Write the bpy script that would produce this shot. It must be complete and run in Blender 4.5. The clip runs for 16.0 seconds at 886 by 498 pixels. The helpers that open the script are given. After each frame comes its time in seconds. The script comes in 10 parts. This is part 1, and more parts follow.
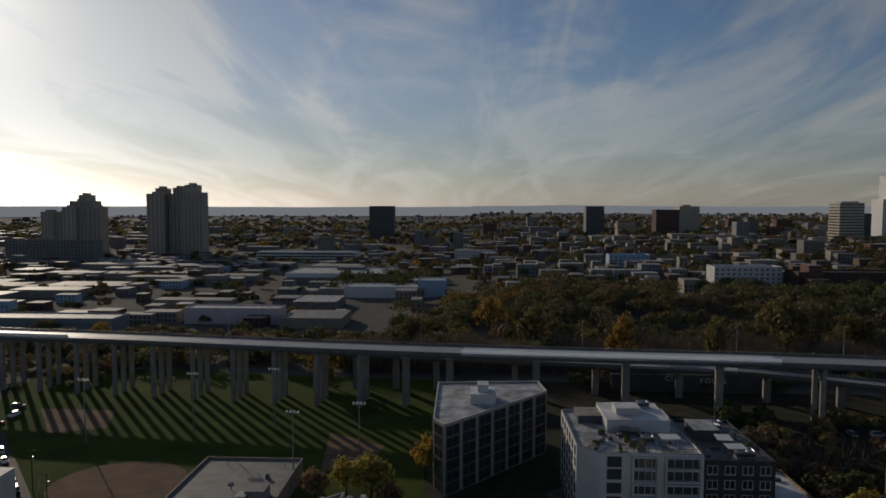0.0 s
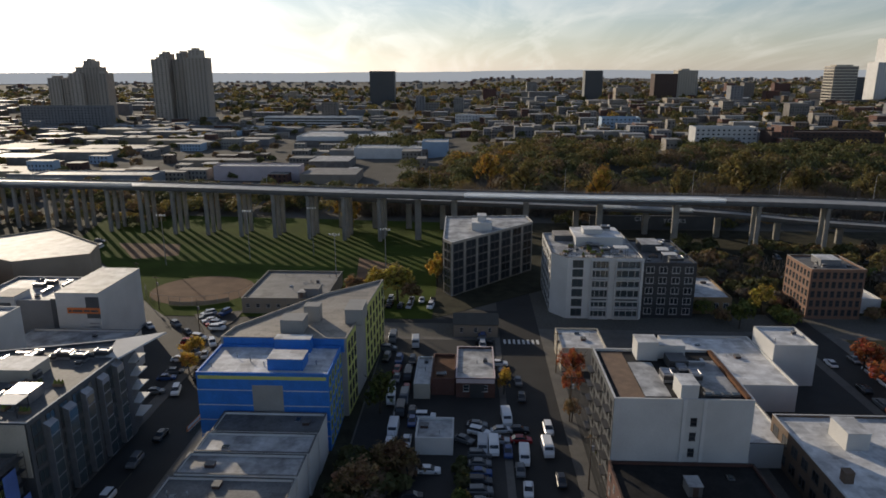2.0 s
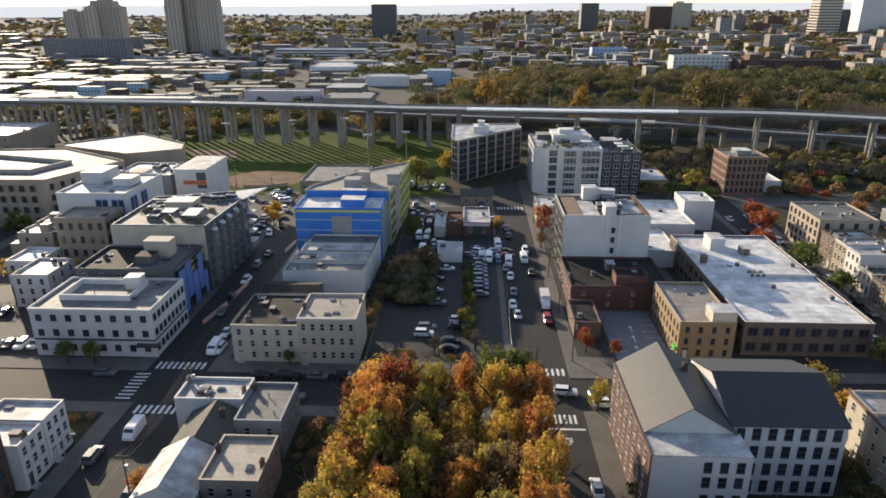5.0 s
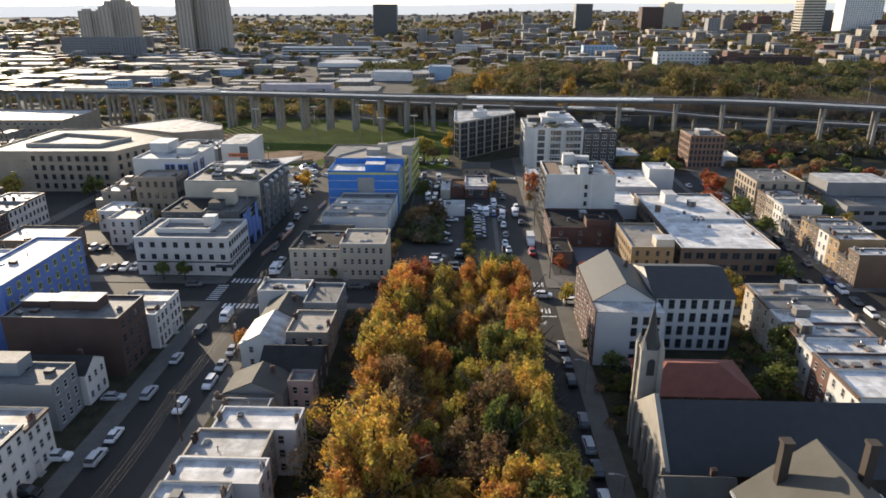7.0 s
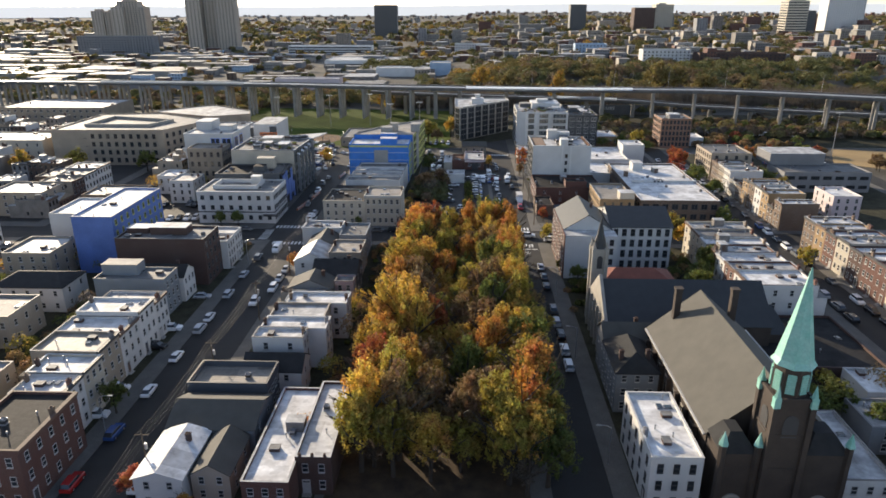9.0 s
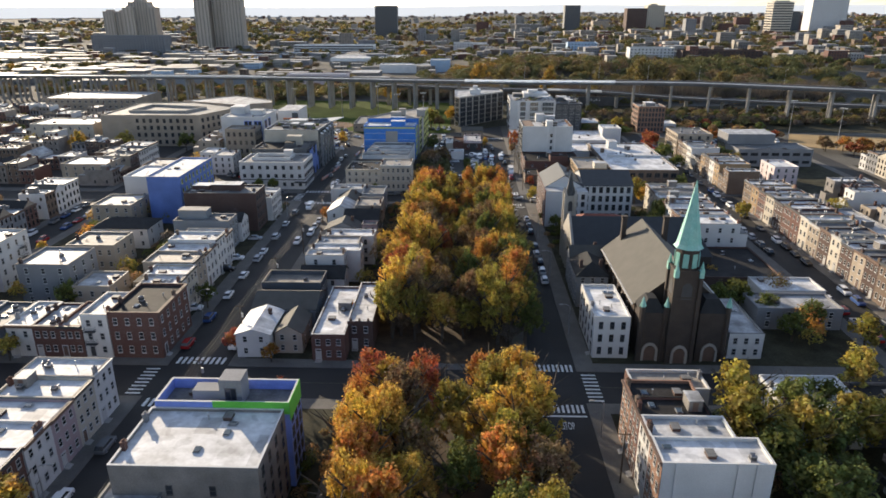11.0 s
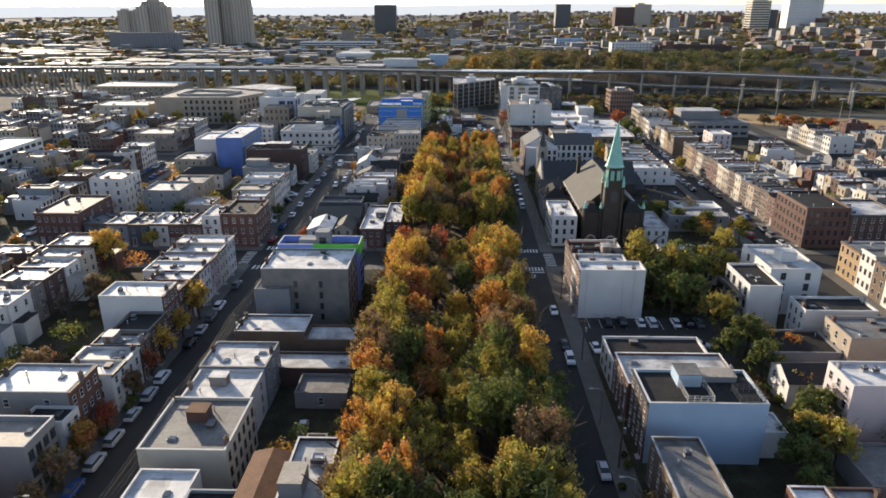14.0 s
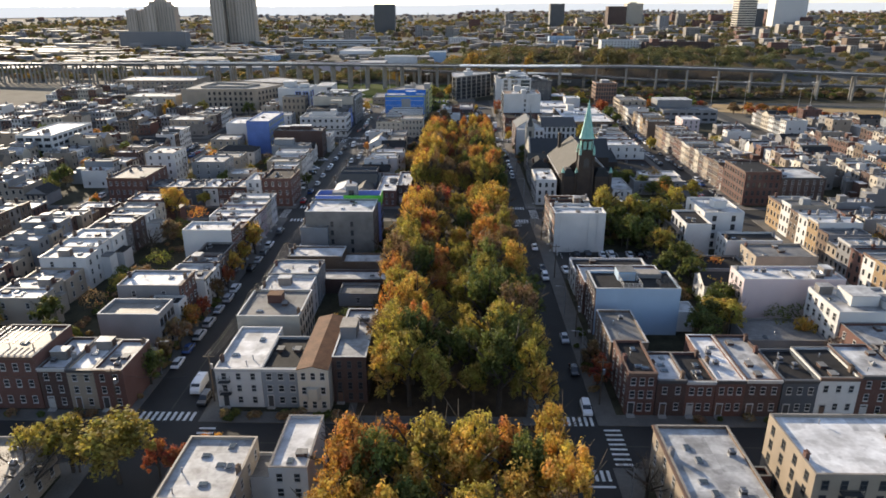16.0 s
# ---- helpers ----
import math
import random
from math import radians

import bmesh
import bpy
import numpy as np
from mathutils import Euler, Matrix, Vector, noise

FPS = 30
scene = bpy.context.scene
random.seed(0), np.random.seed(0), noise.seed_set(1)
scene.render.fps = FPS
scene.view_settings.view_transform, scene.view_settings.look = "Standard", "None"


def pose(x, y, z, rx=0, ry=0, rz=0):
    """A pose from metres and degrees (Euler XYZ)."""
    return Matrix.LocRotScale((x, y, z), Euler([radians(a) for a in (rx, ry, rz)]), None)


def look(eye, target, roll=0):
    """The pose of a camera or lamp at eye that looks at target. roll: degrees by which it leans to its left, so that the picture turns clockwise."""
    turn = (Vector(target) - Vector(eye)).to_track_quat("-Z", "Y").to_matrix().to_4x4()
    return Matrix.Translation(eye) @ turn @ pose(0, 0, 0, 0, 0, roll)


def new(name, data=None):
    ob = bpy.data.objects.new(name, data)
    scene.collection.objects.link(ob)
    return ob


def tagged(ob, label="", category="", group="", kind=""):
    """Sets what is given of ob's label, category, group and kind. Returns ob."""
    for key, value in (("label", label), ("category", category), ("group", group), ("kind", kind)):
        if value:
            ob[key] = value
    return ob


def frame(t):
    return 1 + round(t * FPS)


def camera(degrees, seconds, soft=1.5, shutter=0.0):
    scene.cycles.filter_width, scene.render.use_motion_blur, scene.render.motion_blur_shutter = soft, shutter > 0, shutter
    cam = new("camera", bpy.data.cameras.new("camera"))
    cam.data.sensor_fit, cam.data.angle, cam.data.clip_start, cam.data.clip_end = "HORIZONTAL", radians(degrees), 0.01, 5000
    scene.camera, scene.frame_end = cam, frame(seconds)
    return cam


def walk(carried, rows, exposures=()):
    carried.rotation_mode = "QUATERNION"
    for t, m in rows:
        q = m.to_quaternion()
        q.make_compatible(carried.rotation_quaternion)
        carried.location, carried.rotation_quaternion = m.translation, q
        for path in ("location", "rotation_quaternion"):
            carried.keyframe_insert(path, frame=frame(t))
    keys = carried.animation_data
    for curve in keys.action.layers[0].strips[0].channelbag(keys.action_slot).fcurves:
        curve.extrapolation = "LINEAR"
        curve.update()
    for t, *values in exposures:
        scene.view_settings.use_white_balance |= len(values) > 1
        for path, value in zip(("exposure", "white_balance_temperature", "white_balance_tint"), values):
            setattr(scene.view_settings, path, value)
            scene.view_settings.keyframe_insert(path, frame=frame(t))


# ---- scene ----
cam = camera(67.1, 16.0, 1.7)
METRES, EYE, TILT, LEAN, TURN = 380.0, 73.2, 1.25, 0.45, 2.4
ROWS = [
    (0.0, 0.0, 0.0, 0.0, 0.05, -5.01, -0.59),
    (0.5, -0.0017, -0.0313, 0.0006, 0.03, -8.11, -0.51),
    (1.0, -0.0034, -0.0627, 0.0008, -0.0, -11.02, -0.48),
    (1.5, -0.0052, -0.0941, 0.0013, -0.02, -13.86, -0.43),
    (2.0, -0.0072, -0.1252, 0.0018, -0.05, -16.24, -0.4),
    (2.5, -0.0091, -0.1565, 0.0024, -0.06, -18.39, -0.36),
    (3.0, -0.0109, -0.1877, 0.0033, -0.08, -20.5, -0.35),
    (3.5, -0.0129, -0.2188, 0.0041, -0.12, -21.46, -0.33),
    (4.0, -0.0147, -0.25, 0.0052, -0.14, -21.5, -0.32),
    (6.5, -0.0241, -0.4062, 0.0096, -0.27, -21.47, -0.39),
    (7.0, -0.026, -0.4374, 0.0104, -0.32, -21.47, -0.4),
    (7.5, -0.0275, -0.4683, 0.0106, -0.36, -21.45, -0.39),
    (8.0, -0.0291, -0.4997, 0.0112, -0.39, -21.45, -0.41),
    (8.5, -0.0307, -0.5309, 0.0111, -0.43, -21.42, -0.42),
    (9.0, -0.0324, -0.5622, 0.0111, -0.47, -21.38, -0.43),
    (11.5, -0.041, -0.718, 0.0145, -0.7, -21.32, -0.46),
    (12.0, -0.0429, -0.7491, 0.015, -0.76, -21.32, -0.45),
    (12.5, -0.0447, -0.7805, 0.0154, -0.82, -21.34, -0.43),
    (13.0, -0.0464, -0.8119, 0.016, -0.88, -21.37, -0.44),
    (13.5, -0.048, -0.8433, 0.0168, -0.94, -21.39, -0.43),
    (14.0, -0.05, -0.8747, 0.0179, -1.01, -21.39, -0.42),
    (14.5, -0.052, -0.906, 0.0189, -1.09, -21.4, -0.4),
    (15.0, -0.0537, -0.9347, 0.0198, -1.14, -21.4, -0.38),
    (15.5, -0.0555, -0.9664, 0.0209, -1.19, -21.43, -0.37),
    (16.0, -0.0576, -0.9981, 0.0216, -1.26, -21.43, -0.35),
]
walk(cam, [(t, pose(0, 0, EYE, TILT, LEAN, TURN) @ pose(METRES * x, METRES * y, METRES * z, 90 + pitch, roll, yaw)) for t, x, y, z, yaw, pitch, roll in ROWS],
     exposures=[(0.0, -1.5, 6550, 10), (1.0, -1.1, 6600, 10), (2.0, -0.42, 6700, 10), (3.0, 0.36, 6950, 10), (3.5, 0.74, 7000, 10), (16.0, 0.86, 6900, 10)])

# ---- light: a low sun ahead and to the left, thin cirrus ----
SUN_AZ, SUN_EL = 38.0, 15.0          # degrees left of +y, above the horizon
sun_dir = Vector((-math.sin(radians(SUN_AZ)) * math.cos(radians(SUN_EL)), math.cos(radians(SUN_AZ)) * math.cos(radians(SUN_EL)), math.sin(radians(SUN_EL))))
sun = new("sun", bpy.data.lights.new("sun", "SUN"))
sun.data.energy, sun.data.angle, sun.data.color = 5.0, radians(0.6), (1.0, 0.86, 0.68)
sun.matrix_world = look(sun_dir * 900, (0, 0, 0))

world = bpy.data.worlds.new("world")
scene.world = world
world.use_nodes = True
wn, wl = world.node_tree.nodes, world.node_tree.links
wn.clear()
w_out, w_bg = wn.new("ShaderNodeOutputWorld"), wn.new("ShaderNodeBackground")
w_sky = wn.new("ShaderNodeTexSky")
w_sky.sky_type, w_sky.sun_disc = "NISHITA", False
w_sky.sun_elevation, w_sky.sun_rotation = radians(SUN_EL), radians(-SUN_AZ)
w_sky.air_density, w_sky.dust_density, w_sky.ozone_density = 1.0, 0.3, 2.2
# thin cirrus on a flat layer high above: streaks that spread out from the horizon, thicker round the sun
w_tc, w_sep = wn.new("ShaderNodeTexCoord"), wn.new("ShaderNodeSeparateXYZ")
w_comb = wn.new("ShaderNodeCombineXYZ")


def w_math(op, a, b, c=None):
    k = wn.new("ShaderNodeMath")
    k.operation = op
    for i, v in enumerate((a, b, c)):
        if v is None:
            continue
        if isinstance(v, (int, float)):
            k.inputs[i].default_value = v
        else:
            wl.new(v, k.inputs[i])
    return k.outputs[0]


def w_blend(fac, a, b, kind="MIX"):
    k = wn.new("ShaderNodeMix")
    k.data_type, k.blend_type = "RGBA", kind
    for i, v in ((0, fac), (6, a), (7, b)):
        if isinstance(v, (int, float, tuple)):
            k.inputs[i].default_value = v
        else:
            wl.new(v, k.inputs[i])
    return k.outputs[2]


def w_hsv(colour, sat, val):
    k = wn.new("ShaderNodeHueSaturation")
    k.inputs["Saturation"].default_value, k.inputs["Value"].default_value = sat, val
    wl.new(colour, k.inputs["Color"])
    return k.outputs[0]


wl.new(w_tc.outputs["Generated"], w_sep.inputs[0])
w_up = w_math("MAXIMUM", w_sep.outputs[2], 0.0)
w_far = w_math("ADD", w_up, 0.13)
wl.new(w_math("DIVIDE", w_sep.outputs[0], w_far), w_comb.inputs[0])
wl.new(w_math("DIVIDE", w_sep.outputs[1], w_far), w_comb.inputs[1])


def w_streaks(turn, stretch, scale, lo, hi, seed):
    m, t, r = wn.new("ShaderNodeMapping"), wn.new("ShaderNodeTexNoise"), wn.new("ShaderNodeMapRange")
    m.inputs["Rotation"].default_value, m.inputs["Scale"].default_value, m.inputs["Location"].default_value = (0, 0, radians(turn)), stretch, (seed, 1.7, 0)
    t.inputs["Scale"].default_value, t.inputs["Detail"].default_value, t.inputs["Roughness"].default_value, t.inputs["Distortion"].default_value = scale, 9.0, 0.58, 1.4
    r.interpolation_type = "SMOOTHSTEP"
    r.inputs[1].default_value, r.inputs[2].default_value = lo, hi
    wl.new(w_comb.outputs[0], m.inputs["Vector"]), wl.new(m.outputs["Vector"], t.inputs["Vector"]), wl.new(t.outputs["Fac"], r.inputs[0])
    return r.outputs[0]


w_dot = wn.new("ShaderNodeVectorMath")
w_dot.operation = "DOT_PRODUCT"
w_dot.inputs[1].default_value = sun_dir
wl.new(w_tc.outputs["Generated"], w_dot.inputs[0])
w_near = w_math("MAXIMUM", w_dot.outputs["Value"], 0.0)
w_broad, w_tight = w_math("POWER", w_near, 8.0), w_math("POWER", w_near, 260.0)
w_veil = w_math("MULTIPLY", w_streaks(-14, (1.0, 0.34, 1.0), 1.1, 0.42, 0.66, 0.3), 0.7)
w_veil = w_math("ADD", w_veil, w_math("MULTIPLY", w_streaks(-32, (1.6, 0.22, 1.0), 0.8, 0.46, 0.7, 4.1), 0.5))
w_cover = w_math("MINIMUM", w_math("MULTIPLY_ADD", w_broad, 0.4, w_veil), 0.95)
w_low = w_math("POWER", w_math("MAXIMUM", w_math("MULTIPLY_ADD", w_up, -3.4, 1.0), 0.0), 2.0)
w_blue = w_blend(1.0, w_sky.outputs["Color"], (0.87, 0.955, 1.13, 1.0), "MULTIPLY")
w_haze = w_hsv(w_blend(1.0, w_sky.outputs["Color"], (1.03, 0.985, 1.03, 1.0), "MULTIPLY"), 0.36, 0.86)
w_white = w_hsv(w_sky.outputs["Color"], 0.22, 1.3)
w_clear = w_blend(w_math("MULTIPLY", w_low, 0.9), w_blue, w_haze)
w_col = w_blend(w_math("MULTIPLY", w_cover, w_math("MULTIPLY_ADD", w_low, -0.55, 1.0)), w_clear, w_white)
w_col = w_blend(1.0, w_col, w_blend(w_math("MULTIPLY", w_tight, 0.8), (0.0, 0.0, 0.0, 1.0), (8.0, 7.4, 6.6, 1.0)), "ADD")
wl.new(w_col, w_bg.inputs["Color"])
w_bg.inputs["Strength"].default_value = 0.13
wl.new(w_bg.outputs["Background"], w_out.inputs["Surface"])
# ---- materials ----
MATS = {}


def mat(name, colour, rough=0.8, var=0.18, scale=0.35, fine=6.0, metal=0.0, bump=0.15, spread=0.0, stain=None, spec=0.5):
    """Plain surface with stains at scale and grain at fine, both per metre; spread varies it from thing to thing."""
    m = bpy.data.materials.new(name)
    m.use_nodes = True
    n, l = m.node_tree.nodes, m.node_tree.links
    b = n["Principled BSDF"]
    b.inputs["Roughness"].default_value, b.inputs["Metallic"].default_value = rough, metal
    b.inputs["Specular IOR Level"].default_value = spec
    geo = n.new("ShaderNodeNewGeometry")
    big, small = n.new("ShaderNodeTexNoise"), n.new("ShaderNodeTexNoise")
    big.inputs["Scale"].default_value, big.inputs["Detail"].default_value = scale, 5.0
    small.inputs["Scale"].default_value, small.inputs["Detail"].default_value = fine, 3.0
    l.new(geo.outputs["Position"], big.inputs["Vector"]), l.new(geo.outputs["Position"], small.inputs["Vector"])
    r = n.new("ShaderNodeMapRange")
    r.inputs[1].default_value, r.inputs[2].default_value = 0.3, 0.72
    l.new(big.outputs["Fac"], r.inputs[0])
    mix = n.new("ShaderNodeMix")
    mix.data_type = "RGBA"
    dark = stain if stain else tuple(c * (1 - 1.6 * var) for c in colour)
    mix.inputs[6].default_value, mix.inputs[7].default_value = (*dark, 1), (*colour, 1)
    l.new(r.outputs[0], mix.inputs[0])
    grain = n.new("ShaderNodeMix")
    grain.data_type, grain.blend_type = "RGBA", "MULTIPLY"
    grain.inputs[0].default_value = 1.0
    gr = n.new("ShaderNodeMapRange")
    gr.inputs[1].default_value, gr.inputs[2].default_value = 0.25, 0.75
    gr.inputs[3].default_value, gr.inputs[4].default_value = 1 - var, 1 + var * 0.6
    l.new(small.outputs["Fac"], gr.inputs[0])
    l.new(mix.outputs[2], grain.inputs[6]), l.new(gr.outputs[0], grain.inputs[7])
    out = grain.outputs[2]
    if spread:
        info, hsv = n.new("ShaderNodeObjectInfo"), n.new("ShaderNodeHueSaturation")
        vr = n.new("ShaderNodeMapRange")
        vr.inputs[3].default_value, vr.inputs[4].default_value = 1 - spread, 1 + spread
        l.new(info.outputs["Random"], vr.inputs[0]), l.new(vr.outputs[0], hsv.inputs["Value"])
        l.new(out, hsv.inputs["Color"])
        out = hsv.outputs["Color"]
    l.new(out, b.inputs["Base Color"])
    if bump:
        bp = n.new("ShaderNodeBump")
        bp.inputs["Strength"].default_value, bp.inputs["Distance"].default_value = bump, 0.05
        l.new(small.outputs["Fac"], bp.inputs["Height"]), l.new(bp.outputs["Normal"], b.inputs["Normal"])
    MATS[name] = m
    return m


def strips(name, width=1.1, amount=0.12):
    """Adds the lapped strips of a roof membrane, each a little lighter or darker."""
    m = MATS[name]
    n, l = m.node_tree.nodes, m.node_tree.links
    geo = [k for k in n if k.type == "NEW_GEOMETRY"][0]
    b = n["Principled BSDF"]
    src = b.inputs["Base Color"].links[0].from_socket
    sep, div, flo, wn_, rg, mx = n.new("ShaderNodeSeparateXYZ"), n.new("ShaderNodeMath"), n.new("ShaderNodeMath"), n.new("ShaderNodeTexWhiteNoise"), n.new("ShaderNodeMapRange"), n.new("ShaderNodeMix")
    div.operation, flo.operation = "DIVIDE", "FLOOR"
    div.inputs[1].default_value = width
    wn_.noise_dimensions = "1D"
    l.new(geo.outputs["Position"], sep.inputs[0]), l.new(sep.outputs[1], div.inputs[0]), l.new(div.outputs[0], flo.inputs[0]), l.new(flo.outputs[0], wn_.inputs["W"])
    rg.inputs[3].default_value, rg.inputs[4].default_value = 1 - amount, 1.0
    l.new(wn_.outputs["Value"], rg.inputs[0])
    mx.data_type, mx.blend_type = "RGBA", "MULTIPLY"
    mx.inputs[0].default_value = 1.0
    l.new(src, mx.inputs[6]), l.new(rg.outputs[0], mx.inputs[7])
    # square patches of newer and older membrane
    vec, snap, wn2, rg2, mx2 = n.new("ShaderNodeVectorMath"), n.new("ShaderNodeVectorMath"), n.new("ShaderNodeTexWhiteNoise"), n.new("ShaderNodeMapRange"), n.new("ShaderNodeMix")
    vec.operation, snap.operation = "DIVIDE", "FLOOR"
    vec.inputs[1].default_value = (3.3, 4.1, 3.0)
    l.new(geo.outputs["Position"], vec.inputs[0]), l.new(vec.outputs[0], snap.inputs[0]), l.new(snap.outputs[0], wn2.inputs["Vector"])
    rg2.inputs[1].default_value, rg2.inputs[2].default_value, rg2.inputs[3].default_value, rg2.inputs[4].default_value = 0.82, 0.97, 1.0, 0.72
    l.new(wn2.outputs["Value"], rg2.inputs[0])
    # ponding stains with a hard rim
    st, rg3, mul = n.new("ShaderNodeTexNoise"), n.new("ShaderNodeMapRange"), n.new("ShaderNodeMath")
    st.inputs["Scale"].default_value, st.inputs["Detail"].default_value = 0.42, 6.0
    rg3.inputs[1].default_value, rg3.inputs[2].default_value, rg3.inputs[3].default_value, rg3.inputs[4].default_value = 0.57, 0.61, 1.0, 0.8
    mul.operation = "MULTIPLY"
    l.new(geo.outputs["Position"], st.inputs["Vector"]), l.new(st.outputs["Fac"], rg3.inputs[0]), l.new(rg3.outputs[0], mul.inputs[0]), l.new(rg2.outputs[0], mul.inputs[1])
    mx2.data_type, mx2.blend_type = "RGBA", "MULTIPLY"
    mx2.inputs[0].default_value = 1.0
    l.new(mx.outputs[2], mx2.inputs[6]), l.new(mul.outputs[0], mx2.inputs[7]), l.new(mx2.outputs[2], b.inputs["Base Color"])


def brick_mat(name, c1, c2, mortar, bw=0.45, bh=0.15):
    m = mat(name, c1, 0.88, 0.14, 0.25, 9.0, spread=0.12)
    n, l = m.node_tree.nodes, m.node_tree.links
    geo = [k for k in n if k.type == "NEW_GEOMETRY"][0]
    sep, add, comb, br = n.new("ShaderNodeSeparateXYZ"), n.new("ShaderNodeMath"), n.new("ShaderNodeCombineXYZ"), n.new("ShaderNodeTexBrick")
    l.new(geo.outputs["Position"], sep.inputs[0])
    l.new(sep.outputs[0], add.inputs[0]), l.new(sep.outputs[1], add.inputs[1])
    l.new(add.outputs[0], comb.inputs[0]), l.new(sep.outputs[2], comb.inputs[1])
    l.new(comb.outputs[0], br.inputs["Vector"])
    br.inputs["Scale"].default_value, br.inputs["Brick Width"].default_value, br.inputs["Row Height"].default_value = 1.0, bw, bh
    br.inputs["Mortar Size"].default_value = 0.015
    br.inputs["Color1"].default_value, br.inputs["Color2"].default_value, br.inputs["Mortar"].default_value = (*c1, 1), (*c2, 1), (*mortar, 1)
    mix = [k for k in n if k.type == "MIX" and k.blend_type == "MIX"][0]
    l.new(br.outputs["Color"], mix.inputs[7])
    return m


def siding_mat(name, colour, pitch=0.2):
    """Lapped boards: a shallow step every pitch metres."""
    m = mat(name, colour, 0.7, 0.1, 0.3, 5.0, spread=0.08)
    n, l = m.node_tree.nodes, m.node_tree.links
    geo = [k for k in n if k.type == "NEW_GEOMETRY"][0]
    sep, mod, bp = n.new("ShaderNodeSeparateXYZ"), n.new("ShaderNodeMath"), n.new("ShaderNodeBump")
    mod.operation = "MODULO"
    mod.inputs[1].default_value = pitch
    l.new(geo.outputs["Position"], sep.inputs[0]), l.new(sep.outputs[2], mod.inputs[0])
    l.new(mod.outputs[0], bp.inputs["Height"])
    bp.inputs["Strength"].default_value, bp.inputs["Distance"].default_value = 0.5, 0.15
    l.new(bp.outputs["Normal"], n["Principled BSDF"].inputs["Normal"])
    return m


def leaf_mat(name, colour, glow, lo=0.55, hi=1.35, through_tint=(1.15, 1.05, 0.8)):
    m = bpy.data.materials.new(name)
    m.use_nodes = True
    n, l = m.node_tree.nodes, m.node_tree.links
    b = n["Principled BSDF"]
    b.inputs["Roughness"].default_value, b.inputs["Specular IOR Level"].default_value = 0.75, 0.2
    geo, info, hsv = n.new("ShaderNodeNewGeometry"), n.new("ShaderNodeObjectInfo"), n.new("ShaderNodeHueSaturation")
    noise_n = n.new("ShaderNodeTexNoise")
    noise_n.inputs["Scale"].default_value = 0.45
    l.new(geo.outputs["Position"], noise_n.inputs["Vector"])
    hue = n.new("ShaderNodeMapRange")
    hue.inputs[1].default_value, hue.inputs[2].default_value, hue.inputs[3].default_value, hue.inputs[4].default_value = 0.3, 0.7, 0.465, 0.53
    l.new(noise_n.outputs["Fac"], hue.inputs[0]), l.new(hue.outputs[0], hsv.inputs["Hue"])
    val = n.new("ShaderNodeMapRange")
    val.inputs[3].default_value, val.inputs[4].default_value = lo, hi
    l.new(geo.outputs["Random Per Island"], val.inputs[0])
    two = n.new("ShaderNodeMath")
    two.operation = "MULTIPLY"
    ov = n.new("ShaderNodeMapRange")
    ov.inputs[3].default_value, ov.inputs[4].default_value = 0.75, 1.2
    l.new(info.outputs["Random"], ov.inputs[0])
    l.new(val.outputs[0], two.inputs[0]), l.new(ov.outputs[0], two.inputs[1])
    l.new(two.outputs[0], hsv.inputs["Value"])
    hsv.inputs["Color"].default_value = (*colour, 1)
    l.new(hsv.outputs["Color"], b.inputs["Base Color"])
    tr, mixs = n.new("ShaderNodeBsdfTranslucent"), n.new("ShaderNodeMixShader")
    tint = n.new("ShaderNodeMix")
    tint.data_type, tint.blend_type = "RGBA", "MULTIPLY"
    tint.inputs[0].default_value, tint.inputs[7].default_value = 1.0, (*through_tint, 1)
    l.new(hsv.outputs["Color"], tint.inputs[6]), l.new(tint.outputs[2], tr.inputs["Color"])
    mixs.inputs[0].default_value = glow
    l.new(b.outputs[0], mixs.inputs[1]), l.new(tr.outputs[0], mixs.inputs[2])
    l.new(mixs.outputs[0], n["Material Output"].inputs["Surface"])
    MATS[name] = m
    return m


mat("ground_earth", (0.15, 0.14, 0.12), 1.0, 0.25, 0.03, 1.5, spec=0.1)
mat("asphalt", (0.036, 0.0345, 0.0325), 0.8, 0.2, 0.12, 4.0, spec=0.3)
mat("lot_asphalt", (0.05, 0.048, 0.045), 0.8, 0.2, 0.1, 4.0, spec=0.25)
mat("pale_lot", (0.17, 0.18, 0.20), 0.85, 0.12, 0.2, 4.0)
mat("pavement", (0.14, 0.13, 0.115), 0.9, 0.18, 0.3, 3.0)
mat("yard", (0.066, 0.062, 0.038), 0.95, 0.35, 0.25, 3.0, spec=0.15)
mat("leaf_litter", (0.085, 0.055, 0.028), 0.95, 0.35, 0.4, 5.0)
mat("field_grass", (0.075, 0.105, 0.020), 1.0, 0.25, 0.08, 4.0, spec=0.05)
mat("tan_field", (0.36, 0.24, 0.10), 0.95, 0.2, 0.05, 2.0)
mat("clay", (0.24, 0.155, 0.10), 0.95, 0.25, 0.15, 3.0, spec=0.1)
mat("road_yellow", (0.085, 0.077, 0.055), 0.8, 0.3, 0.8, 8.0, bump=0)
mat("road_paint", (0.75, 0.75, 0.72), 0.7, 0.2, 0.8, 8.0, bump=0)
mat("deck_concrete", (0.34, 0.33, 0.31), 0.42, 0.15, 0.1, 2.0, bump=0.04)
mat("pale_concrete", (0.66, 0.65, 0.62), 0.5, 0.1, 0.15, 2.0, bump=0.04)
mat("worn_asphalt", (0.10, 0.10, 0.10), 0.6, 0.15, 0.15, 2.0, bump=0.04)
mat("fascia", (0.16, 0.155, 0.15), 0.85, 0.2, 0.3, 3.0)
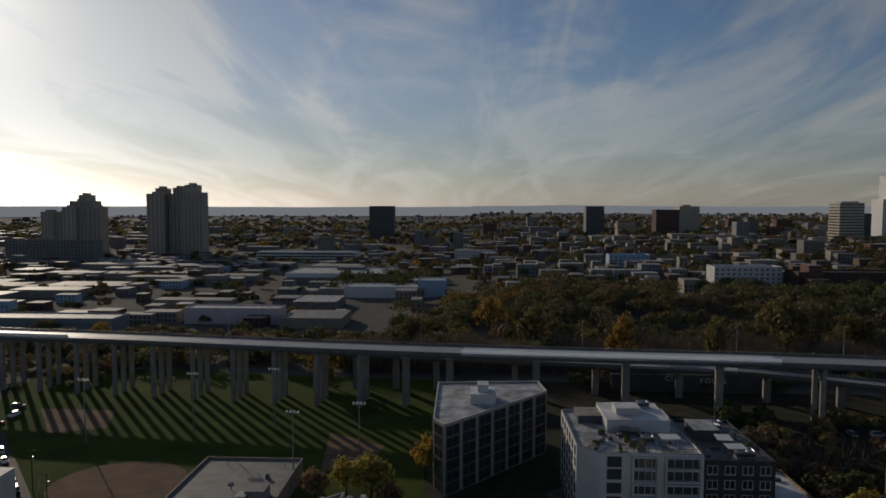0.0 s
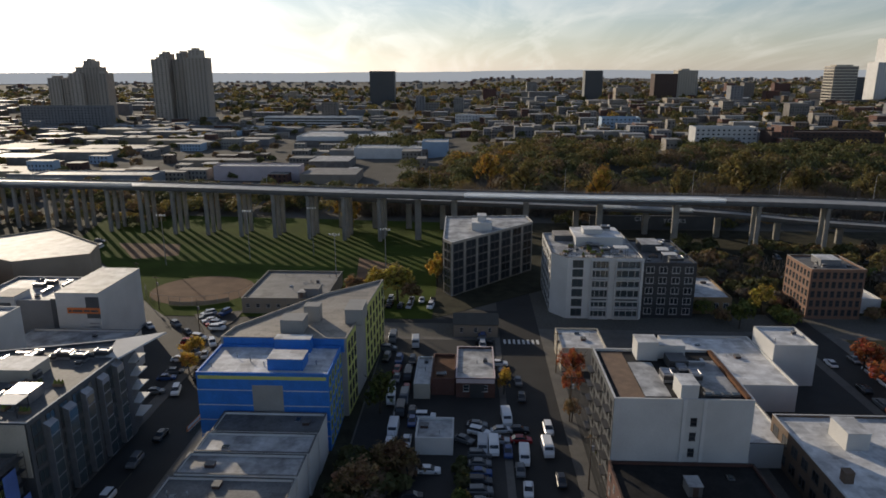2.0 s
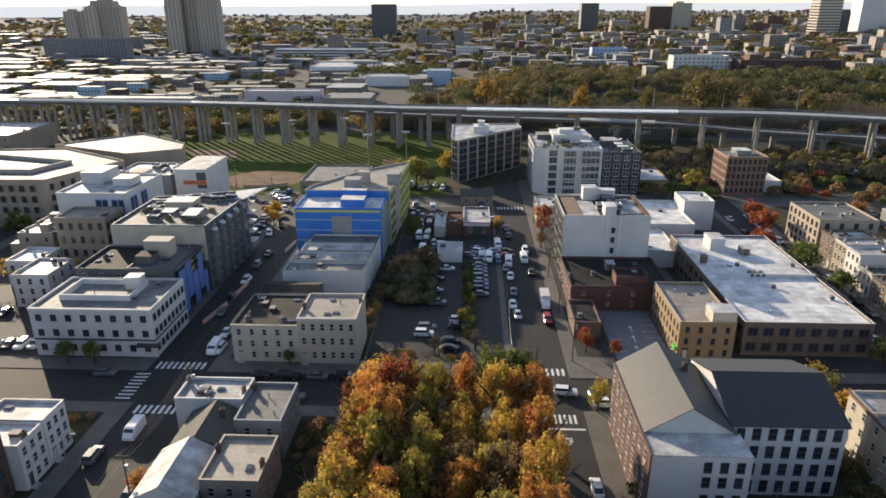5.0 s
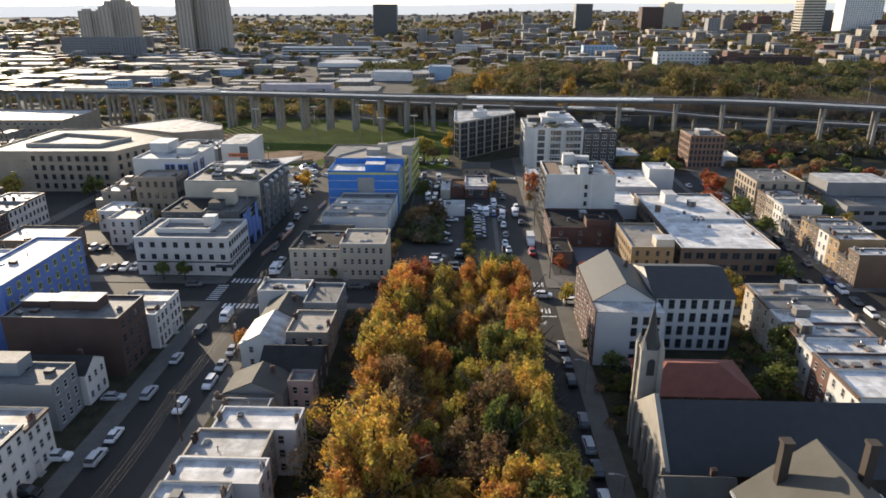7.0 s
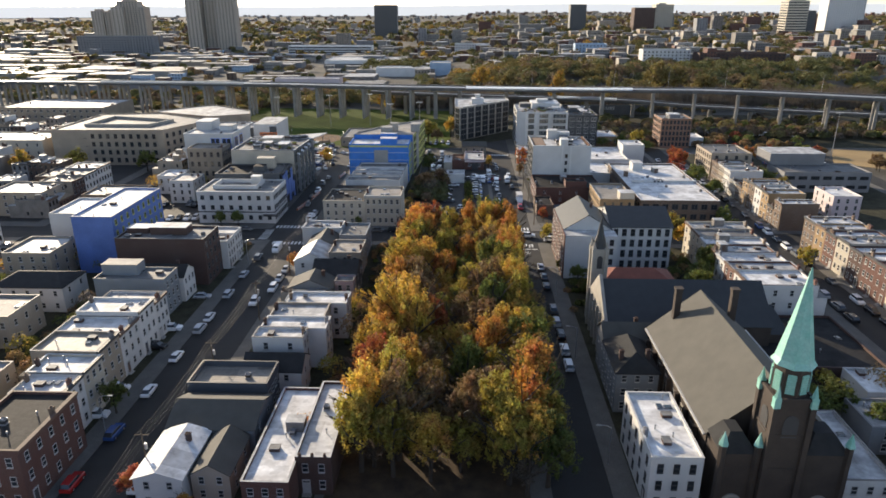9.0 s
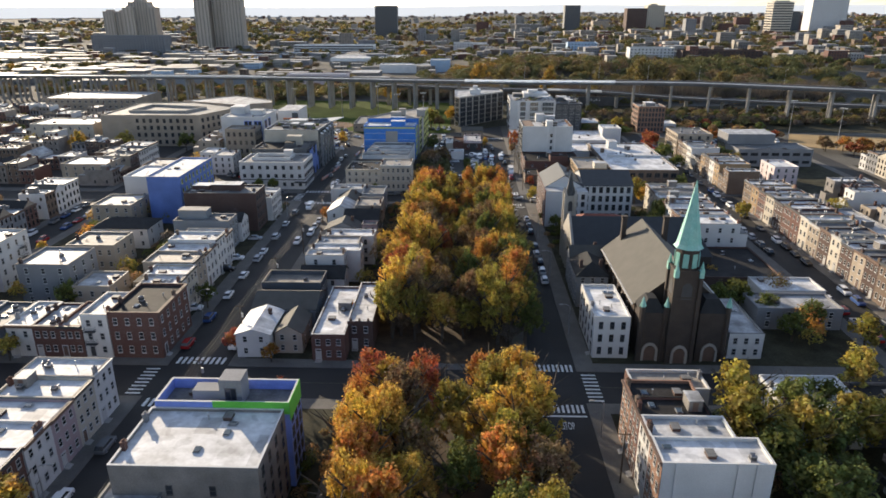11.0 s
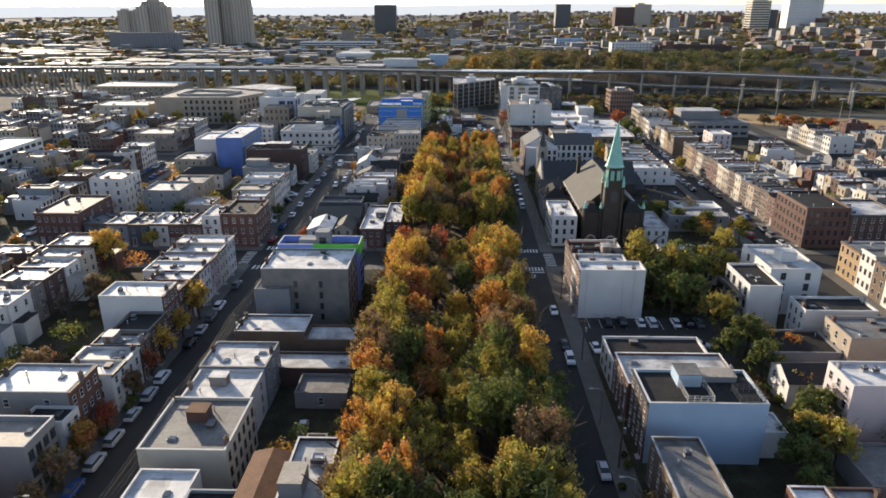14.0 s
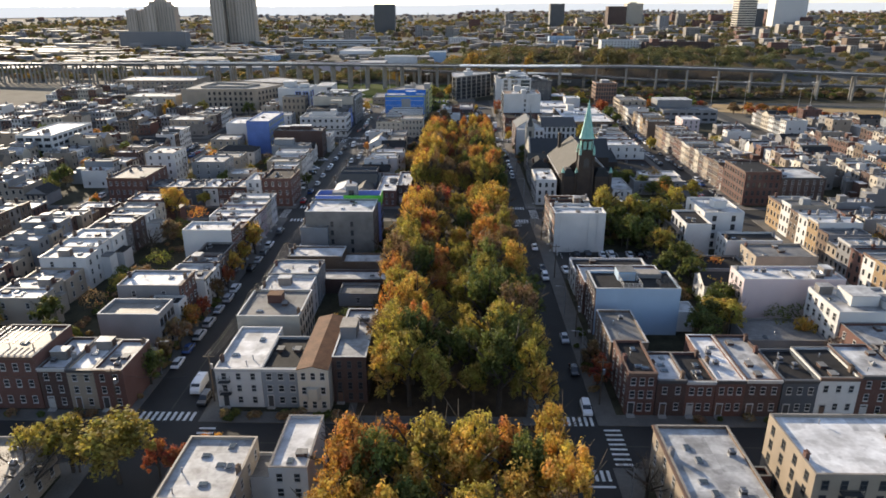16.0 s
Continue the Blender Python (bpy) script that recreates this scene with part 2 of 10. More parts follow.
mat("concrete", (0.40, 0.38, 0.35), 0.8, 0.2, 0.2, 3.0)
mat("pier_concrete", (0.30, 0.28, 0.25), 0.85, 0.2, 0.2, 3.0)
mat("deck_steel", (0.10, 0.11, 0.12), 0.6, 0.2, 0.3, 3.0)
mat("white_paint", (0.62, 0.61, 0.59), 0.65, 0.1, 0.2, 5.0, spread=0.08)
mat("white_stucco", (0.58, 0.57, 0.55), 0.8, 0.12, 0.15, 6.0, spread=0.05)
mat("cream", (0.48, 0.43, 0.35), 0.8, 0.12, 0.2, 5.0, spread=0.1)
mat("tan_stucco", (0.34, 0.28, 0.215), 0.85, 0.14, 0.2, 5.0, spread=0.1)
mat("grey_stucco", (0.23, 0.23, 0.235), 0.85, 0.16, 0.15, 5.0, spread=0.1)
mat("dirty_stucco", (0.24, 0.22, 0.20), 0.9, 0.25, 0.3, 5.0)
mat("dark_clad", (0.035, 0.036, 0.04), 0.5, 0.15, 0.3, 5.0)
mat("charcoal", (0.09, 0.095, 0.10), 0.7, 0.15, 0.3, 5.0)
mat("blue_wrap", (0.025, 0.19, 0.60), 0.5, 0.14, 0.5, 3.0)
# blue sheeting made paler: distance haze is put into its base colour
mat("hazed_blue_wrap", (0.10, 0.18, 0.46), 0.6, 0.18, 0.25, 3.0)
mat("yellow_board", (0.55, 0.56, 0.16), 0.7, 0.12, 0.4, 4.0)
mat("green_board", (0.12, 0.52, 0.06), 0.7, 0.15, 0.5, 4.0)
mat("blue_board", (0.20, 0.28, 0.66), 0.7, 0.12, 0.5, 4.0)
mat("block_grey", (0.33, 0.32, 0.30), 0.9, 0.1, 0.3, 5.0)
mat("pale_blue", (0.33, 0.44, 0.56), 0.75, 0.08, 0.2, 5.0)
mat("pale_pink", (0.60, 0.50, 0.50), 0.75, 0.08, 0.2, 5.0)
mat("yellow_paint", (0.66, 0.52, 0.13), 0.75, 0.1, 0.2, 5.0)
mat("brownstone", (0.062, 0.046, 0.036), 0.9, 0.2, 0.4, 6.0)
mat("limestone", (0.36, 0.33, 0.285), 0.85, 0.14, 0.4, 6.0)
brick_mat("red_brick", (0.135, 0.058, 0.043), (0.10, 0.044, 0.034), (0.15, 0.12, 0.105))
brick_mat("dark_brick", (0.085, 0.047, 0.037), (0.064, 0.036, 0.029), (0.11, 0.09, 0.08))
brick_mat("orange_brick", (0.27, 0.145, 0.095), (0.22, 0.115, 0.075), (0.28, 0.22, 0.18))
brick_mat("yellow_brick", (0.34, 0.225, 0.115), (0.27, 0.17, 0.085), (0.32, 0.26, 0.18))
brick_mat("brown_brick", (0.16, 0.108, 0.074), (0.125, 0.085, 0.058), (0.20, 0.165, 0.14))
# tan brick of the far towers, lightened to carry distance haze in the colour
brick_mat("hazed_tower_brick", (0.46, 0.40, 0.33), (0.42, 0.36, 0.30), (0.42, 0.36, 0.31))
siding_mat("white_siding", (0.58, 0.57, 0.55))
siding_mat("grey_siding", (0.22, 0.24, 0.26))
siding_mat("tan_siding", (0.36, 0.31, 0.25))
siding_mat("pink_siding", (0.36, 0.27, 0.28))
siding_mat("dark_siding", (0.075, 0.085, 0.10))
mat("roof_white", (0.80, 0.80, 0.79), 0.7, 0.12, 0.32, 1.4, spread=0.1, stain=(0.44, 0.43, 0.42), bump=0.06, spec=0.5)
mat("roof_silver", (0.60, 0.60, 0.59), 0.66, 0.18, 0.3, 1.4, spread=0.14, stain=(0.20, 0.195, 0.19), bump=0.06)
mat("roof_grey", (0.20, 0.197, 0.19), 0.72, 0.24, 0.25, 2.0, spread=0.15, bump=0.08)
mat("roof_black", (0.038, 0.036, 0.035), 0.8, 0.25, 0.3, 2.0, spread=0.1, bump=0.08, spec=0.15)
mat("roof_tan", (0.34, 0.30, 0.25), 0.66, 0.18, 0.25, 2.0, spread=0.1, bump=0.08)
mat("roof_rust", (0.16, 0.075, 0.038), 0.8, 0.25, 0.4, 3.0, bump=0.1, spec=0.2)
mat("slate", (0.036, 0.038, 0.039), 0.6, 0.14, 0.6, 8.0, bump=0.2)
mat("dark_shingle", (0.04, 0.04, 0.04), 0.85, 0.2, 0.5, 8.0, bump=0.2, spec=0.15)
mat("grey_shingle", (0.085, 0.079, 0.066), 0.85, 0.14, 0.4, 8.0, bump=0.2)
mat("red_shingle", (0.23, 0.075, 0.05), 0.85, 0.16, 0.5, 8.0, bump=0.2)
mat("copper_green", (0.17, 0.44, 0.36), 0.65, 0.16, 0.6, 3.0, stain=(0.28, 0.50, 0.43), bump=0.1)
mat("trim_white", (0.44, 0.43, 0.41), 0.6, 0.08, 0.5, 6.0)
mat("trim_dark", (0.05, 0.05, 0.052), 0.6, 0.1, 0.5, 6.0)
mat("trim_brown", (0.14, 0.085, 0.06), 0.75, 0.14, 0.5, 6.0)
mat("glass_dark", (0.034, 0.038, 0.043), 0.12, 0.05, 0.5, 4.0, bump=0, spread=0.3, spec=0.7)
mat("glass_tint", (0.05, 0.065, 0.07), 0.1, 0.1, 0.3, 4.0, bump=0, spread=0.3, spec=0.7)
mat("metal_grey", (0.42, 0.42, 0.43), 0.4, 0.15, 0.6, 5.0, metal=0.7)
mat("dark_metal", (0.06, 0.06, 0.065), 0.5, 0.1, 0.6, 5.0, metal=0.3)
mat("wood_deck", (0.25, 0.16, 0.10), 0.8, 0.2, 0.6, 6.0)
mat("wood_pole", (0.11, 0.08, 0.055), 0.85, 0.2, 0.8, 6.0)
mat("bark", (0.075, 0.06, 0.045), 0.95, 0.25, 0.8, 6.0)
mat("tyre", (0.02, 0.02, 0.02), 0.9, 0.1, 1.0, 6.0, bump=0)
mat("orange_plastic", (0.75, 0.20, 0.05), 0.6, 0.1, 0.6, 6.0)
mat("lamp_glass", (0.8, 0.8, 0.75), 0.3, 0.05, 1.0, 6.0, bump=0)
mat("tail_red", (0.35, 0.02, 0.02), 0.3, 0.05, 1.0, 6.0, bump=0)
for paint_name, paint_rgb in (("car_white", (0.75, 0.75, 0.75)), ("car_silver", (0.42, 0.43, 0.45)), ("car_grey", (0.13, 0.135, 0.14)), ("car_black", (0.02, 0.02, 0.022)),
                              ("car_blue", (0.03, 0.07, 0.2)), ("car_red", (0.30, 0.02, 0.02))):
    mat(paint_name, paint_rgb, 0.25, 0.04, 0.5, 4.0, bump=0)
leaf_mat("leaf_gold", (0.52, 0.36, 0.085), 0.45)
leaf_mat("leaf_amber", (0.47, 0.245, 0.07), 0.45)
leaf_mat("leaf_red", (0.37, 0.13, 0.06), 0.42)
leaf_mat("leaf_olive", (0.34, 0.29, 0.07), 0.45)
leaf_mat("leaf_green", (0.13, 0.155, 0.045), 0.4)
leaf_mat("leaf_brown", (0.24, 0.165, 0.085), 0.38)
leaf_mat("white_sheet", (0.74, 0.75, 0.74), 0.7, 0.9, 1.1, (0.85, 0.9, 1.0))
leaf_mat("wood_green", (0.10, 0.105, 0.045), 0.3, 0.75, 1.2)
leaf_mat("wood_olive", (0.19, 0.16, 0.065), 0.33, 0.75, 1.2)
leaf_mat("wood_brown", (0.19, 0.14, 0.085), 0.3, 0.75, 1.2)
leaf_mat("wood_gold", (0.33, 0.22, 0.055), 0.4, 0.75, 1.2)
leaf_mat("reed", (0.21, 0.175, 0.14), 0.2)
leaf_mat("leaf_bare", (0.16, 0.135, 0.11), 0.2)
for roof_name in ("roof_white", "roof_silver", "roof_grey", "roof_tan", "roof_black"):
    strips(roof_name)
# ---- building blocks ----
rng = random.Random(7)
IDENT = Matrix.Identity(4)


def mesh_of(bm, name, *mats):
    me = bpy.data.meshes.new(name)
    bm.to_mesh(me)
    bm.free()
    for m in mats:
        me.materials.append(MATS[m])
    return me


def part(name, bm, material, parent, label=""):
    """Links a bmesh (or shared mesh data) as one mesh object under a thing or a part."""
    if isinstance(bm, bmesh.types.BMesh):
        bm = mesh_of(bm, name, *(material if isinstance(material, (tuple, list)) else (material,)))
    ob = new(name, bm)
    ob.parent = parent
    if label:
        tagged(ob, label)
    return ob


def empty(name, x, y, z=0.0, rz=0.0, label="", category="", group="", kind=""):
    ob = new(name)
    ob.empty_display_size = 0.3
    ob.matrix_basis = pose(x, y, z, 0, 0, rz)
    return tagged(ob, label, category, group, kind)


def bx(bm, x0, x1, y0, y1, z0, z1, mi=0):
    v = [bm.verts.new(c) for c in ((x0, y0, z0), (x1, y0, z0), (x1, y1, z0), (x0, y1, z0), (x0, y0, z1), (x1, y0, z1), (x1, y1, z1), (x0, y1, z1))]
    for f in ((0, 3, 2, 1), (4, 5, 6, 7), (0, 1, 5, 4), (1, 2, 6, 5), (2, 3, 7, 6), (3, 0, 4, 7)):
        bm.faces.new([v[i] for i in f]).material_index = mi
    return bm


def box(*a):
    return bx(bmesh.new(), *a)


def cyl(bm, x, y, z0, z1, r0, r1=None, n=8, mi=0):
    r1 = r0 if r1 is None else r1
    lo = [bm.verts.new((x + r0 * math.cos(k * math.tau / n), y + r0 * math.sin(k * math.tau / n), z0)) for k in range(n)]
    hi = [bm.verts.new((x + r1 * math.cos(k * math.tau / n), y + r1 * math.sin(k * math.tau / n), z1)) for k in range(n)]
    for k in range(n):
        bm.faces.new((lo[k], lo[(k + 1) % n], hi[(k + 1) % n], hi[k])).material_index = mi
    bm.faces.new(hi).material_index = mi
    bm.faces.new(lo[::-1]).material_index = mi
    return bm


def rod(bm, a, b, r, n=5, r2=None):
    """A tapered stick from a to b."""
    a, b = Vector(a), Vector(b)
    q = (b - a).to_track_quat("Z", "Y")
    ra, rb = r, r if r2 is None else r2
    lo = [bm.verts.new(a + q @ Vector((ra * math.cos(k * math.tau / n), ra * math.sin(k * math.tau / n), 0))) for k in range(n)]
    hi = [bm.verts.new(b + q @ Vector((rb * math.cos(k * math.tau / n), rb * math.sin(k * math.tau / n), 0))) for k in range(n)]
    for k in range(n):
        bm.faces.new((lo[k], lo[(k + 1) % n], hi[(k + 1) % n], hi[k]))
    bm.faces.new(hi)
    bm.faces.new(lo[::-1])
    return bm


def prism(bm, pts, z0, z1, mi=0):
    lo = [bm.verts.new((x, y, z0)) for x, y in pts]
    hi = [bm.verts.new((x, y, z1)) for x, y in pts]
    n = len(pts)
    for k in range(n):
        bm.faces.new((lo[k], lo[(k + 1) % n], hi[(k + 1) % n], hi[k])).material_index = mi
    bm.faces.new(hi).material_index = mi
    bm.faces.new(lo[::-1]).material_index = mi
    return bm


def inset(pts, d):
    """The polygon (anticlockwise) moved in by d on every side."""
    out, n = [], len(pts)
    for k in range(n):
        p, a, b = Vector(pts[k]), Vector(pts[k - 1]), Vector(pts[(k + 1) % n])
        e1, e2 = (p - a).normalized(), (b - p).normalized()
        n1, n2 = Vector((-e1.y, e1.x)), Vector((-e2.y, e2.x))
        s = n1 + n2
        out.append(tuple(p + s * (d / max(0.25, 1 + n1.dot(n2)))))
    return out


def ring(bm, outer, inner, z0, z1, mi=0):
    n = len(outer)
    o0, o1 = [bm.verts.new((*p, z0)) for p in outer], [bm.verts.new((*p, z1)) for p in outer]
    i0, i1 = [bm.verts.new((*p, z0)) for p in inner], [bm.verts.new((*p, z1)) for p in inner]
    for k in range(n):
        j = (k + 1) % n
        for f in ((o0[k], o0[j], o1[j], o1[k]), (o1[k], o1[j], i1[j], i1[k]), (i1[k], i1[j], i0[j], i0[k]), (i0[k], i0[j], o0[j], o0[k])):
            bm.faces.new(f).material_index = mi
    return bm


# a window 1 x 1 that looks to -y: frame, sill and a pane set back, with one or two bars
WINDOWS = {}


def window_mesh(style, frame_mat, glass="glass_dark"):
    key = (style, frame_mat, glass)
    if key not in WINDOWS:
        t = 0.04 if style == "band" else 0.065
        xs = {"sash": (-0.5, -0.5 + t, 0.5 - t, 0.5), "pair": (-0.5, -0.5 + t, -0.035, 0.035, 0.5 - t, 0.5),
              "band": (-0.5, -0.46, -0.26, -0.24, -0.01, 0.01, 0.24, 0.26, 0.46, 0.5)}[style]
        zs = (-0.08, 0.0, t, 0.46, 0.53, 1 - t, 1.0) if style == "sash" else (-0.06, 0.0, t, 1 - t, 1.0)
        WINDOWS[key] = mesh_of(sheet(xs, zs), "window", frame_mat, glass)
    return WINDOWS[key]


def sheet(xs, zs):
    """One skin: a sill in the lowest row, bars in front, panes set back between them."""
    b, vv = bmesh.new(), {}

    def v(x, y, z):
        k = (round(x, 4), round(y, 4), round(z, 4))
        if k not in vv:
            vv[k] = b.verts.new(k)
        return vv[k]

    def quad(p, m=0):
        b.faces.new([v(*c) for c in p]).material_index = m

    for j in range(len(zs) - 1):
        for i in range(len(xs) - 1):
            x0, x1, z0, z1 = xs[i], xs[i + 1], zs[j], zs[j + 1]
            pane = i % 2 == 1 and j % 2 == 0 and j > 0
            y = -0.13 if j == 0 else -0.015 if pane else -0.06
            quad(((x0, y, z0), (x1, y, z0), (x1, y, z1), (x0, y, z1)), 1 if pane else 0)
            if pane:
                for p, q in (((x0, z0), (x1, z0)), ((x1, z0), (x1, z1)), ((x1, z1), (x0, z1)), ((x0, z1), (x0, z0))):
                    quad(((p[0], -0.06, p[1]), (q[0], -0.06, q[1]), (q[0], y, q[1]), (p[0], y, p[1])))
            if j == 0:
                quad(((x0, -0.13, z1), (x1, -0.13, z1), (x1, -0.06, z1), (x0, -0.06, z1)))
                quad(((x0, 0.02, z0), (x1, 0.02, z0), (x1, -0.13, z0), (x0, -0.13, z0)))
    for i in range(len(xs) - 1):
        quad(((xs[i], -0.06, zs[-1]), (xs[i + 1], -0.06, zs[-1]), (xs[i + 1], 0.02, zs[-1]), (xs[i], 0.02, zs[-1])))
    for j in range(len(zs) - 1):
        y = -0.13 if j == 0 else -0.06
        quad(((xs[0], 0.02, zs[j]), (xs[0], y, zs[j]), (xs[0], y, zs[j + 1]), (xs[0], 0.02, zs[j + 1])))
        quad(((xs[-1], y, zs[j]), (xs[-1], 0.02, zs[j]), (xs[-1], 0.02, zs[j + 1]), (xs[-1], y, zs[j + 1])))
    return b


DOORS = {}


def door_mesh(leaf_m, frame_m):
    if (leaf_m, frame_m) not in DOORS:
        b = bmesh.new()
        bx(b, -0.65, -0.5, -0.1, 0.02, 0, 1.1, 1), bx(b, 0.5, 0.65, -0.1, 0.02, 0, 1.1, 1), bx(b, -0.65, 0.65, -0.16, 0.02, 1.1, 1.2, 1)
        bx(b, -0.5, 0.5, -0.04, 0.02, 0, 0.95), bx(b, -0.38, 0.38, -0.06, -0.035, 0.1, 0.42), bx(b, -0.38, 0.38, -0.06, -0.035, 0.52, 0.88)
        bx(b, -0.5, 0.5, -0.03, 0.02, 0.95, 1.1, 2)
        DOORS[(leaf_m, frame_m)] = mesh_of(b, "door", leaf_m, frame_m, "glass_dark")
    return DOORS[(leaf_m, frame_m)]


SMALL = {}


def chimney_mesh(m):
    if ("chimney", m) not in SMALL:
        b = box(-0.4, 0.4, -0.3, 0.3, -0.6, 1.3)
        bx(b, -0.47, 0.47, -0.37, 0.37, 1.3, 1.45)
        cyl(b, -0.16, 0, 1.45, 1.75, 0.11, 0.1, 6), cyl(b, 0.18, 0, 1.45, 1.7, 0.11, 0.1, 6)
        SMALL[("chimney", m)] = mesh_of(b, "chimney", m)
    return SMALL[("chimney", m)]


def small_mesh(kind):
    if kind not in SMALL:
        b = bmesh.new()
        if kind == "vent_pipe":
            cyl(b, 0, 0, -0.15, 0.7, 0.1, 0.1, 6), cyl(b, 0, 0, 0.7, 0.95, 0.2, 0.08, 6)
            ms = ("metal_grey",)
        elif kind == "skylight":
            bx(b, -0.7, 0.7, -0.5, 0.5, -0.15, 0.22)
            bx(b, -0.6, 0.6, -0.42, 0.42, 0.22, 0.3, 1)
            ms = ("metal_grey", "glass_tint")
        elif kind == "planter":
            bx(b, -0.9, 0.9, -0.35, 0.35, -0.15, 0.55)
            secs = [[(-0.82 + 0.235 * j, w_ * (0.18 + 0.1 * (j * 5 % 3)), z_) for w_, z_ in ((-1, 0.5), (1, 0.5), (0.9, 0.75 + 0.1 * (j * 5 % 3)), (0.1, 0.95 + 0.22 * (j * 5 % 3)), (-0.8, 0.7 + 0.1 * (j * 3 % 4)))] for j in range(8)]
            loft(b, secs, 1)
            ms = ("wood_deck", "leaf_green")
        elif kind == "roof_table":
            bx(b, -0.9, 0.9, -0.5, 0.5, 0.68, 0.75)
            for sx in (-0.75, 0.75):
                for sy in (-0.38, 0.38):
                    bx(b, sx - 0.04, sx + 0.04, sy - 0.04, sy + 0.04, -0.15, 0.68)
            for sy in (-0.95, 0.95):
                bx(b, -0.85, 0.85, sy - 0.18, sy + 0.18, 0.38, 0.44), bx(b, -0.7, -0.6, sy - 0.15, sy + 0.15, -0.15, 0.38), bx(b, 0.6, 0.7, sy - 0.15, sy + 0.15, -0.15, 0.38)
            ms = ("wood_deck",)
        elif kind == "canopy":
            bx(b, -2.1, 2.1, -1.7, 1.7, 2.4, 2.52)
            for sx in (-1.9, 1.9):
                for sy in (-1.5, 1.5):
                    bx(b, sx - 0.06, sx + 0.06, sy - 0.06, sy + 0.06, -0.15, 2.4, 1)
            ms = ("white_paint", "dark_metal")
        elif kind == "duct":
            bx(b, -2.4, 2.4, -0.3, 0.3, 0.25, 0.8), bx(b, 1.8, 2.4, -0.3, 1.6, 0.25, 0.82)
            for sx in (-2.0, 0.0, 1.6):
                bx(b, sx - 0.07, sx + 0.07, -0.32, 0.32, -0.15, 0.25)
            ms = ("metal_grey",)
        elif kind == "stair_hut":
            bx(b, -1.1, 1.1, -1.5, 1.5, -0.15, 1.9), bx(b, -1.2, 1.2, -1.6, 1.6, 1.9, 2.02, 1), bx(b, -0.45, 0.45, -1.53, -1.5, 0.05, 1.75, 2)
            ms = ("dirty_stucco", "roof_silver", "trim_brown")
        elif kind == "roof_hatch":
            bx(b, -0.6, 0.6, -0.8, 0.8, -0.15, 0.55), bx(b, -0.68, 0.68, -0.88, 0.88, 0.55, 0.65, 1)
            ms = ("dark_brick", "roof_grey")
        elif kind in ("condenser", "air_handler"):
            X, Y, Z = (0.5, 0.45, 0.95) if kind == "condenser" else (1.5, 0.95, 1.5)
            secs = [(X + 0.08, Y + 0.08, -0.15), (X + 0.08, Y + 0.08, 0.05), (X, Y, 0.05), (X, Y, Z * 0.3), (X - 0.04, Y - 0.04, Z * 0.32), (X - 0.04, Y - 0.04, Z * 0.8), (X, Y, Z * 0.82), (X, Y, Z), (X * 0.7, Y * 0.8, Z), (X * 0.7, Y * 0.8, Z + 0.08), (X * 0.6, Y * 0.7, Z - 0.1)]
            loft(b, [[(-x_, -y_, z_), (x_, -y_, z_), (x_, y_, z_), (-x_, y_, z_)] for x_, y_, z_ in secs])
            for f in b.faces:
                if Z * 0.3 < f.calc_center_median().z < Z * 0.81 or f.calc_center_median().z > Z + 0.01:
                    f.material_index = 1
            ms = ("metal_grey", "dark_metal")
        SMALL[kind] = mesh_of(b, kind, *ms)
    return SMALL[kind]


def put(mesh, name, parent, x, y, z, sx=1, sy=1, sz=1, rz=0, label=""):
    ob = part(name, mesh, None, parent, label)
    ob.matrix_basis = Matrix.LocRotScale((x, y, z), Euler((0, 0, radians(rz))), (sx, sy, sz))
    return ob


def far_facade(parent, side, a0, a1, at, zs, n, w, h, mesh, rz, skip):
    """Windows too far off to pick apart, joined into one part."""
    vs, fs, mi = [], [], []
    for r, z in enumerate(zs):
        for k in range(n):
            if (r, k) in skip:
                continue
            u = a0 + (a1 - a0) * (k + 0.5) / n
            m = Matrix.LocRotScale((*((u, at) if side in "sn" else (at, u)), z), Euler((0, 0, radians(rz))), (w, 1, h))
            o = len(vs)
            vs += [tuple(m @ v.co) for v in mesh.vertices]
            fs += [tuple(o + i for i in f.vertices) for f in mesh.polygons]
            mi += [f.material_index for f in mesh.polygons]
    if vs:
        me = bpy.data.meshes.new("windows")
        me.from_pydata(vs, [], fs)
        for m in mesh.materials:
            me.materials.append(m)
        me.polygons.foreach_set("material_index", mi)
        tagged(part("window_row", me, None, parent), kind="stuff")


def facade(parent, side, a0, a1, at, zs, n, w, h, mesh, name="window", skip=()):
    """Rows of windows on one side (s, n, e, w); a0..a1 is the stretch along it, at is its plane."""
    rz = {"s": 0, "e": 90, "n": 180, "w": -90}[side]
    px_ = parent.matrix_basis.translation.x
    if px_ < -99 or px_ > 100:
        return far_facade(parent, side, a0, a1, at, zs, n, w, h, mesh, rz, skip)
    for r, z in enumerate(zs):
        for k in range(n):
            if (r, k) in skip:
                continue
            u = a0 + (a1 - a0) * (k + 0.5) / n
            x, y = (u, at) if side in "sn" else (at, u)
            put(mesh, name, parent, x, y, z, w, 1, h, rz)


def slab(name, pts, z0, z1, material, label="", category="", kind="structure"):
    return tagged(new(name, mesh_of(prism(bmesh.new(), pts, z0, z1), name, material)), label, category, "", kind)


def rect(x0, x1, y0, y1):
    return [(x0, y0), (x1, y0), (x1, y1), (x0, y1)]


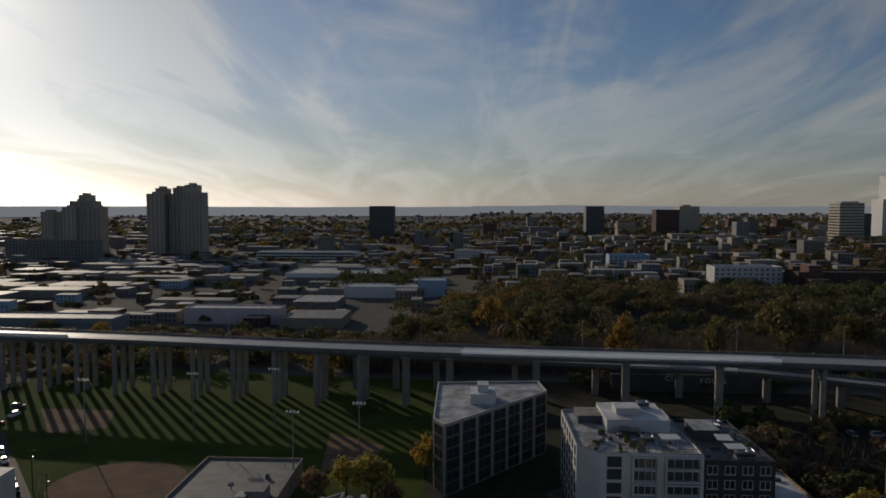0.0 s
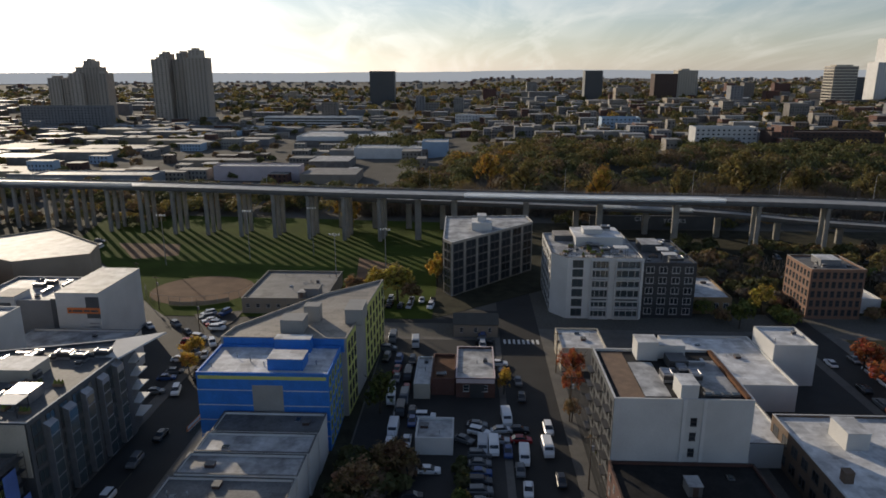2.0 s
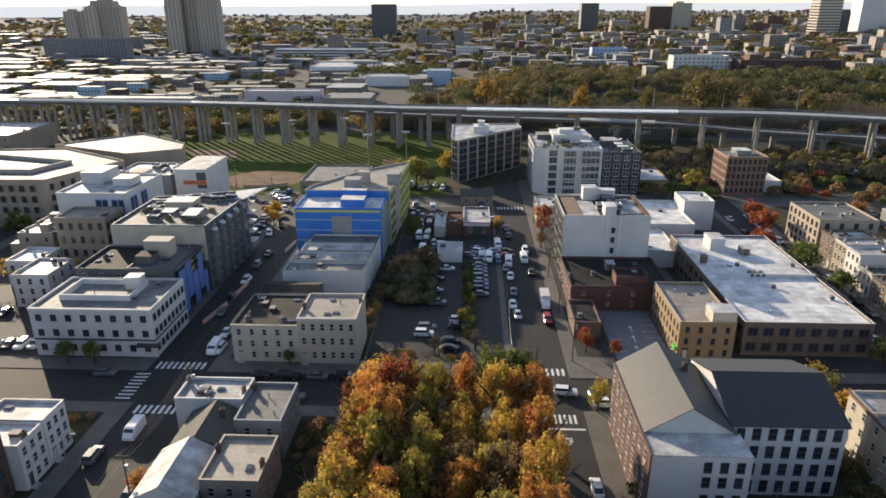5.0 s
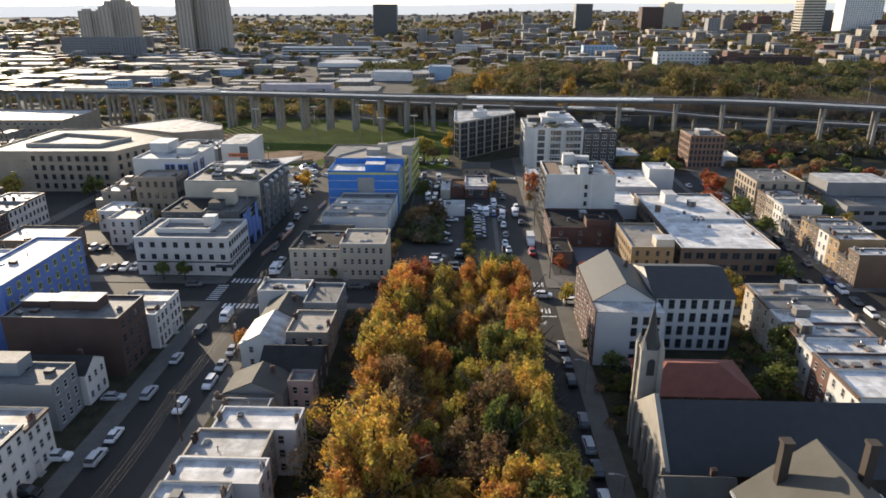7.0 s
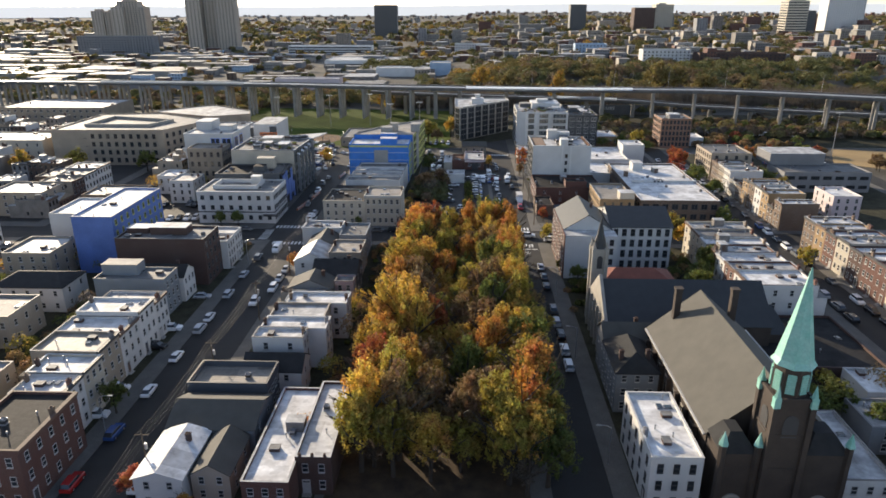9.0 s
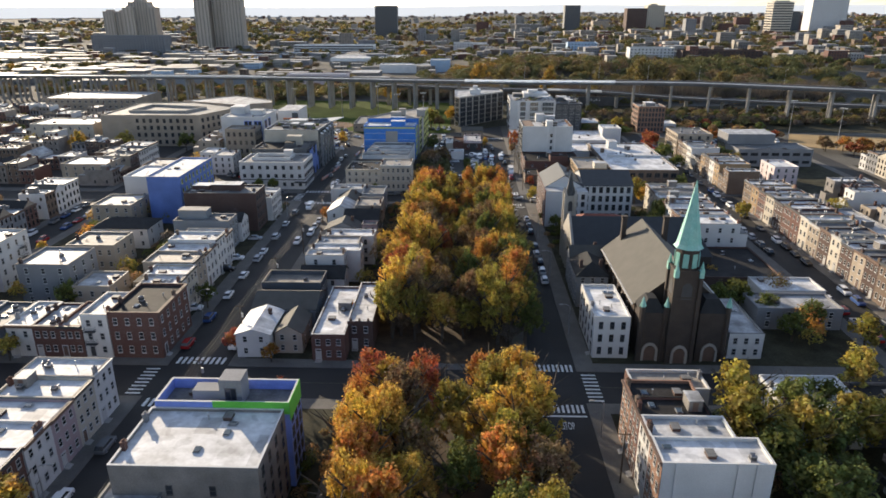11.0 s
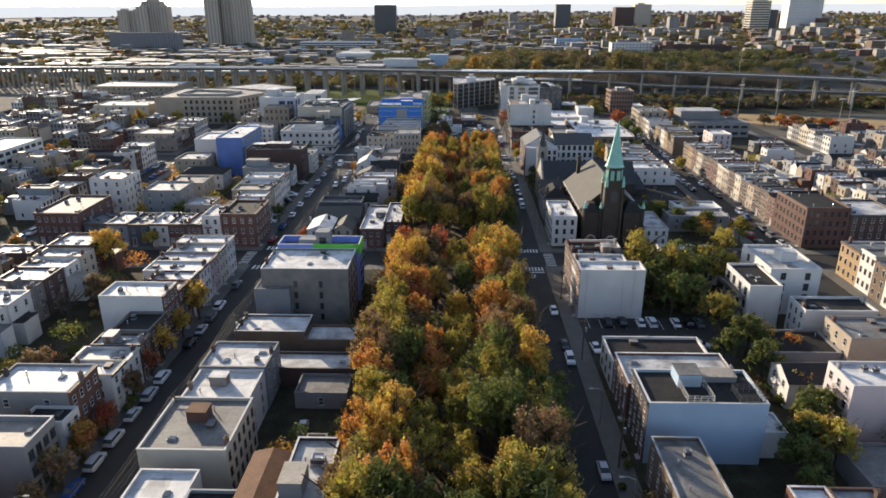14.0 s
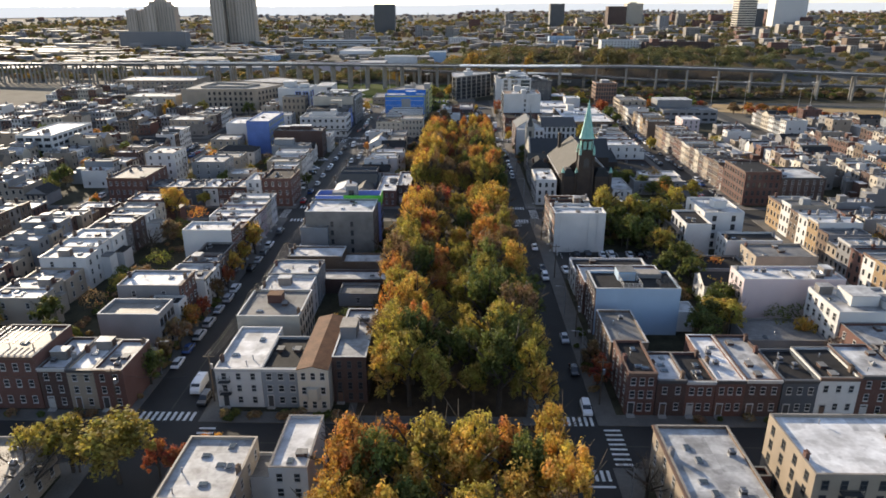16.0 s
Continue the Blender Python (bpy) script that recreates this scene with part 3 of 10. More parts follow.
def clutter(parent, x0, x1, y0, y1, z, r, n=3):
    """Small fixtures on a flat roof."""
    for k in range(n):
        x, y = r.uniform(x0 + 1, x1 - 1), r.uniform(y0 + 1, y1 - 1)
        kind = r.choice(("vent_pipe", "skylight", "condenser", "roof_hatch", "vent_pipe", "stair_hut" if n > 2 and k == 0 and min(x1 - x0, y1 - y0) > 4 else "skylight"))
        put(small_mesh(kind), kind, parent, x, y, z, rz=r.choice((0, 90)))


def house(x0, x1, y0, y1, h, wall, roof, label, floors=3, s=0, e=0, w=0, win=(1.0, 1.6), style="sash", frame_m="trim_white", glass="glass_dark", coping="",
          cornice="", front="", chim=1, bits=2, parapet=0.55, door=True, category="house", name="row_house", group="", pts=None, base=0.12, front_m=""):
    """A flat-roofed building; s, e, w are the windows in each row on those sides; front is the street side."""
    cx, cy = (x0 + x1) / 2, (y0 + y1) / 2
    th = empty(name, cx, cy, base, 0, label, category, group)
    poly = [(px - cx, py - cy) for px, py in pts] if pts else rect(x0 - cx, x1 - cx, y0 - cy, y1 - cy)
    inn = inset(poly, 0.28)
    r = random.Random(int(abs(x0 * 131 + y0 * 71 + h * 17)))
    b = prism(bmesh.new(), poly, -0.3, h - parapet - 0.06)
    ring(b, poly, inn, h - parapet - 0.06, h - 0.08)
    body = part("wall", b, wall, th)
    part("roof", prism(bmesh.new(), inset(poly, 0.29), h - parapet - 0.3, h - parapet), roof, th)
    coping = coping or r.choice((wall, wall, "dirty_stucco", "roof_grey", roof))
    part("coping", ring(bmesh.new(), inset(poly, -0.04), inset(poly, 0.3), h - 0.08, h + 0.0), coping, th)
    X0, X1, Y0, Y1 = x0 - cx, x1 - cx, y0 - cy, y1 - cy
    fh = (h - parapet - 0.4) / floors
    zs = [0.4 + fh * k + (fh - win[1]) * 0.5 for k in range(floors)]
    mesh = window_mesh(style, frame_m, glass)
    if front_m:
        q = {"e": (X1, X1 + 0.09, Y0, Y1), "w": (X0 - 0.09, X0, Y0, Y1), "s": (X0, X1, Y0 - 0.09, Y0)}[front]
        part("facade", box(*q, -0.3, h - 0.1), front_m, th)
    off = 0.09 if front_m else 0.0
    if not pts:
        for side, cnt in (("s", s), ("e", e), ("w", w)):
            if not cnt:
                continue
            a0, a1, at = {"s": (X0, X1, Y0), "e": (Y0, Y1, X1), "w": (Y0, Y1, X0)}[side]
            o = off if side == front else 0.0
            at += {"s": -0.012 - o, "e": 0.012 + o, "w": -0.012 - o}[side]
            pad = 0.25 if a1 - a0 > 4 else 0.1
            skip = ()
            if side == front and door:
                skip = ((0, 0),)
                u = a0 + pad + (a1 - a0 - 2 * pad) * 0.5 / cnt
                x, y, rz = {"s": (u, at, 0), "e": (at, u, 90), "w": (at, u, -90)}[side]
                put(door_mesh(r.choice(("trim_dark", "trim_brown", "trim_white")), frame_m), "door", th, x, y, 0.3, 1.0, 1, 2.15, rz)
                if floors > 1 and h > 6:
                    st = bmesh.new()
                    for k in range(3):
                        bx(st, -0.75, 0.75, -0.4 - 0.3 * (2 - k), 0, 0.0 + 0.12 * k - 0.12, 0.12 * (k + 1) - 0.12)
                    so = part("stoop", st, "concrete", th)
                    so.matrix_basis = pose(x, y, 0.02, 0, 0, rz)
            facade(th, side, a0 + pad, a1 - pad, at, zs, cnt, *win, mesh, skip=skip)
    if cornice and front:
        b = bmesh.new()
        d0, d1 = off, off + 0.4
        q = {"e": (X1 + d0, X1 + d1, Y0, Y1), "w": (X0 - d1, X0 - d0, Y0, Y1), "s": (X0, X1, Y0 - d1, Y0 - d0)}[front]
        bx(b, *q, h - 0.35, h - 0.02)
        d1 = off + 0.2
        q = {"e": (X1 + d0, X1 + d1, Y0, Y1), "w": (X0 - d1, X0 - d0, Y0, Y1), "s": (X0, X1, Y0 - d1, Y0 - d0)}[front]
        bx(b, *q, h - 0.75, h - 0.352)
        part("cornice", b, cornice, th)
    zr = h - parapet
    for k in range(chim):
        wx = r.choice((X0 + 0.45, X1 - 0.45))
        put(chimney_mesh(r.choice(("red_brick", "dark_brick", "grey_stucco", "brown_brick"))), "chimney", th, wx, r.uniform(Y0 + 1.2, Y1 - 1.2), zr, rz=90)
    if bits and not pts:
        clutter(th, X0 + 0.5, X1 - 0.5, Y0 + 0.5, Y1 - 0.5, zr, r, bits)
    return th


def terrace(th, x0, x1, y0, y1, z, seed, kinds, n):
    """Plant, planters and furniture strewn over a roof, in world places; z is local."""
    o, r = th.matrix_basis.translation, random.Random(seed)
    for k in range(n):
        kind = kinds[k % len(kinds)]
        put(small_mesh(kind), kind, th, r.uniform(x0, x1) - o.x, r.uniform(y0, y1) - o.y, z, rz=r.choice((0, 90, 0, 84)))


def rooftop(th, x0, x1, y0, y1, z0, z1, wall, roof, name="bulkhead", label=""):
    """A raised room on the roof of a building, in world places."""
    o = th.matrix_basis.translation
    b = box(x0 - o.x, x1 - o.x, y0 - o.y, y1 - o.y, z0 - o.z, z1 - 0.12 - o.z)
    p = part(name, b, wall, th, label)
    part("roof", box(x0 - o.x - 0.08, x1 - o.x + 0.08, y0 - o.y - 0.08, y1 - o.y + 0.08, z1 - 0.12 - o.z, z1 - o.z), roof, p)
    return p


def gable(x0, x1, y0, y1, h, rise, wall, roof, label, along="y", s=0, e=0, w=0, floors=2, win=(0.9, 1.4), chim=1, name="gabled_house", category="house", frame_m="trim_white", base=0.12, over=0.3, hip=0.0):
    """A house with a pitched roof whose ridge runs along x or y; hip draws the ridge in."""
    cx, cy = (x0 + x1) / 2, (y0 + y1) / 2
    th = empty(name, cx, cy, base, 0, label, category)
    X, Y = (x1 - x0) / 2, (y1 - y0) / 2
    b = bmesh.new()
    lo = [b.verts.new((sx * X, sy * Y, -0.3)) for sx, sy in ((-1, -1), (1, -1), (1, 1), (-1, 1))]
    hi = [b.verts.new((sx * X, sy * Y, h)) for sx, sy in ((-1, -1), (1, -1), (1, 1), (-1, 1))]
    ends = [(0, -Y + hip, h + rise), (0, Y - hip, h + rise)] if along == "y" else [(-X + hip, 0, h + rise), (X - hip, 0, h + rise)]
    ra, rb = b.verts.new(ends[0]), b.verts.new(ends[1])
    for k in range(4):
        b.faces.new((lo[k], lo[(k + 1) % 4], hi[(k + 1) % 4], hi[k]))
    if along == "y":
        b.faces.new((hi[0], hi[1], ra)), b.faces.new((hi[2], hi[3], rb)), b.faces.new((hi[1], hi[2], rb, ra)), b.faces.new((hi[3], hi[0], ra, rb))
    else:
        b.faces.new((hi[3], hi[0], ra)), b.faces.new((hi[1], hi[2], rb)), b.faces.new((hi[0], hi[1], rb, ra)), b.faces.new((hi[2], hi[3], ra, rb))
    b.faces.new(lo[::-1])
    part("wall", b, wall, th)
    b, t = bmesh.new(), 0.14
    run = X if along == "y" else Y
    drop = rise / run * over
    ov = -hip * 0 + over
    for sgn in (-1, 1):
        if along == "y":
            q = [(sgn * (X + over), -Y - ov, h - drop), (sgn * (X + over), Y + ov, h - drop), (0, Y + (ov if not hip else -hip), h + rise), (0, -Y - (ov if not hip else -hip), h + rise)]
        else:
            q = [(-X - ov, sgn * (Y + over), h - drop), (X + ov, sgn * (Y + over), h - drop), (X + (ov if not hip else -hip), 0, h + rise), (-X - (ov if not hip else -hip), 0, h + rise)]
        v0, v1 = [b.verts.new((px, py, pz + 0.03)) for px, py, pz in q], [b.verts.new((px, py, pz + 0.03 + t)) for px, py, pz in q]
        for k in range(4):
            b.faces.new((v0[k], v0[(k + 1) % 4], v1[(k + 1) % 4], v1[k]))
        b.faces.new(v1), b.faces.new(v0[::-1])
    if hip:
        for sgn in (-1, 1):
            if along == "y":
                q = [(-X - over, sgn * (Y + over), h - drop), (X + over, sgn * (Y + over), h - drop), (0, sgn * (Y - hip), h + rise)]
            else:
                q = [(sgn * (X + over), -Y - over, h - drop), (sgn * (X + over), Y + over, h - drop), (sgn * (X - hip), 0, h + rise)]
            v0, v1 = [b.verts.new((px, py, pz + 0.03)) for px, py, pz in q], [b.verts.new((px, py, pz + 0.03 + t)) for px, py, pz in q]
            for k in range(3):
                b.faces.new((v0[k], v0[(k + 1) % 3], v1[(k + 1) % 3], v1[k]))
            b.faces.new(v1), b.faces.new(v0[::-1])
    bmesh.ops.recalc_face_normals(b, faces=b.faces)
    part("roof", b, roof, th)
    fh = h / floors
    zs = [0.2 + fh * k + (fh - win[1]) * 0.5 for k in range(floors)]
    mesh = window_mesh("sash", frame_m)
    for side, cnt in (("s", s), ("e", e), ("w", w)):
        if cnt:
            a0, a1, at = {"s": (-X, X, -Y - 0.012), "e": (-Y, Y, X + 0.012), "w": (-Y, Y, -X - 0.012)}[side]
            facade(th, side, a0 + 0.2, a1 - 0.2, at, zs, cnt, *win, mesh)
    for k in range(chim):
        put(chimney_mesh("dark_brick"), "chimney", th, X * 0.45 if along == "y" else X * 0.5, Y * 0.4, h + rise * 0.6)
    return th


BULK = []


class Pile:
    """Faces gathered for one mesh, each with the name of its material."""

    def __init__(self):
        self.vs, self.fs, self.mi, self.mats = [], [], [], []

    def mid(self, n):
        if n not in self.mats:
            self.mats.append(n)
        return self.mats.index(n)

    def face(self, pts, m):
        o_ = len(self.vs)
        self.vs.extend(pts)
        self.fs.append(tuple(range(o_, o_ + len(pts))))
        self.mi.append(self.mid(m))

    def cube(self, x0, x1, y0, y1, z0, z1, m, top=None):
        a = [(x, y, z) for z in (z0, z1) for x, y in ((x0, y0), (x1, y0), (x1, y1), (x0, y1))]
        for f in ((0, 1, 5, 4), (1, 2, 6, 5), (2, 3, 7, 6), (3, 0, 4, 7)):
            self.face([a[i] for i in f], m)
        self.face(a[4:], top or m)

    def mesh(self, name, at=(0, 0, 0)):
        me = bpy.data.meshes.new(name)
        me.from_pydata([(x - at[0], y - at[1], z - at[2]) for x, y, z in self.vs], [], self.fs)
        for k in self.mats:
            me.materials.append(MATS[k])
        me.polygons.foreach_set("material_index", self.mi)
        return me


def bulk_house(body, top, panes, x0, x1, y0, y1, h, wall, roof, front, floors, nf, ns):
    """A row house of the far streets: walls and wings into body, roof and its fixtures into top, windows and cornice into panes."""
    r = random.Random(int(abs(x0 * 31 + y0 * 17)))
    side = r.choice((wall, wall, "grey_stucco", "dirty_stucco", "tan_stucco", "white_stucco"))
    j = r.uniform(0, 3.6)
    x0, x1 = (x0 + j, x1) if front == "e" else (x0, x1 - j) if front == "w" else (x0, x1)
    y1 -= j if front == "s" else 0
    h += r.uniform(-0.9, 0.7)
    pitched = r.random() < 0.13 and floors < 4
    if pitched:
        h -= 2.2
        body.cube(x0, x1, y0, y1, 0, h, side)
        rise, m_ = r.uniform(1.6, 2.6), r.choice(("dark_shingle", "grey_shingle", "roof_silver", "dark_shingle"))
        if front in "ew":
            c = (y0 + y1) / 2
            top.face([(x0, y0 - 0.3, h - 0.2), (x1, y0 - 0.3, h - 0.2), (x1, c, h + rise), (x0, c, h + rise)], m_)
            top.face([(x1, y1 + 0.3, h - 0.2), (x0, y1 + 0.3, h - 0.2), (x0, c, h + rise), (x1, c, h + rise)], m_)
            for x in (x0, x1):
                body.face([(x, y0, h), (x, y1, h), (x, c, h + rise)], side)
        else:
            c = (x0 + x1) / 2
            top.face([(x0 - 0.3, y0, h - 0.2), (c, y0, h + rise), (c, y1, h + rise), (x0 - 0.3, y1, h - 0.2)], m_)
            top.face([(x1 + 0.3, y0, h - 0.2), (x1 + 0.3, y1, h - 0.2), (c, y1, h + rise), (c, y0, h + rise)], m_)
            for y in (y0, y1):
                body.face([(x0, y, h), (x1, y, h), (c, y, h + rise)], side)
    else:
        body.cube(x0, x1, y0, y1, 0, h - 0.5, side)
        top.cube(x0 + 0.28, x1 - 0.28, y0 + 0.28, y1 - 0.28, h - 0.52, h - 0.44, roof)
        cap = r.choice(("trim_white", "roof_silver", side, side, "roof_grey", roof))
        for a in ((x0, x1, y0, y0 + 0.3), (x0, x1, y1 - 0.3, y1), (x0, x0 + 0.3, y0 + 0.3, y1 - 0.3), (x1 - 0.3, x1, y0 + 0.3, y1 - 0.3)):
            body.cube(*a, h - 0.5, h - 0.02, side, cap)
        for k in range(r.randrange(1, 4)):
            cx, cy = r.uniform(x0 + 1, x1 - 1), r.uniform(y0 + 0.8, y1 - 0.8)
            top.cube(cx - 0.35, cx + 0.35, cy - 0.3, cy + 0.3, h - 0.5, h + r.uniform(-0.1, 0.5), r.choice(("metal_grey", "dark_metal", "roof_grey")))
        if r.random() < 0.3:
            cx, cy = r.uniform(x0 + 2, x1 - 2), r.uniform(y0 + 1.6, y1 - 1.6)
            top.cube(cx - 1.3, cx + 1.3, cy - 1.2, cy + 1.2, h - 0.5, h + 1.8, r.choice(("dirty_stucco", "grey_siding", side)), "roof_silver")
        if r.random() < 0.4:
            cx, cy = r.uniform(x0 + 2, x1 - 2), (y0 + y1) / 2
            top.cube(cx - 1, cx + 1, cy - 0.8, cy + 0.8, h - 0.5, h - 0.1, "metal_grey", "glass_tint")
    for k in range(2):
        cx, cy = r.uniform(x0 + 1, x1 - 1), r.choice((y0 + 0.4, y1 - 0.4))
        top.cube(cx - 0.4, cx + 0.4, cy - 0.3, cy + 0.3, h - 0.5, h + r.uniform(0.8, 1.5), r.choice(("red_brick", "dark_brick", "grey_stucco")))
    # one or two lower wings in the yard
    d0, hh = 0.0, h
    for k in range(r.choice((0, 1, 1, 2))):
        d, hh, f = r.uniform(2, 4.5), hh * r.uniform(0.4, 0.75), r.uniform(0.4, 0.75)
        q = (x0 - d0 - d, x0 - d0, y0, y0 + (y1 - y0) * f) if front == "e" else (x1 + d0, x1 + d0 + d, y0, y0 + (y1 - y0) * f) if front == "w" else (x0, x0 + (x1 - x0) * f, y1 + d0, y1 + d0 + d)
        body.cube(*q, 0, hh, side, r.choice(("roof_silver", "roof_grey", "roof_black", "roof_tan", "roof_white")))
        d0 += d
    # the street front: a thin facing, cornice, windows
    if front in "ew":
        x, s_ = (x1, 1) if front == "e" else (x0, -1)
        body.face([(x + s_ * 0.04, y0, 0), (x + s_ * 0.04, y1, 0), (x + s_ * 0.04, y1, h - 0.02), (x + s_ * 0.04, y0, h - 0.02)], wall)
        panes.cube(min(x, x + s_ * 0.4), max(x, x + s_ * 0.4), y0, y1, h - 0.55, h + 0.02, r.choice(("trim_brown", "trim_dark", "trim_white", wall)))
    else:
        body.face([(x0, y0 - 0.04, 0), (x1, y0 - 0.04, 0), (x1, y0 - 0.04, h - 0.02), (x0, y0 - 0.04, h - 0.02)], wall)
        panes.cube(x0, x1, y0 - 0.4, y0, h - 0.55, h + 0.02, r.choice(("trim_brown", "trim_dark", "trim_white", wall)))
    fh = (h - 0.9) / floors
    rim = r.choice(("trim_white", "trim_dark", "trim_brown", "limestone"))
    for j in range(floors):
        z = 0.5 + fh * j + (fh - 1.55) / 2
        for k in range(nf):
            for grow, d, m in ((0.09, 0.06, rim), (0.0, 0.09, "glass_dark")):
                lo, hi = z - grow, z + 1.55 + grow
                if front in "ew":
                    u = y0 + (y1 - y0) * (k + 0.5) / nf
                    x = x1 + d if front == "e" else x0 - d
                    panes.face([(x, u - 0.46 - grow, lo), (x, u + 0.46 + grow, lo), (x, u + 0.46 + grow, hi), (x, u - 0.46 - grow, hi)], m)
                else:
                    u = x0 + (x1 - x0) * (k + 0.5) / nf
                    panes.face([(u - 0.46 - grow, y0 - d, lo), (u + 0.46 + grow, y0 - d, lo), (u + 0.46 + grow, y0 - d, hi), (u - 0.46 - grow, y0 - d, hi)], m)
        if front in "ew" and r.random() < 0.6:
            for k in range(max(ns, 2)):
                u = x0 + (x1 - x0) * (k + 0.3 + 0.4 * r.random()) / max(ns, 2)
                panes.face([(u - 0.4, y0 - 0.06, z), (u + 0.4, y0 - 0.06, z), (u + 0.4, y0 - 0.06, z + 1.3), (u - 0.4, y0 - 0.06, z + 1.3)], "glass_dark")
        # rear windows towards the yards
        if front in "ew" and not pitched:
            x = x0 - 0.06 if front == "e" else x1 + 0.06
            for k in range(2):
                u = y0 + (y1 - y0) * (k + 0.5) / 2
                panes.face([(x, u - 0.4, z), (x, u + 0.4, z), (x, u + 0.4, z + 1.3), (x, u - 0.4, z + 1.3)], "glass_dark")


def bulk_houses():
    """Row houses in the outer streets: those nearer each a thing of three parts, the farthest rows joined."""
    far = Pile()
    for spec in BULK:
        x0, x1, y0, y1, h, wall, roof, front, floors, nf, ns = spec
        if -176 < x0 and x1 < 172:
            at = ((x0 + x1) / 2, (y0 + y1) / 2, 0)
            body, top, panes = Pile(), Pile(), Pile()
            bulk_house(body, top, panes, *spec)
            th = empty("row_house", *at, 0, lab(wall, roof, floors), "house", "terraces of the outer streets")
            part("wall", body.mesh("wall", at), None, th)
            part("roof", top.mesh("roof", at), None, th)
            tagged(part("window_row", panes.mesh("window_row", at), None, th), kind="stuff")
        else:
            bulk_house(far, far, far, *spec)
    return tagged(new("distant_row_houses", far.mesh("distant_row_houses")), "distant rows of flat-roofed brick and clapboard houses", "houses", "", "stuff")


def fire_escape(th, side, u, at, floors, fh, z0=3.4, width=3.0):
    """Iron landings with rails and slanting stairs on one side of a building, in its own places."""
    rz = {"s": 0, "e": 90, "w": -90}[side]
    x, y = (u, at) if side == "s" else (at, u)
    m = pose(x, y, 0, 0, 0, rz)
    b = bmesh.new()
    for k in range(floors):
        z = z0 + fh * k
        bx(b, -width / 2, width / 2, -1.05, -0.02, z, z + 0.07)
        for zz in (0.5, 1.0):
            bx(b, -width / 2, width / 2, -1.05, -1.0, z + zz, z + zz + 0.05)
            bx(b, -width / 2, -width / 2 + 0.05, -1.0, -0.02, z + zz, z + zz + 0.05)
            bx(b, width / 2 - 0.05, width / 2, -1.0, -0.02, z + zz, z + zz + 0.05)
        for j in range(7):
            q = -width / 2 + width * j / 6
            bx(b, q - 0.02, q + 0.02, -1.05, -1.01, z, z + 1.0)
        if k < floors - 1:
            d = 1 if k % 2 else -1
            rod(b, (-d * width * 0.35, -0.75, z + 0.05), (d * width * 0.35, -0.75, z + fh), 0.05, 4)
            rod(b, (-d * width * 0.35, -0.35, z + 0.05), (d * width * 0.35, -0.35, z + fh), 0.05, 4)
    o_ = part("fire_escape", b, "dark_metal", th, "black iron fire escape")
    o_.matrix_basis = m
    return o_


# ---- trees ----
def crown_mesh(name, seed, leaves, size, m, tall=1.0, nc=46):
    """Leaves in clumps on several upright lobes, inside a crown of about radius 1 with an uneven, tufted outline."""
    g = np.random.default_rng(seed)
    nl = 8
    ang = np.arange(nl) * 2.4 + g.uniform(-0.4, 0.4, nl)
    out = g.uniform(0.3, 0.62, nl)
    out[0] = 0.08
    lc = np.stack([out * np.cos(ang), out * np.sin(ang), g.uniform(-0.42, 0.22, nl)], axis=1)
    lc[0, 2] = 0.25
    lr = np.stack([g.uniform(0.34, 0.5, nl)] * 2 + [g.uniform(0.48, 0.74, nl)], axis=1)
    pick = g.integers(0, nl, nc)
    d = g.normal(size=(nc, 3))
    d /= np.linalg.norm(d, axis=1)[:, None]
    d[:, 2] = np.where(d[:, 2] < -0.55, -d[:, 2], d[:, 2])
    cen = lc[pick] + d * lr[pick] * (g.uniform(0.35, 1.0, nc) ** 0.6)[:, None]
    cen *= np.array([1, 1, tall])
    cr = g.uniform(0.13, 0.3, nc) * (46 / nc) ** 0.33
    which = g.integers(0, nc, leaves)
    off = g.normal(size=(leaves, 3))
    off /= np.linalg.norm(off, axis=1)[:, None]
    off[:, 2] *= 1.3
    off *= (g.uniform(0.2, 1.2, leaves) * cr[which])[:, None]
    p = cen[which] + off
    nor = off / cr[which][:, None] + (p - lc[pick][which]) * 0.7 + g.normal(size=(leaves, 3)) * 0.35
    nor /= np.linalg.norm(nor, axis=1)[:, None]
    up = g.normal(size=(leaves, 3))
    u = np.cross(nor, up)
    u /= np.linalg.norm(u, axis=1)[:, None]
    v = np.cross(nor, u)
    sz = size * g.uniform(0.55, 1.35, leaves)[:, None]
    q = np.stack([p - u * sz, p + u * sz * 0.6 - v * sz * 0.8, p + u * sz * 0.6 + v * sz * 0.8], axis=1).reshape(-1, 3)
    me = bpy.data.meshes.new(name)
    me.from_pydata(q.tolist(), [], np.arange(3 * leaves).reshape(-1, 3).tolist())
    me.materials.append(MATS[m])
    return me


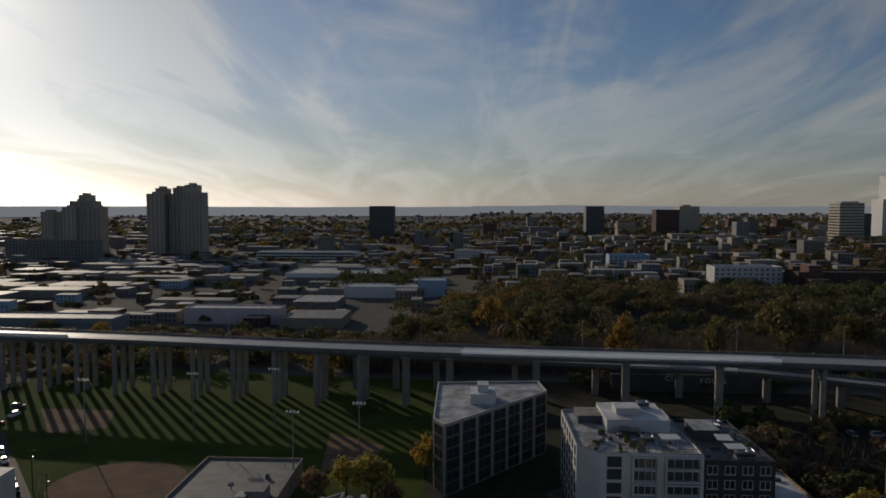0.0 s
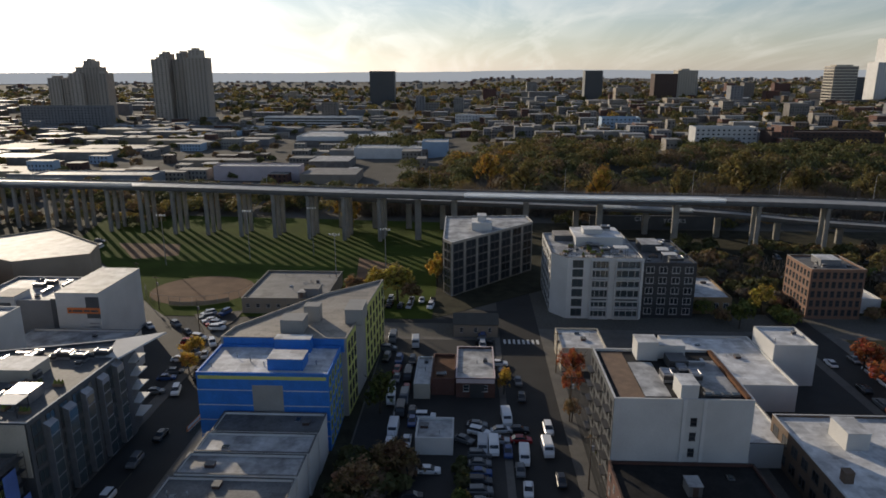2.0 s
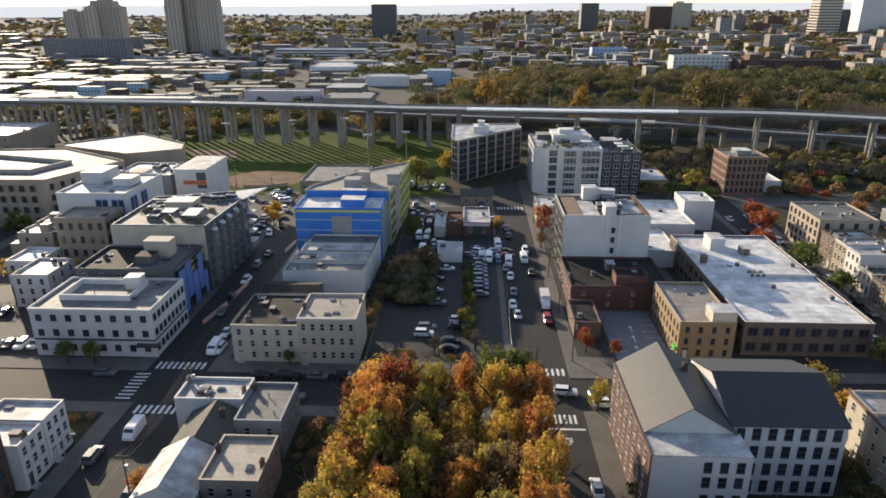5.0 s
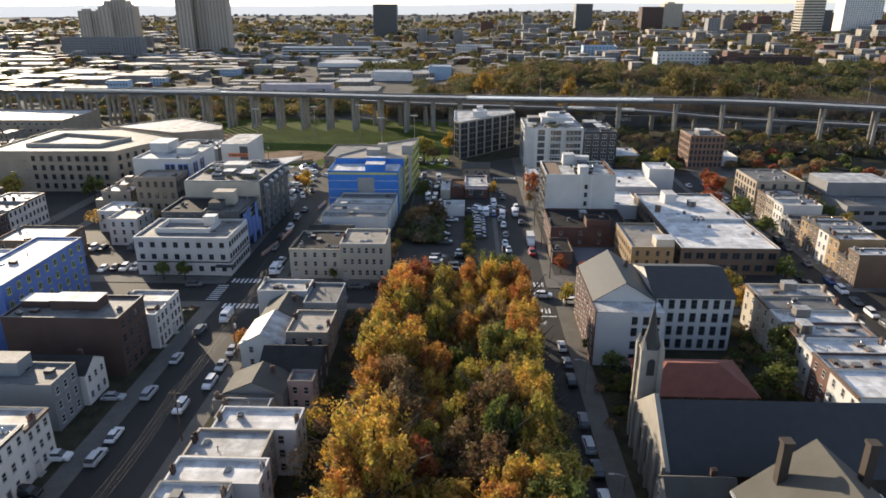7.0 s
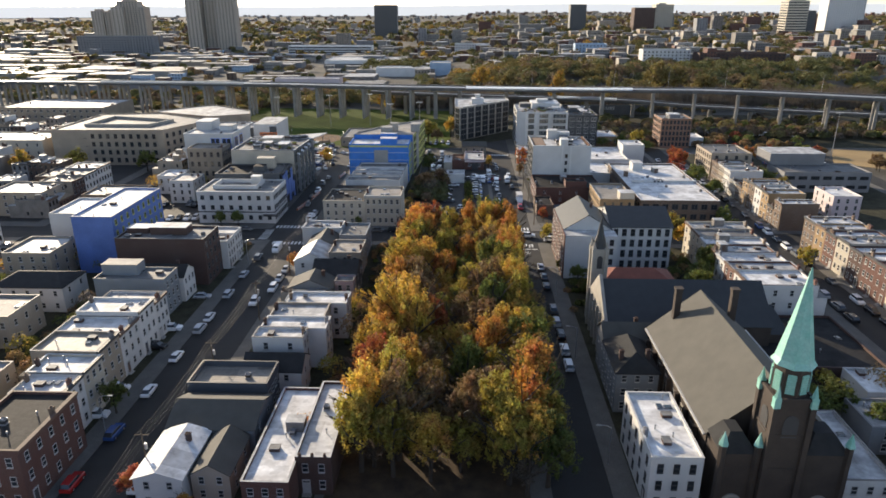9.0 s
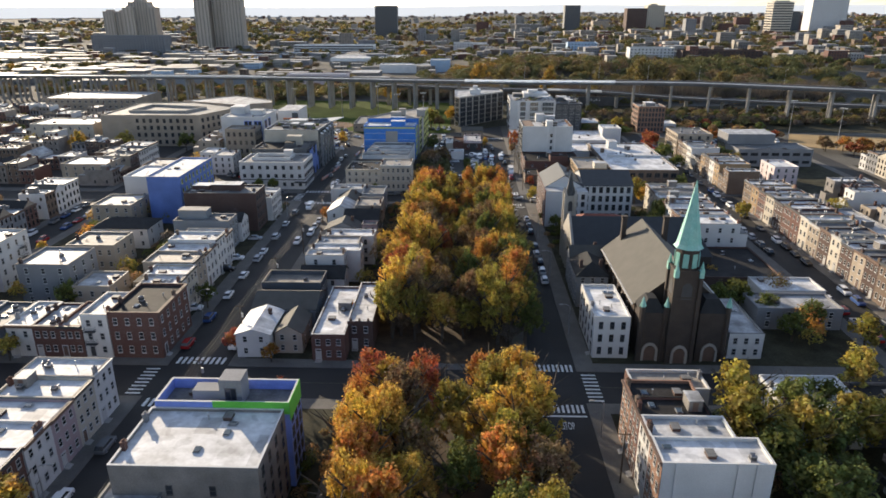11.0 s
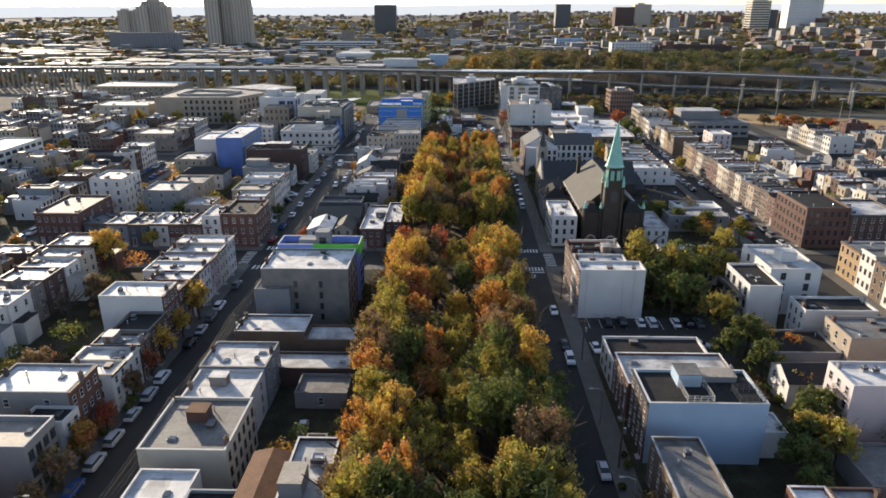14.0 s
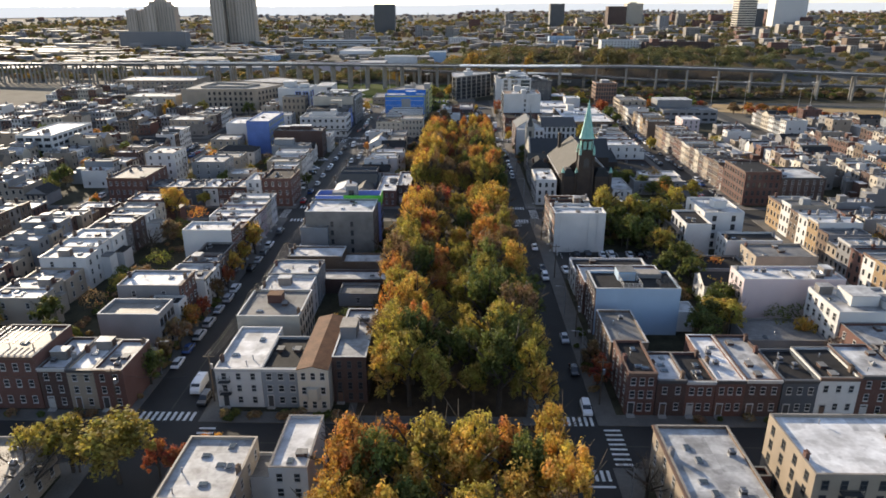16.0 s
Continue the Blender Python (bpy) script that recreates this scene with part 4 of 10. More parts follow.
def trunk_mesh(name, seed, bare=False):
    """A tapered trunk 1 high with limbs that reach into the crown above it."""
    r = random.Random(seed)
    b = bmesh.new()
    rod(b, (0, 0, -0.03), (0.02, 0.01, 0.5), 0.034, 7, 0.024)
    for k in range(7):
        a = k * math.tau / 7 + r.uniform(-0.3, 0.3)
        z0 = r.uniform(0.25, 0.5)
        end = (0.26 * math.cos(a), 0.26 * math.sin(a), z0 + r.uniform(0.2, 0.34))
        rod(b, (0.01, 0.01, z0), end, 0.016, 5, 0.008)
        for j in range(2 if not bare else 5):
            a2 = a + r.uniform(-0.9, 0.9)
            rod(b, end, (end[0] + 0.14 * math.cos(a2), end[1] + 0.14 * math.sin(a2), end[2] + r.uniform(0.06, 0.2)), 0.008, 4, 0.003)
    rod(b, (0.02, 0.01, 0.5), (0.0, 0.03, 0.9), 0.022, 5, 0.005)
    return mesh_of(b, name, "bark")


CROWNS = [crown_mesh("crown", 11 + k, 6200, 0.046, "leaf_gold", 1.0 + 0.04 * k, 170) for k in range(8)]
MID_CROWNS = [crown_mesh("crown", 71 + k, 2000, 0.074, "leaf_gold", 1.0, 80) for k in range(3)]
FAR_CROWNS = [crown_mesh("crown", 51 + k, 900, 0.115, "leaf_gold", 1.0) for k in range(3)]
THIN = [crown_mesh("crown", 31 + k, 2000, 0.028, "leaf_bare", 1.1) for k in range(2)]
TRUNKS = [trunk_mesh("trunk", 3 + k) for k in range(3)]
BARE = trunk_mesh("trunk", 9, True)
TREE_WORDS = {"leaf_gold": "golden yellow autumn street tree in leaf", "leaf_amber": "orange-brown autumn tree in full crown", "leaf_red": "small tree with red autumn leaves",
              "leaf_olive": "tree turning from olive green to yellow", "leaf_green": "dark green tree with a full crown", "leaf_brown": "thinning brown autumn tree", "leaf_bare": "almost bare tree with few pale leaves",
              "wood_olive": "tall olive-brown tree at the wood edge", "wood_gold": "tall dull gold tree at the wood edge"}


def tree(x, y, h, r, leaf, base=0.1, group="", far=False):
    k = rng.randrange(100)
    th = empty("park_tree" if group else "street_tree", x, y, base, rng.uniform(0, 360), TREE_WORDS[leaf], "tree", group)
    thin = leaf == "leaf_bare"
    t = put(BARE if thin else TRUNKS[k % 3], "trunk", th, 0, 0, 0, h * (1.3 if thin else 0.9), h * (1.3 if thin else 0.9), h)
    ch = (h * 0.8) / 2
    c = put(THIN[k % 2] if thin else FAR_CROWNS[k % 3] if far else CROWNS[k % 8] if group else MID_CROWNS[k % 3], "crown", th, 0, 0, h - ch * 1.0, r * 1.05, r * 1.05, ch)
    c.material_slots[0].link = "OBJECT"
    c.material_slots[0].material = MATS[leaf]
    return th


# ---- vehicles ----
def loft(bm, secs, mi=0):
    """Skins cross-sections, each a list of as many points."""
    rows = [[bm.verts.new(p) for p in s_] for s_ in secs]
    n = len(rows[0])
    for a, c in zip(rows, rows[1:]):
        for k in range(n):
            bm.faces.new((a[k], a[(k + 1) % n], c[(k + 1) % n], c[k])).material_index = mi
    bm.faces.new(rows[0][::-1]).material_index = mi
    bm.faces.new(rows[-1]).material_index = mi
    bmesh.ops.recalc_face_normals(bm, faces=bm.faces)
    return bm


def shell(y, w, z0, z1, soft=0.12):
    return [(-w, y, z0), (w, y, z0), (w, y, z1 - soft), (w - soft, y, z1), (-w + soft, y, z1), (-w, y, z1 - soft)]


def vehicle_parts(kind):
    b = bmesh.new()
    if kind == "car":
        loft(b, [shell(-2.3, 0.78, 0.35, 0.62), shell(-2.15, 0.86, 0.26, 0.82), shell(-1.0, 0.9, 0.24, 0.93), shell(1.2, 0.9, 0.24, 0.95), shell(2.05, 0.86, 0.28, 0.86), shell(2.25, 0.78, 0.38, 0.66)])
        roof = (-0.35, 1.35, 1.44)
        glass = [shell(-1.15, 0.76, 0.9, 0.96, 0.03), shell(-0.45, 0.68, 0.9, 1.4), shell(1.1, 0.68, 0.9, 1.4), shell(1.8, 0.74, 0.9, 0.95, 0.03)]
        top = box(-0.6, 0.6, -0.42, 1.1, 1.395, 1.44)
    elif kind == "suv":
        loft(b, [shell(-2.35, 0.82, 0.4, 0.8), shell(-2.2, 0.92, 0.3, 1.0), shell(-1.0, 0.95, 0.28, 1.1), shell(2.1, 0.95, 0.28, 1.12), shell(2.35, 0.88, 0.35, 1.0)])
        glass = [shell(-1.2, 0.82, 1.05, 1.12, 0.03), shell(-0.55, 0.75, 1.05, 1.66), shell(1.9, 0.74, 1.05, 1.66), shell(2.28, 0.8, 1.05, 1.12, 0.03)]
        top = box(-0.68, 0.68, -0.5, 1.9, 1.655, 1.72)
    else:
        loft(b, [shell(-2.7, 0.9, 0.45, 1.1), shell(-2.5, 0.98, 0.35, 1.25), shell(-1.5, 1.0, 0.35, 2.2), shell(-1.2, 1.0, 0.35, 2.35), shell(2.7, 1.0, 0.35, 2.35), shell(2.8, 0.97, 0.4, 2.25)])
        glass = [shell(-2.4, 0.88, 1.25, 1.3, 0.03), shell(-1.62, 0.9, 1.3, 2.14), shell(-1.55, 0.9, 1.3, 2.14)]
        top = box(-0.85, 0.85, -0.9, 2.5, 2.34, 2.39)
    me_b, me_g = mesh_of(b, "body", "car_white"), mesh_of(loft(bmesh.new(), glass), "cabin_glass", "glass_dark")
    me_t = mesh_of(top, "roof_panel", "car_white")
    wb = bmesh.new()
    cyl(wb, 0, 0, -0.11, 0.11, 0.33, 0.33, 12), cyl(wb, 0, 0, 0.11, 0.125, 0.19, 0.17, 8, 1), cyl(wb, 0, 0, -0.125, -0.11, 0.17, 0.19, 8, 1)
    bmesh.ops.rotate(wb, verts=wb.verts, matrix=Matrix.Rotation(radians(90), 3, "Y"))
    me_w = mesh_of(wb, "wheel", "tyre", "metal_grey")
    me_l = mesh_of(box(-0.18, 0.18, -0.03, 0.03, -0.07, 0.07), "headlight", "lamp_glass")
    me_r = mesh_of(box(-0.15, 0.15, -0.03, 0.03, -0.09, 0.09), "tail_light", "tail_red")
    return me_b, me_g, me_t, me_w, me_l, me_r


VEHICLES = {k: vehicle_parts(k) for k in ("car", "suv", "van")}
CAR_WORDS = {"car_white": "white", "car_silver": "silver grey", "car_grey": "dark grey", "car_black": "black", "car_blue": "dark blue", "car_red": "red"}


FAR_CARS = []


def far_car(x, y, rz, kind, paint, z):
    FAR_CARS.append((x, y, z, rz, kind, paint))


def far_cars():
    """Cars too far off to pick apart, as one mesh."""
    mats = ["glass_dark", "tyre"] + list(CAR_WORDS)
    vs, fs, mi = [], [], []
    for x, y, z, rz, kind, paint in FAR_CARS:
        m = pose(x, y, z, 0, 0, rz)
        for me, mat_name in ((VEHICLES[kind][0], paint), (VEHICLES[kind][1], "glass_dark"), (VEHICLES[kind][2], paint)):
            o_ = len(vs)
            vs += [tuple(m @ v.co) for v in me.vertices]
            fs += [tuple(o_ + i for i in p.vertices) for p in me.polygons]
            mi += [mats.index(mat_name)] * len(me.polygons)
        for wx in (-0.8, 0.8):
            for wy in (-1.4, 1.4):
                o_ = len(vs)
                vs += [tuple(m @ Vector((wx + a * 0.1, wy + 0.33 * math.cos(k * math.tau / 6), 0.33 + 0.33 * math.sin(k * math.tau / 6)))) for a in (-1, 1) for k in range(6)]
                fs += [tuple(o_ + k for k in range(6)), tuple(o_ + 6 + k for k in range(6))] + [(o_ + k, o_ + (k + 1) % 6, o_ + 6 + (k + 1) % 6, o_ + 6 + k) for k in range(6)]
                mi += [1] * 8
    me = bpy.data.meshes.new("distant_cars")
    me.from_pydata(vs, [], fs)
    for k in mats:
        me.materials.append(MATS[k])
    me.polygons.foreach_set("material_index", mi)
    return tagged(new("distant_cars", me), "distant parked cars in side streets and lots", "cars", "", "stuff")


def car(x, y, rz=0.0, kind="car", paint="car_white", z=0.03, where="standing on the asphalt"):
    me_b, me_g, me_t, me_w, me_l, me_r = VEHICLES[kind]
    th = empty("parked_" + kind if kind != "car" else "parked_car", x, y, z, rz, CAR_WORDS[paint] + {"car": " saloon car ", "suv": " sport utility car ", "van": " high-roofed delivery van "}[kind] + where, "van" if kind == "van" else "car")
    for me, nm in ((me_b, "body"), (me_t, "roof_panel")):
        o = part(nm, me, None, th)
        o.material_slots[0].link = "OBJECT"
        o.material_slots[0].material = MATS[paint]
    part("cabin_glass", me_g, None, th)
    L = {"car": (-1.4, 1.4, 0.8, -2.2, 0.66, 2.2, 0.7), "suv": (-1.45, 1.45, 0.84, -2.26, 0.8, 2.32, 0.85), "van": (-1.8, 1.8, 0.9, -2.62, 0.9, 2.79, 1.0)}[kind]
    for wx in (-1, 1):
        for wy in (L[0], L[1]):
            put(me_w, "wheel", th, wx * L[2], wy, 0.33)
        if y > 36 or x < -50:
            continue
        put(me_l, "headlight", th, wx * 0.6, L[3], L[4])
        put(me_r, "tail_light", th, wx * 0.66, L[5], L[6])
    return th


# ---- ground, streets, viaduct ----
def sstep(a, b, v):
    t = min(1.0, max(0.0, (v - a) / (b - a)))
    return t * t * (3 - 2 * t)


def gz(x, y):
    """Height of the ground: flat town, a wooded bluff beyond the viaduct, a low plain to the left of it."""
    return 15.0 * sstep(285, 430, y) * sstep(-40, 70, x) + 6.0 * sstep(430, 900, y) * sstep(-60, 200, x)


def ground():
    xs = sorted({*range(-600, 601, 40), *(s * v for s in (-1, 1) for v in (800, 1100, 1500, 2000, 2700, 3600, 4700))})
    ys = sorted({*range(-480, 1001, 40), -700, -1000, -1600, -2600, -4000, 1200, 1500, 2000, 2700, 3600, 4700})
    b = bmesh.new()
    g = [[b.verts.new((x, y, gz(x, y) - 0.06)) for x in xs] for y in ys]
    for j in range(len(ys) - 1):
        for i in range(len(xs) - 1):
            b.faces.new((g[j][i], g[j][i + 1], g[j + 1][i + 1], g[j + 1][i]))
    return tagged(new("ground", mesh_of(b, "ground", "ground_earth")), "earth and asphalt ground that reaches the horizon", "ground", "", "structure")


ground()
STREETS_X = ((-67.0, -54.0), (11.0, 20.5), (90.5, 100.0), (-150.0, -140.0), (172.0, 181.0), (-232, -222))
CROSS_Y = ((-9.0, 3.0), (-149.0, -137.0), (-287.0, -275.0))
road_n = 0


def road(x0, x1, y0, y1, z=0.0, m="asphalt", label="dark asphalt street with worn patches"):
    return slab("road", rect(x0, x1, y0, y1), z - 0.05, z, m, label, "road")


for x0, x1 in STREETS_X:
    top = {-67.0: -9.0, 11.0: -9.0}.get(x0, 175 if x0 > 0 else 130)
    road(x0, x1, -480, top)
road(8.0, 19.5, 3, 190)
road(-70.0, -57.0, 3, 142)
for y0, y1 in CROSS_Y:
    road(-340, 280, y0, y1, 0.004)
road(-57.0, 8.0, 139, 150, 0.004)
slab("road", [(-58, 60), (-40, 128), (-58, 128)], -0.05, 0.006, "asphalt", "dark asphalt forecourt at the bend of the street", "road")

# pavements stand a kerb's height over the streets; yards lie inside them
edges_x = [-340, -232, -222, -150, -140, -67, -54, 11, 20.5, 90.5, 100, 172, 181, 280]
edges_y = [-480, -287, -275, -149, -137, -9]
for j in range(0, 6, 2):
    for i in range(0, 14, 2):
        x0, x1, y0, y1 = edges_x[i], edges_x[i + 1], edges_y[j], edges_y[j + 1]
        slab("pavement", rect(x0, x1, y0, y1), -0.05, 0.13, "pavement", "pale concrete pavement with a raised kerb", "pavement")
        if x1 - x0 > 20:
            if x0 == -54:
                slab("ground", rect(-51, -26.5, y0 + 3.5, y1 - 3.5), 0.05, 0.15, "yard", "back yards with grass and bare earth", "ground")
                slab("ground", rect(-25, 7.5, y0 + 2.5, y1 - 2.5), 0.05, 0.16, "leaf_litter", "park ground covered in fallen autumn leaves", "ground")
            else:
                slab("ground", rect(x0 + 4, x1 - 4, y0 + 3.5, y1 - 3.5), 0.05, 0.15, "yard", "back yards with grass and bare earth", "ground")
for x0, x1, y0, y1 in ((-340, -232, 3, 130), (-222, -150, 3, 130), (-140, -70, 3, 128), (-57, 8, 3, 128), (19.5, 90.5, 3, 135), (100, 172, 3, 135), (181, 280, 3, 60)):
    slab("pavement", rect(x0, x1, y0, y1), -0.05, 0.13, "pavement", "pale concrete pavement with a raised kerb", "pavement")
slab("ground", rect(-136, -73, 8, 126), 0.05, 0.15, "lot_asphalt", "worn asphalt yard used for parking", "ground")
slab("ground", rect(-54, -24.4, 9, 126), 0.05, 0.15, "yard", "trodden yards round houses", "ground")
slab("ground", rect(22.5, 30.6, 12, 126), 0.05, 0.148, "lot_asphalt", "worn asphalt beside shops", "ground")
slab("ground", rect(56, 89, 7, 73), 0.05, 0.15, "lot_asphalt", "worn asphalt yard round a factory", "ground")
slab("ground", rect(-24, 6.5, 8.5, 126), 0.05, 0.15, "lot_asphalt", "worn asphalt parking lot with faded lines", "ground")
slab("ground", rect(31, 43.2, 8, 35.5), 0.05, 0.15, "pale_lot", "pale grey asphalt car park with white lines", "ground")
slab("ground", rect(49, 88, 74, 132), 0.05, 0.15, "lot_asphalt", "worn asphalt yard behind low shops", "ground")
slab("ground", rect(24.5, 56, -204.5, -183.4), 0.05, 0.17, "lot_asphalt", "dark asphalt car park beside a white wall", "ground")
slab("ground", rect(104, 168, 8, 130), 0.05, 0.15, "yard", "yards and rough grass behind houses", "ground")
slab("ground", rect(184, 420, 6, 61), 0.05, 0.15, "yard", "yards and rough grass behind houses", "ground")
slab("ground", rect(-330, -155, 8, 126), 0.05, 0.15, "lot_asphalt", "worn asphalt yards between buildings", "ground")

# ball field under and beside the viaduct
slab("ground", [(-150, 142), (-12, 142), (-12, 275), (-190, 290)], -0.05, 0.05, "field_grass", "mown green grass of a ball field", "ground")
slab("ground", rect(-330, -150, 142, 300), -0.05, 0.04, "yard", "rough ground and parking beneath the viaduct", "ground")
slab("ground", [(-92 + 17.5 * math.cos(a * math.tau / 28), 167 + 15.5 * math.sin(a * math.tau / 28)) for a in range(28)], 0.0, 0.07, "clay", "bare clay infield of the ball field", "ground")
slab("ground", [(-154, 229), (-135, 204), (-119, 210), (-126, 228)], 0.0, 0.06, "clay", "bare tan patch beside the grass", "ground")
slab("road", [(-158, 202), (-112.8, 152.9), (-84, 111), (-71, 111), (-73, 121), (-99.7, 146.8), (-150.5, 205)], -0.05, 0.16, "lot_asphalt", "worn asphalt street running down beside the ball field", "road")
slab("ground", [(-85.5, 143), (-75.2, 126.6), (-71.2, 137), (-71.2, 147)], -0.05, 0.154, "lot_asphalt", "small asphalt car park behind the field house", "ground")
slab("ground", [(-41, 177), (-28, 187), (-26, 198), (-45, 209)], 0.0, 0.06, "clay", "bare tan patch beside the grass", "ground")
slab("ground", [(-12, 142), (60, 200), (60, 275), (-12, 275)], -0.05, 0.05, "yard", "rough ground beneath the viaduct", "ground")
slab("ground", [(176, 112), (205, 92), (250, 74), (420, 60), (420, 128), (280, 126), (192, 146)], -0.05, 0.06, "tan_field", "dry tan playing field", "ground")
slab("ground", rect(60, 330, 150, 262), -0.05, 0.03, "yard", "dark scrub ground beneath the viaduct", "ground")


def polyline(pts, n):
    """Evenly spaced points on a smooth line through pts."""
    p = [Vector(q) for q in pts]
    p = [2 * p[0] - p[1]] + p + [2 * p[-1] - p[-2]]
    out = []
    for k in range(1, len(p) - 2):
        for j in range(n):
            t = j / n
            out.append(0.5 * (2 * p[k] + (p[k + 1] - p[k - 1]) * t + (2 * p[k - 1] - 5 * p[k] + 4 * p[k + 1] - p[k + 2]) * t * t + (3 * p[k] - p[k - 1] - 3 * p[k + 1] + p[k + 2]) * t ** 3))
    out.append(p[-2])
    return out


def sweep(line, lo, hi, z0, z1):
    """A bar along a line, from lo to hi across it and z0 to z1 over it."""
    b = bmesh.new()
    rows = []
    for k, p in enumerate(line):
        d = (line[min(k + 1, len(line) - 1)] - line[max(k - 1, 0)]).normalized()
        s = Vector((-d.y, d.x, 0))
        rows.append([b.verts.new(p + s * u + Vector((0, 0, v))) for u, v in ((lo, z0), (hi, z0), (hi, z1), (lo, z1))])
    for a, c in zip(rows, rows[1:]):
        for k in range(4):
            b.faces.new((a[k], c[k], c[(k + 1) % 4], a[(k + 1) % 4]))
    b.faces.new(rows[0]), b.faces.new(rows[-1][::-1])
    bmesh.ops.recalc_face_normals(b, faces=b.faces)
    return b


def lamp_post(x, y, z, h, rz=0.0, label="tall grey steel street lamp with a curved arm"):
    th = empty("street_lamp", x, y, z, rz, label, "street lamp")
    part("pole", rod(bmesh.new(), (0, 0, 0), (0, 0, h), 0.11, 6, 0.06), "metal_grey", th)
    b = rod(bmesh.new(), (0, 0, h), (0.9, 0, h + 0.5), 0.05, 5)
    rod(b, (0.9, 0, h + 0.5), (2.0, 0, h + 0.55), 0.045, 5)
    part("arm", b, "metal_grey", th)
    part("lamp_head", box(1.7, 2.5, -0.15, 0.15, h + 0.45, h + 0.6), "concrete", th)
    return th


def viaduct(name, pts, width, piers, label, bright=(), single=None):
    line = polyline(pts, 6)
    th = empty(name, 0, 0, 0, 0, label, "viaduct", "", "structure")
    part("deck", sweep(line, 0, width, -0.5, 0.0), "deck_concrete", th, "worn roadway of the viaduct")
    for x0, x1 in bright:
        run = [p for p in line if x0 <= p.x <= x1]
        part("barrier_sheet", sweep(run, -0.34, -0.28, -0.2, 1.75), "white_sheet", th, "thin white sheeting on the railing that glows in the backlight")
        # paler deck strip over the same stretches as the sheeting
        part("paving", sweep(run, 0.25, width - 0.25, -0.1, 0.03), "pale_concrete", th, "pale concrete paving")
    part("girder", sweep(line, 0.4, 0.9, -1.5, -0.5), "deck_steel", th)
    part("girder", sweep(line, width - 0.9, width - 0.4, -1.5, -0.5), "deck_steel", th)
    part("girder", sweep(line, width / 2 - 0.3, width / 2 + 0.3, -1.45, -0.5), "deck_steel", th)
    for lo in (-0.25, width - 0.05):
        part("edge_beam", sweep(line, lo, lo + 0.3, -0.75, 0.55), "fascia", th)
        rail = part("railing", sweep(line, lo + 0.1, lo + 0.18, 0.95, 1.05), "metal_grey", th)
        b = bmesh.new()
        for k, p in enumerate(line[:-1]):
            q = line[k + 1]
            n = max(2, int((q - p).length / 5.0))
            s = Vector((-(q - p).y, (q - p).x, 0)).normalized() * (lo + 0.14)
            for j in range(n):
                o = p.lerp(q, j / n) + s
                bx(b, o.x - 0.07, o.x + 0.07, o.y - 0.05, o.y + 0.05, o.z + 0.2, o.z + 0.98)
        tagged(part("railing_posts", b, "metal_grey", rail), kind="stuff")
    spots, left_ = [], 8.0
    for p, q in zip(line, line[1:]):
        ln, at = (q - p).length, left_
        while at < ln:
            spots.append((p.lerp(q, at / ln), (q - p).normalized()))
            at += piers * 0.8 if p.x > 100 else piers if p.x > -25 else piers * 0.52
        left_ = at - ln
    for p, d in spots:
        s = Vector((-d.y, d.x, 0))
        a = math.degrees(math.atan2(s.y, s.x))
        one = single and single[0] < p.x < single[1]
        cap = bmesh.new()
        secs = [(-0.2, -1.9), (width * 0.3, -2.6), (width * 0.7, -2.6), (width + 0.2, -1.9)]
        rows = [[cap.verts.new((u, v, zz)) for v, zz in ((-0.8, lowz), (0.8, lowz), (0.8, -1.5), (-0.8, -1.5))] for u, lowz in secs]
        for r0, r1 in zip(rows, rows[1:]):
            for e in range(4):
                cap.faces.new((r0[e], r1[e], r1[(e + 1) % 4], r0[(e + 1) % 4]))
        cap.faces.new(rows[0]), cap.faces.new(rows[-1][::-1])
        bmesh.ops.recalc_face_normals(cap, faces=cap.faces)
        c = part("pier_cap", cap, "pier_concrete", th)
        c.matrix_basis = pose(p.x, p.y, p.z, 0, 0, a)
        for u in ((width * 0.5,) if one else (2.2, width - 2.2) if width < 11 or p.x > 60 else (1.2, width * 0.5, width - 1.2)):
            q = p + s * u
            g = gz(q.x, q.y)
            b = bmesh.new()
            w = 1.25 if one else 0.8
            prism(b, [(-w, -w + 0.25), (-w + 0.25, -w), (w - 0.25, -w), (w, -w + 0.25), (w, w - 0.25), (w - 0.25, w), (-w + 0.25, w), (-w, w - 0.25)], g - 0.4, q.z - 2.2)
            o = part("pier", b, "pier_concrete", th)
            o.matrix_basis = pose(q.x, q.y, 0, 0, 0, a)
    return th, line


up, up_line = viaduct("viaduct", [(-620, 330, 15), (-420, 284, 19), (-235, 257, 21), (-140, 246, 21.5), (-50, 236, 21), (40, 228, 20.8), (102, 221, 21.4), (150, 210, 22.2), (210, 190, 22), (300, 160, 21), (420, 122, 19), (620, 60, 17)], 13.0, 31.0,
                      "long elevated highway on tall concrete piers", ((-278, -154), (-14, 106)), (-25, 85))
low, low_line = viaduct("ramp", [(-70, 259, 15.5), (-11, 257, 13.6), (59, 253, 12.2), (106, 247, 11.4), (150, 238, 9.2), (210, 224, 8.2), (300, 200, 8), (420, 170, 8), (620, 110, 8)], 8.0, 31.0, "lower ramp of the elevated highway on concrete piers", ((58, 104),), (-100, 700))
for i in (7, 13, 21, 26, 30, 35, 39, 43, 48, 53):
    p = up_line[i]
    lamp_post(p.x + 0.3, p.y + 13.2, p.z + 0.9, 9.5, -90, "tall grey lamp on the parapet of the viaduct")
for i in (3, 9, 15, 21, 27):
    p = low_line[i]
    lamp_post(p.x, p.y + 9.2, p.z + 0.9, 7.0, -90, "tall grey lamp on the parapet of the ramp")

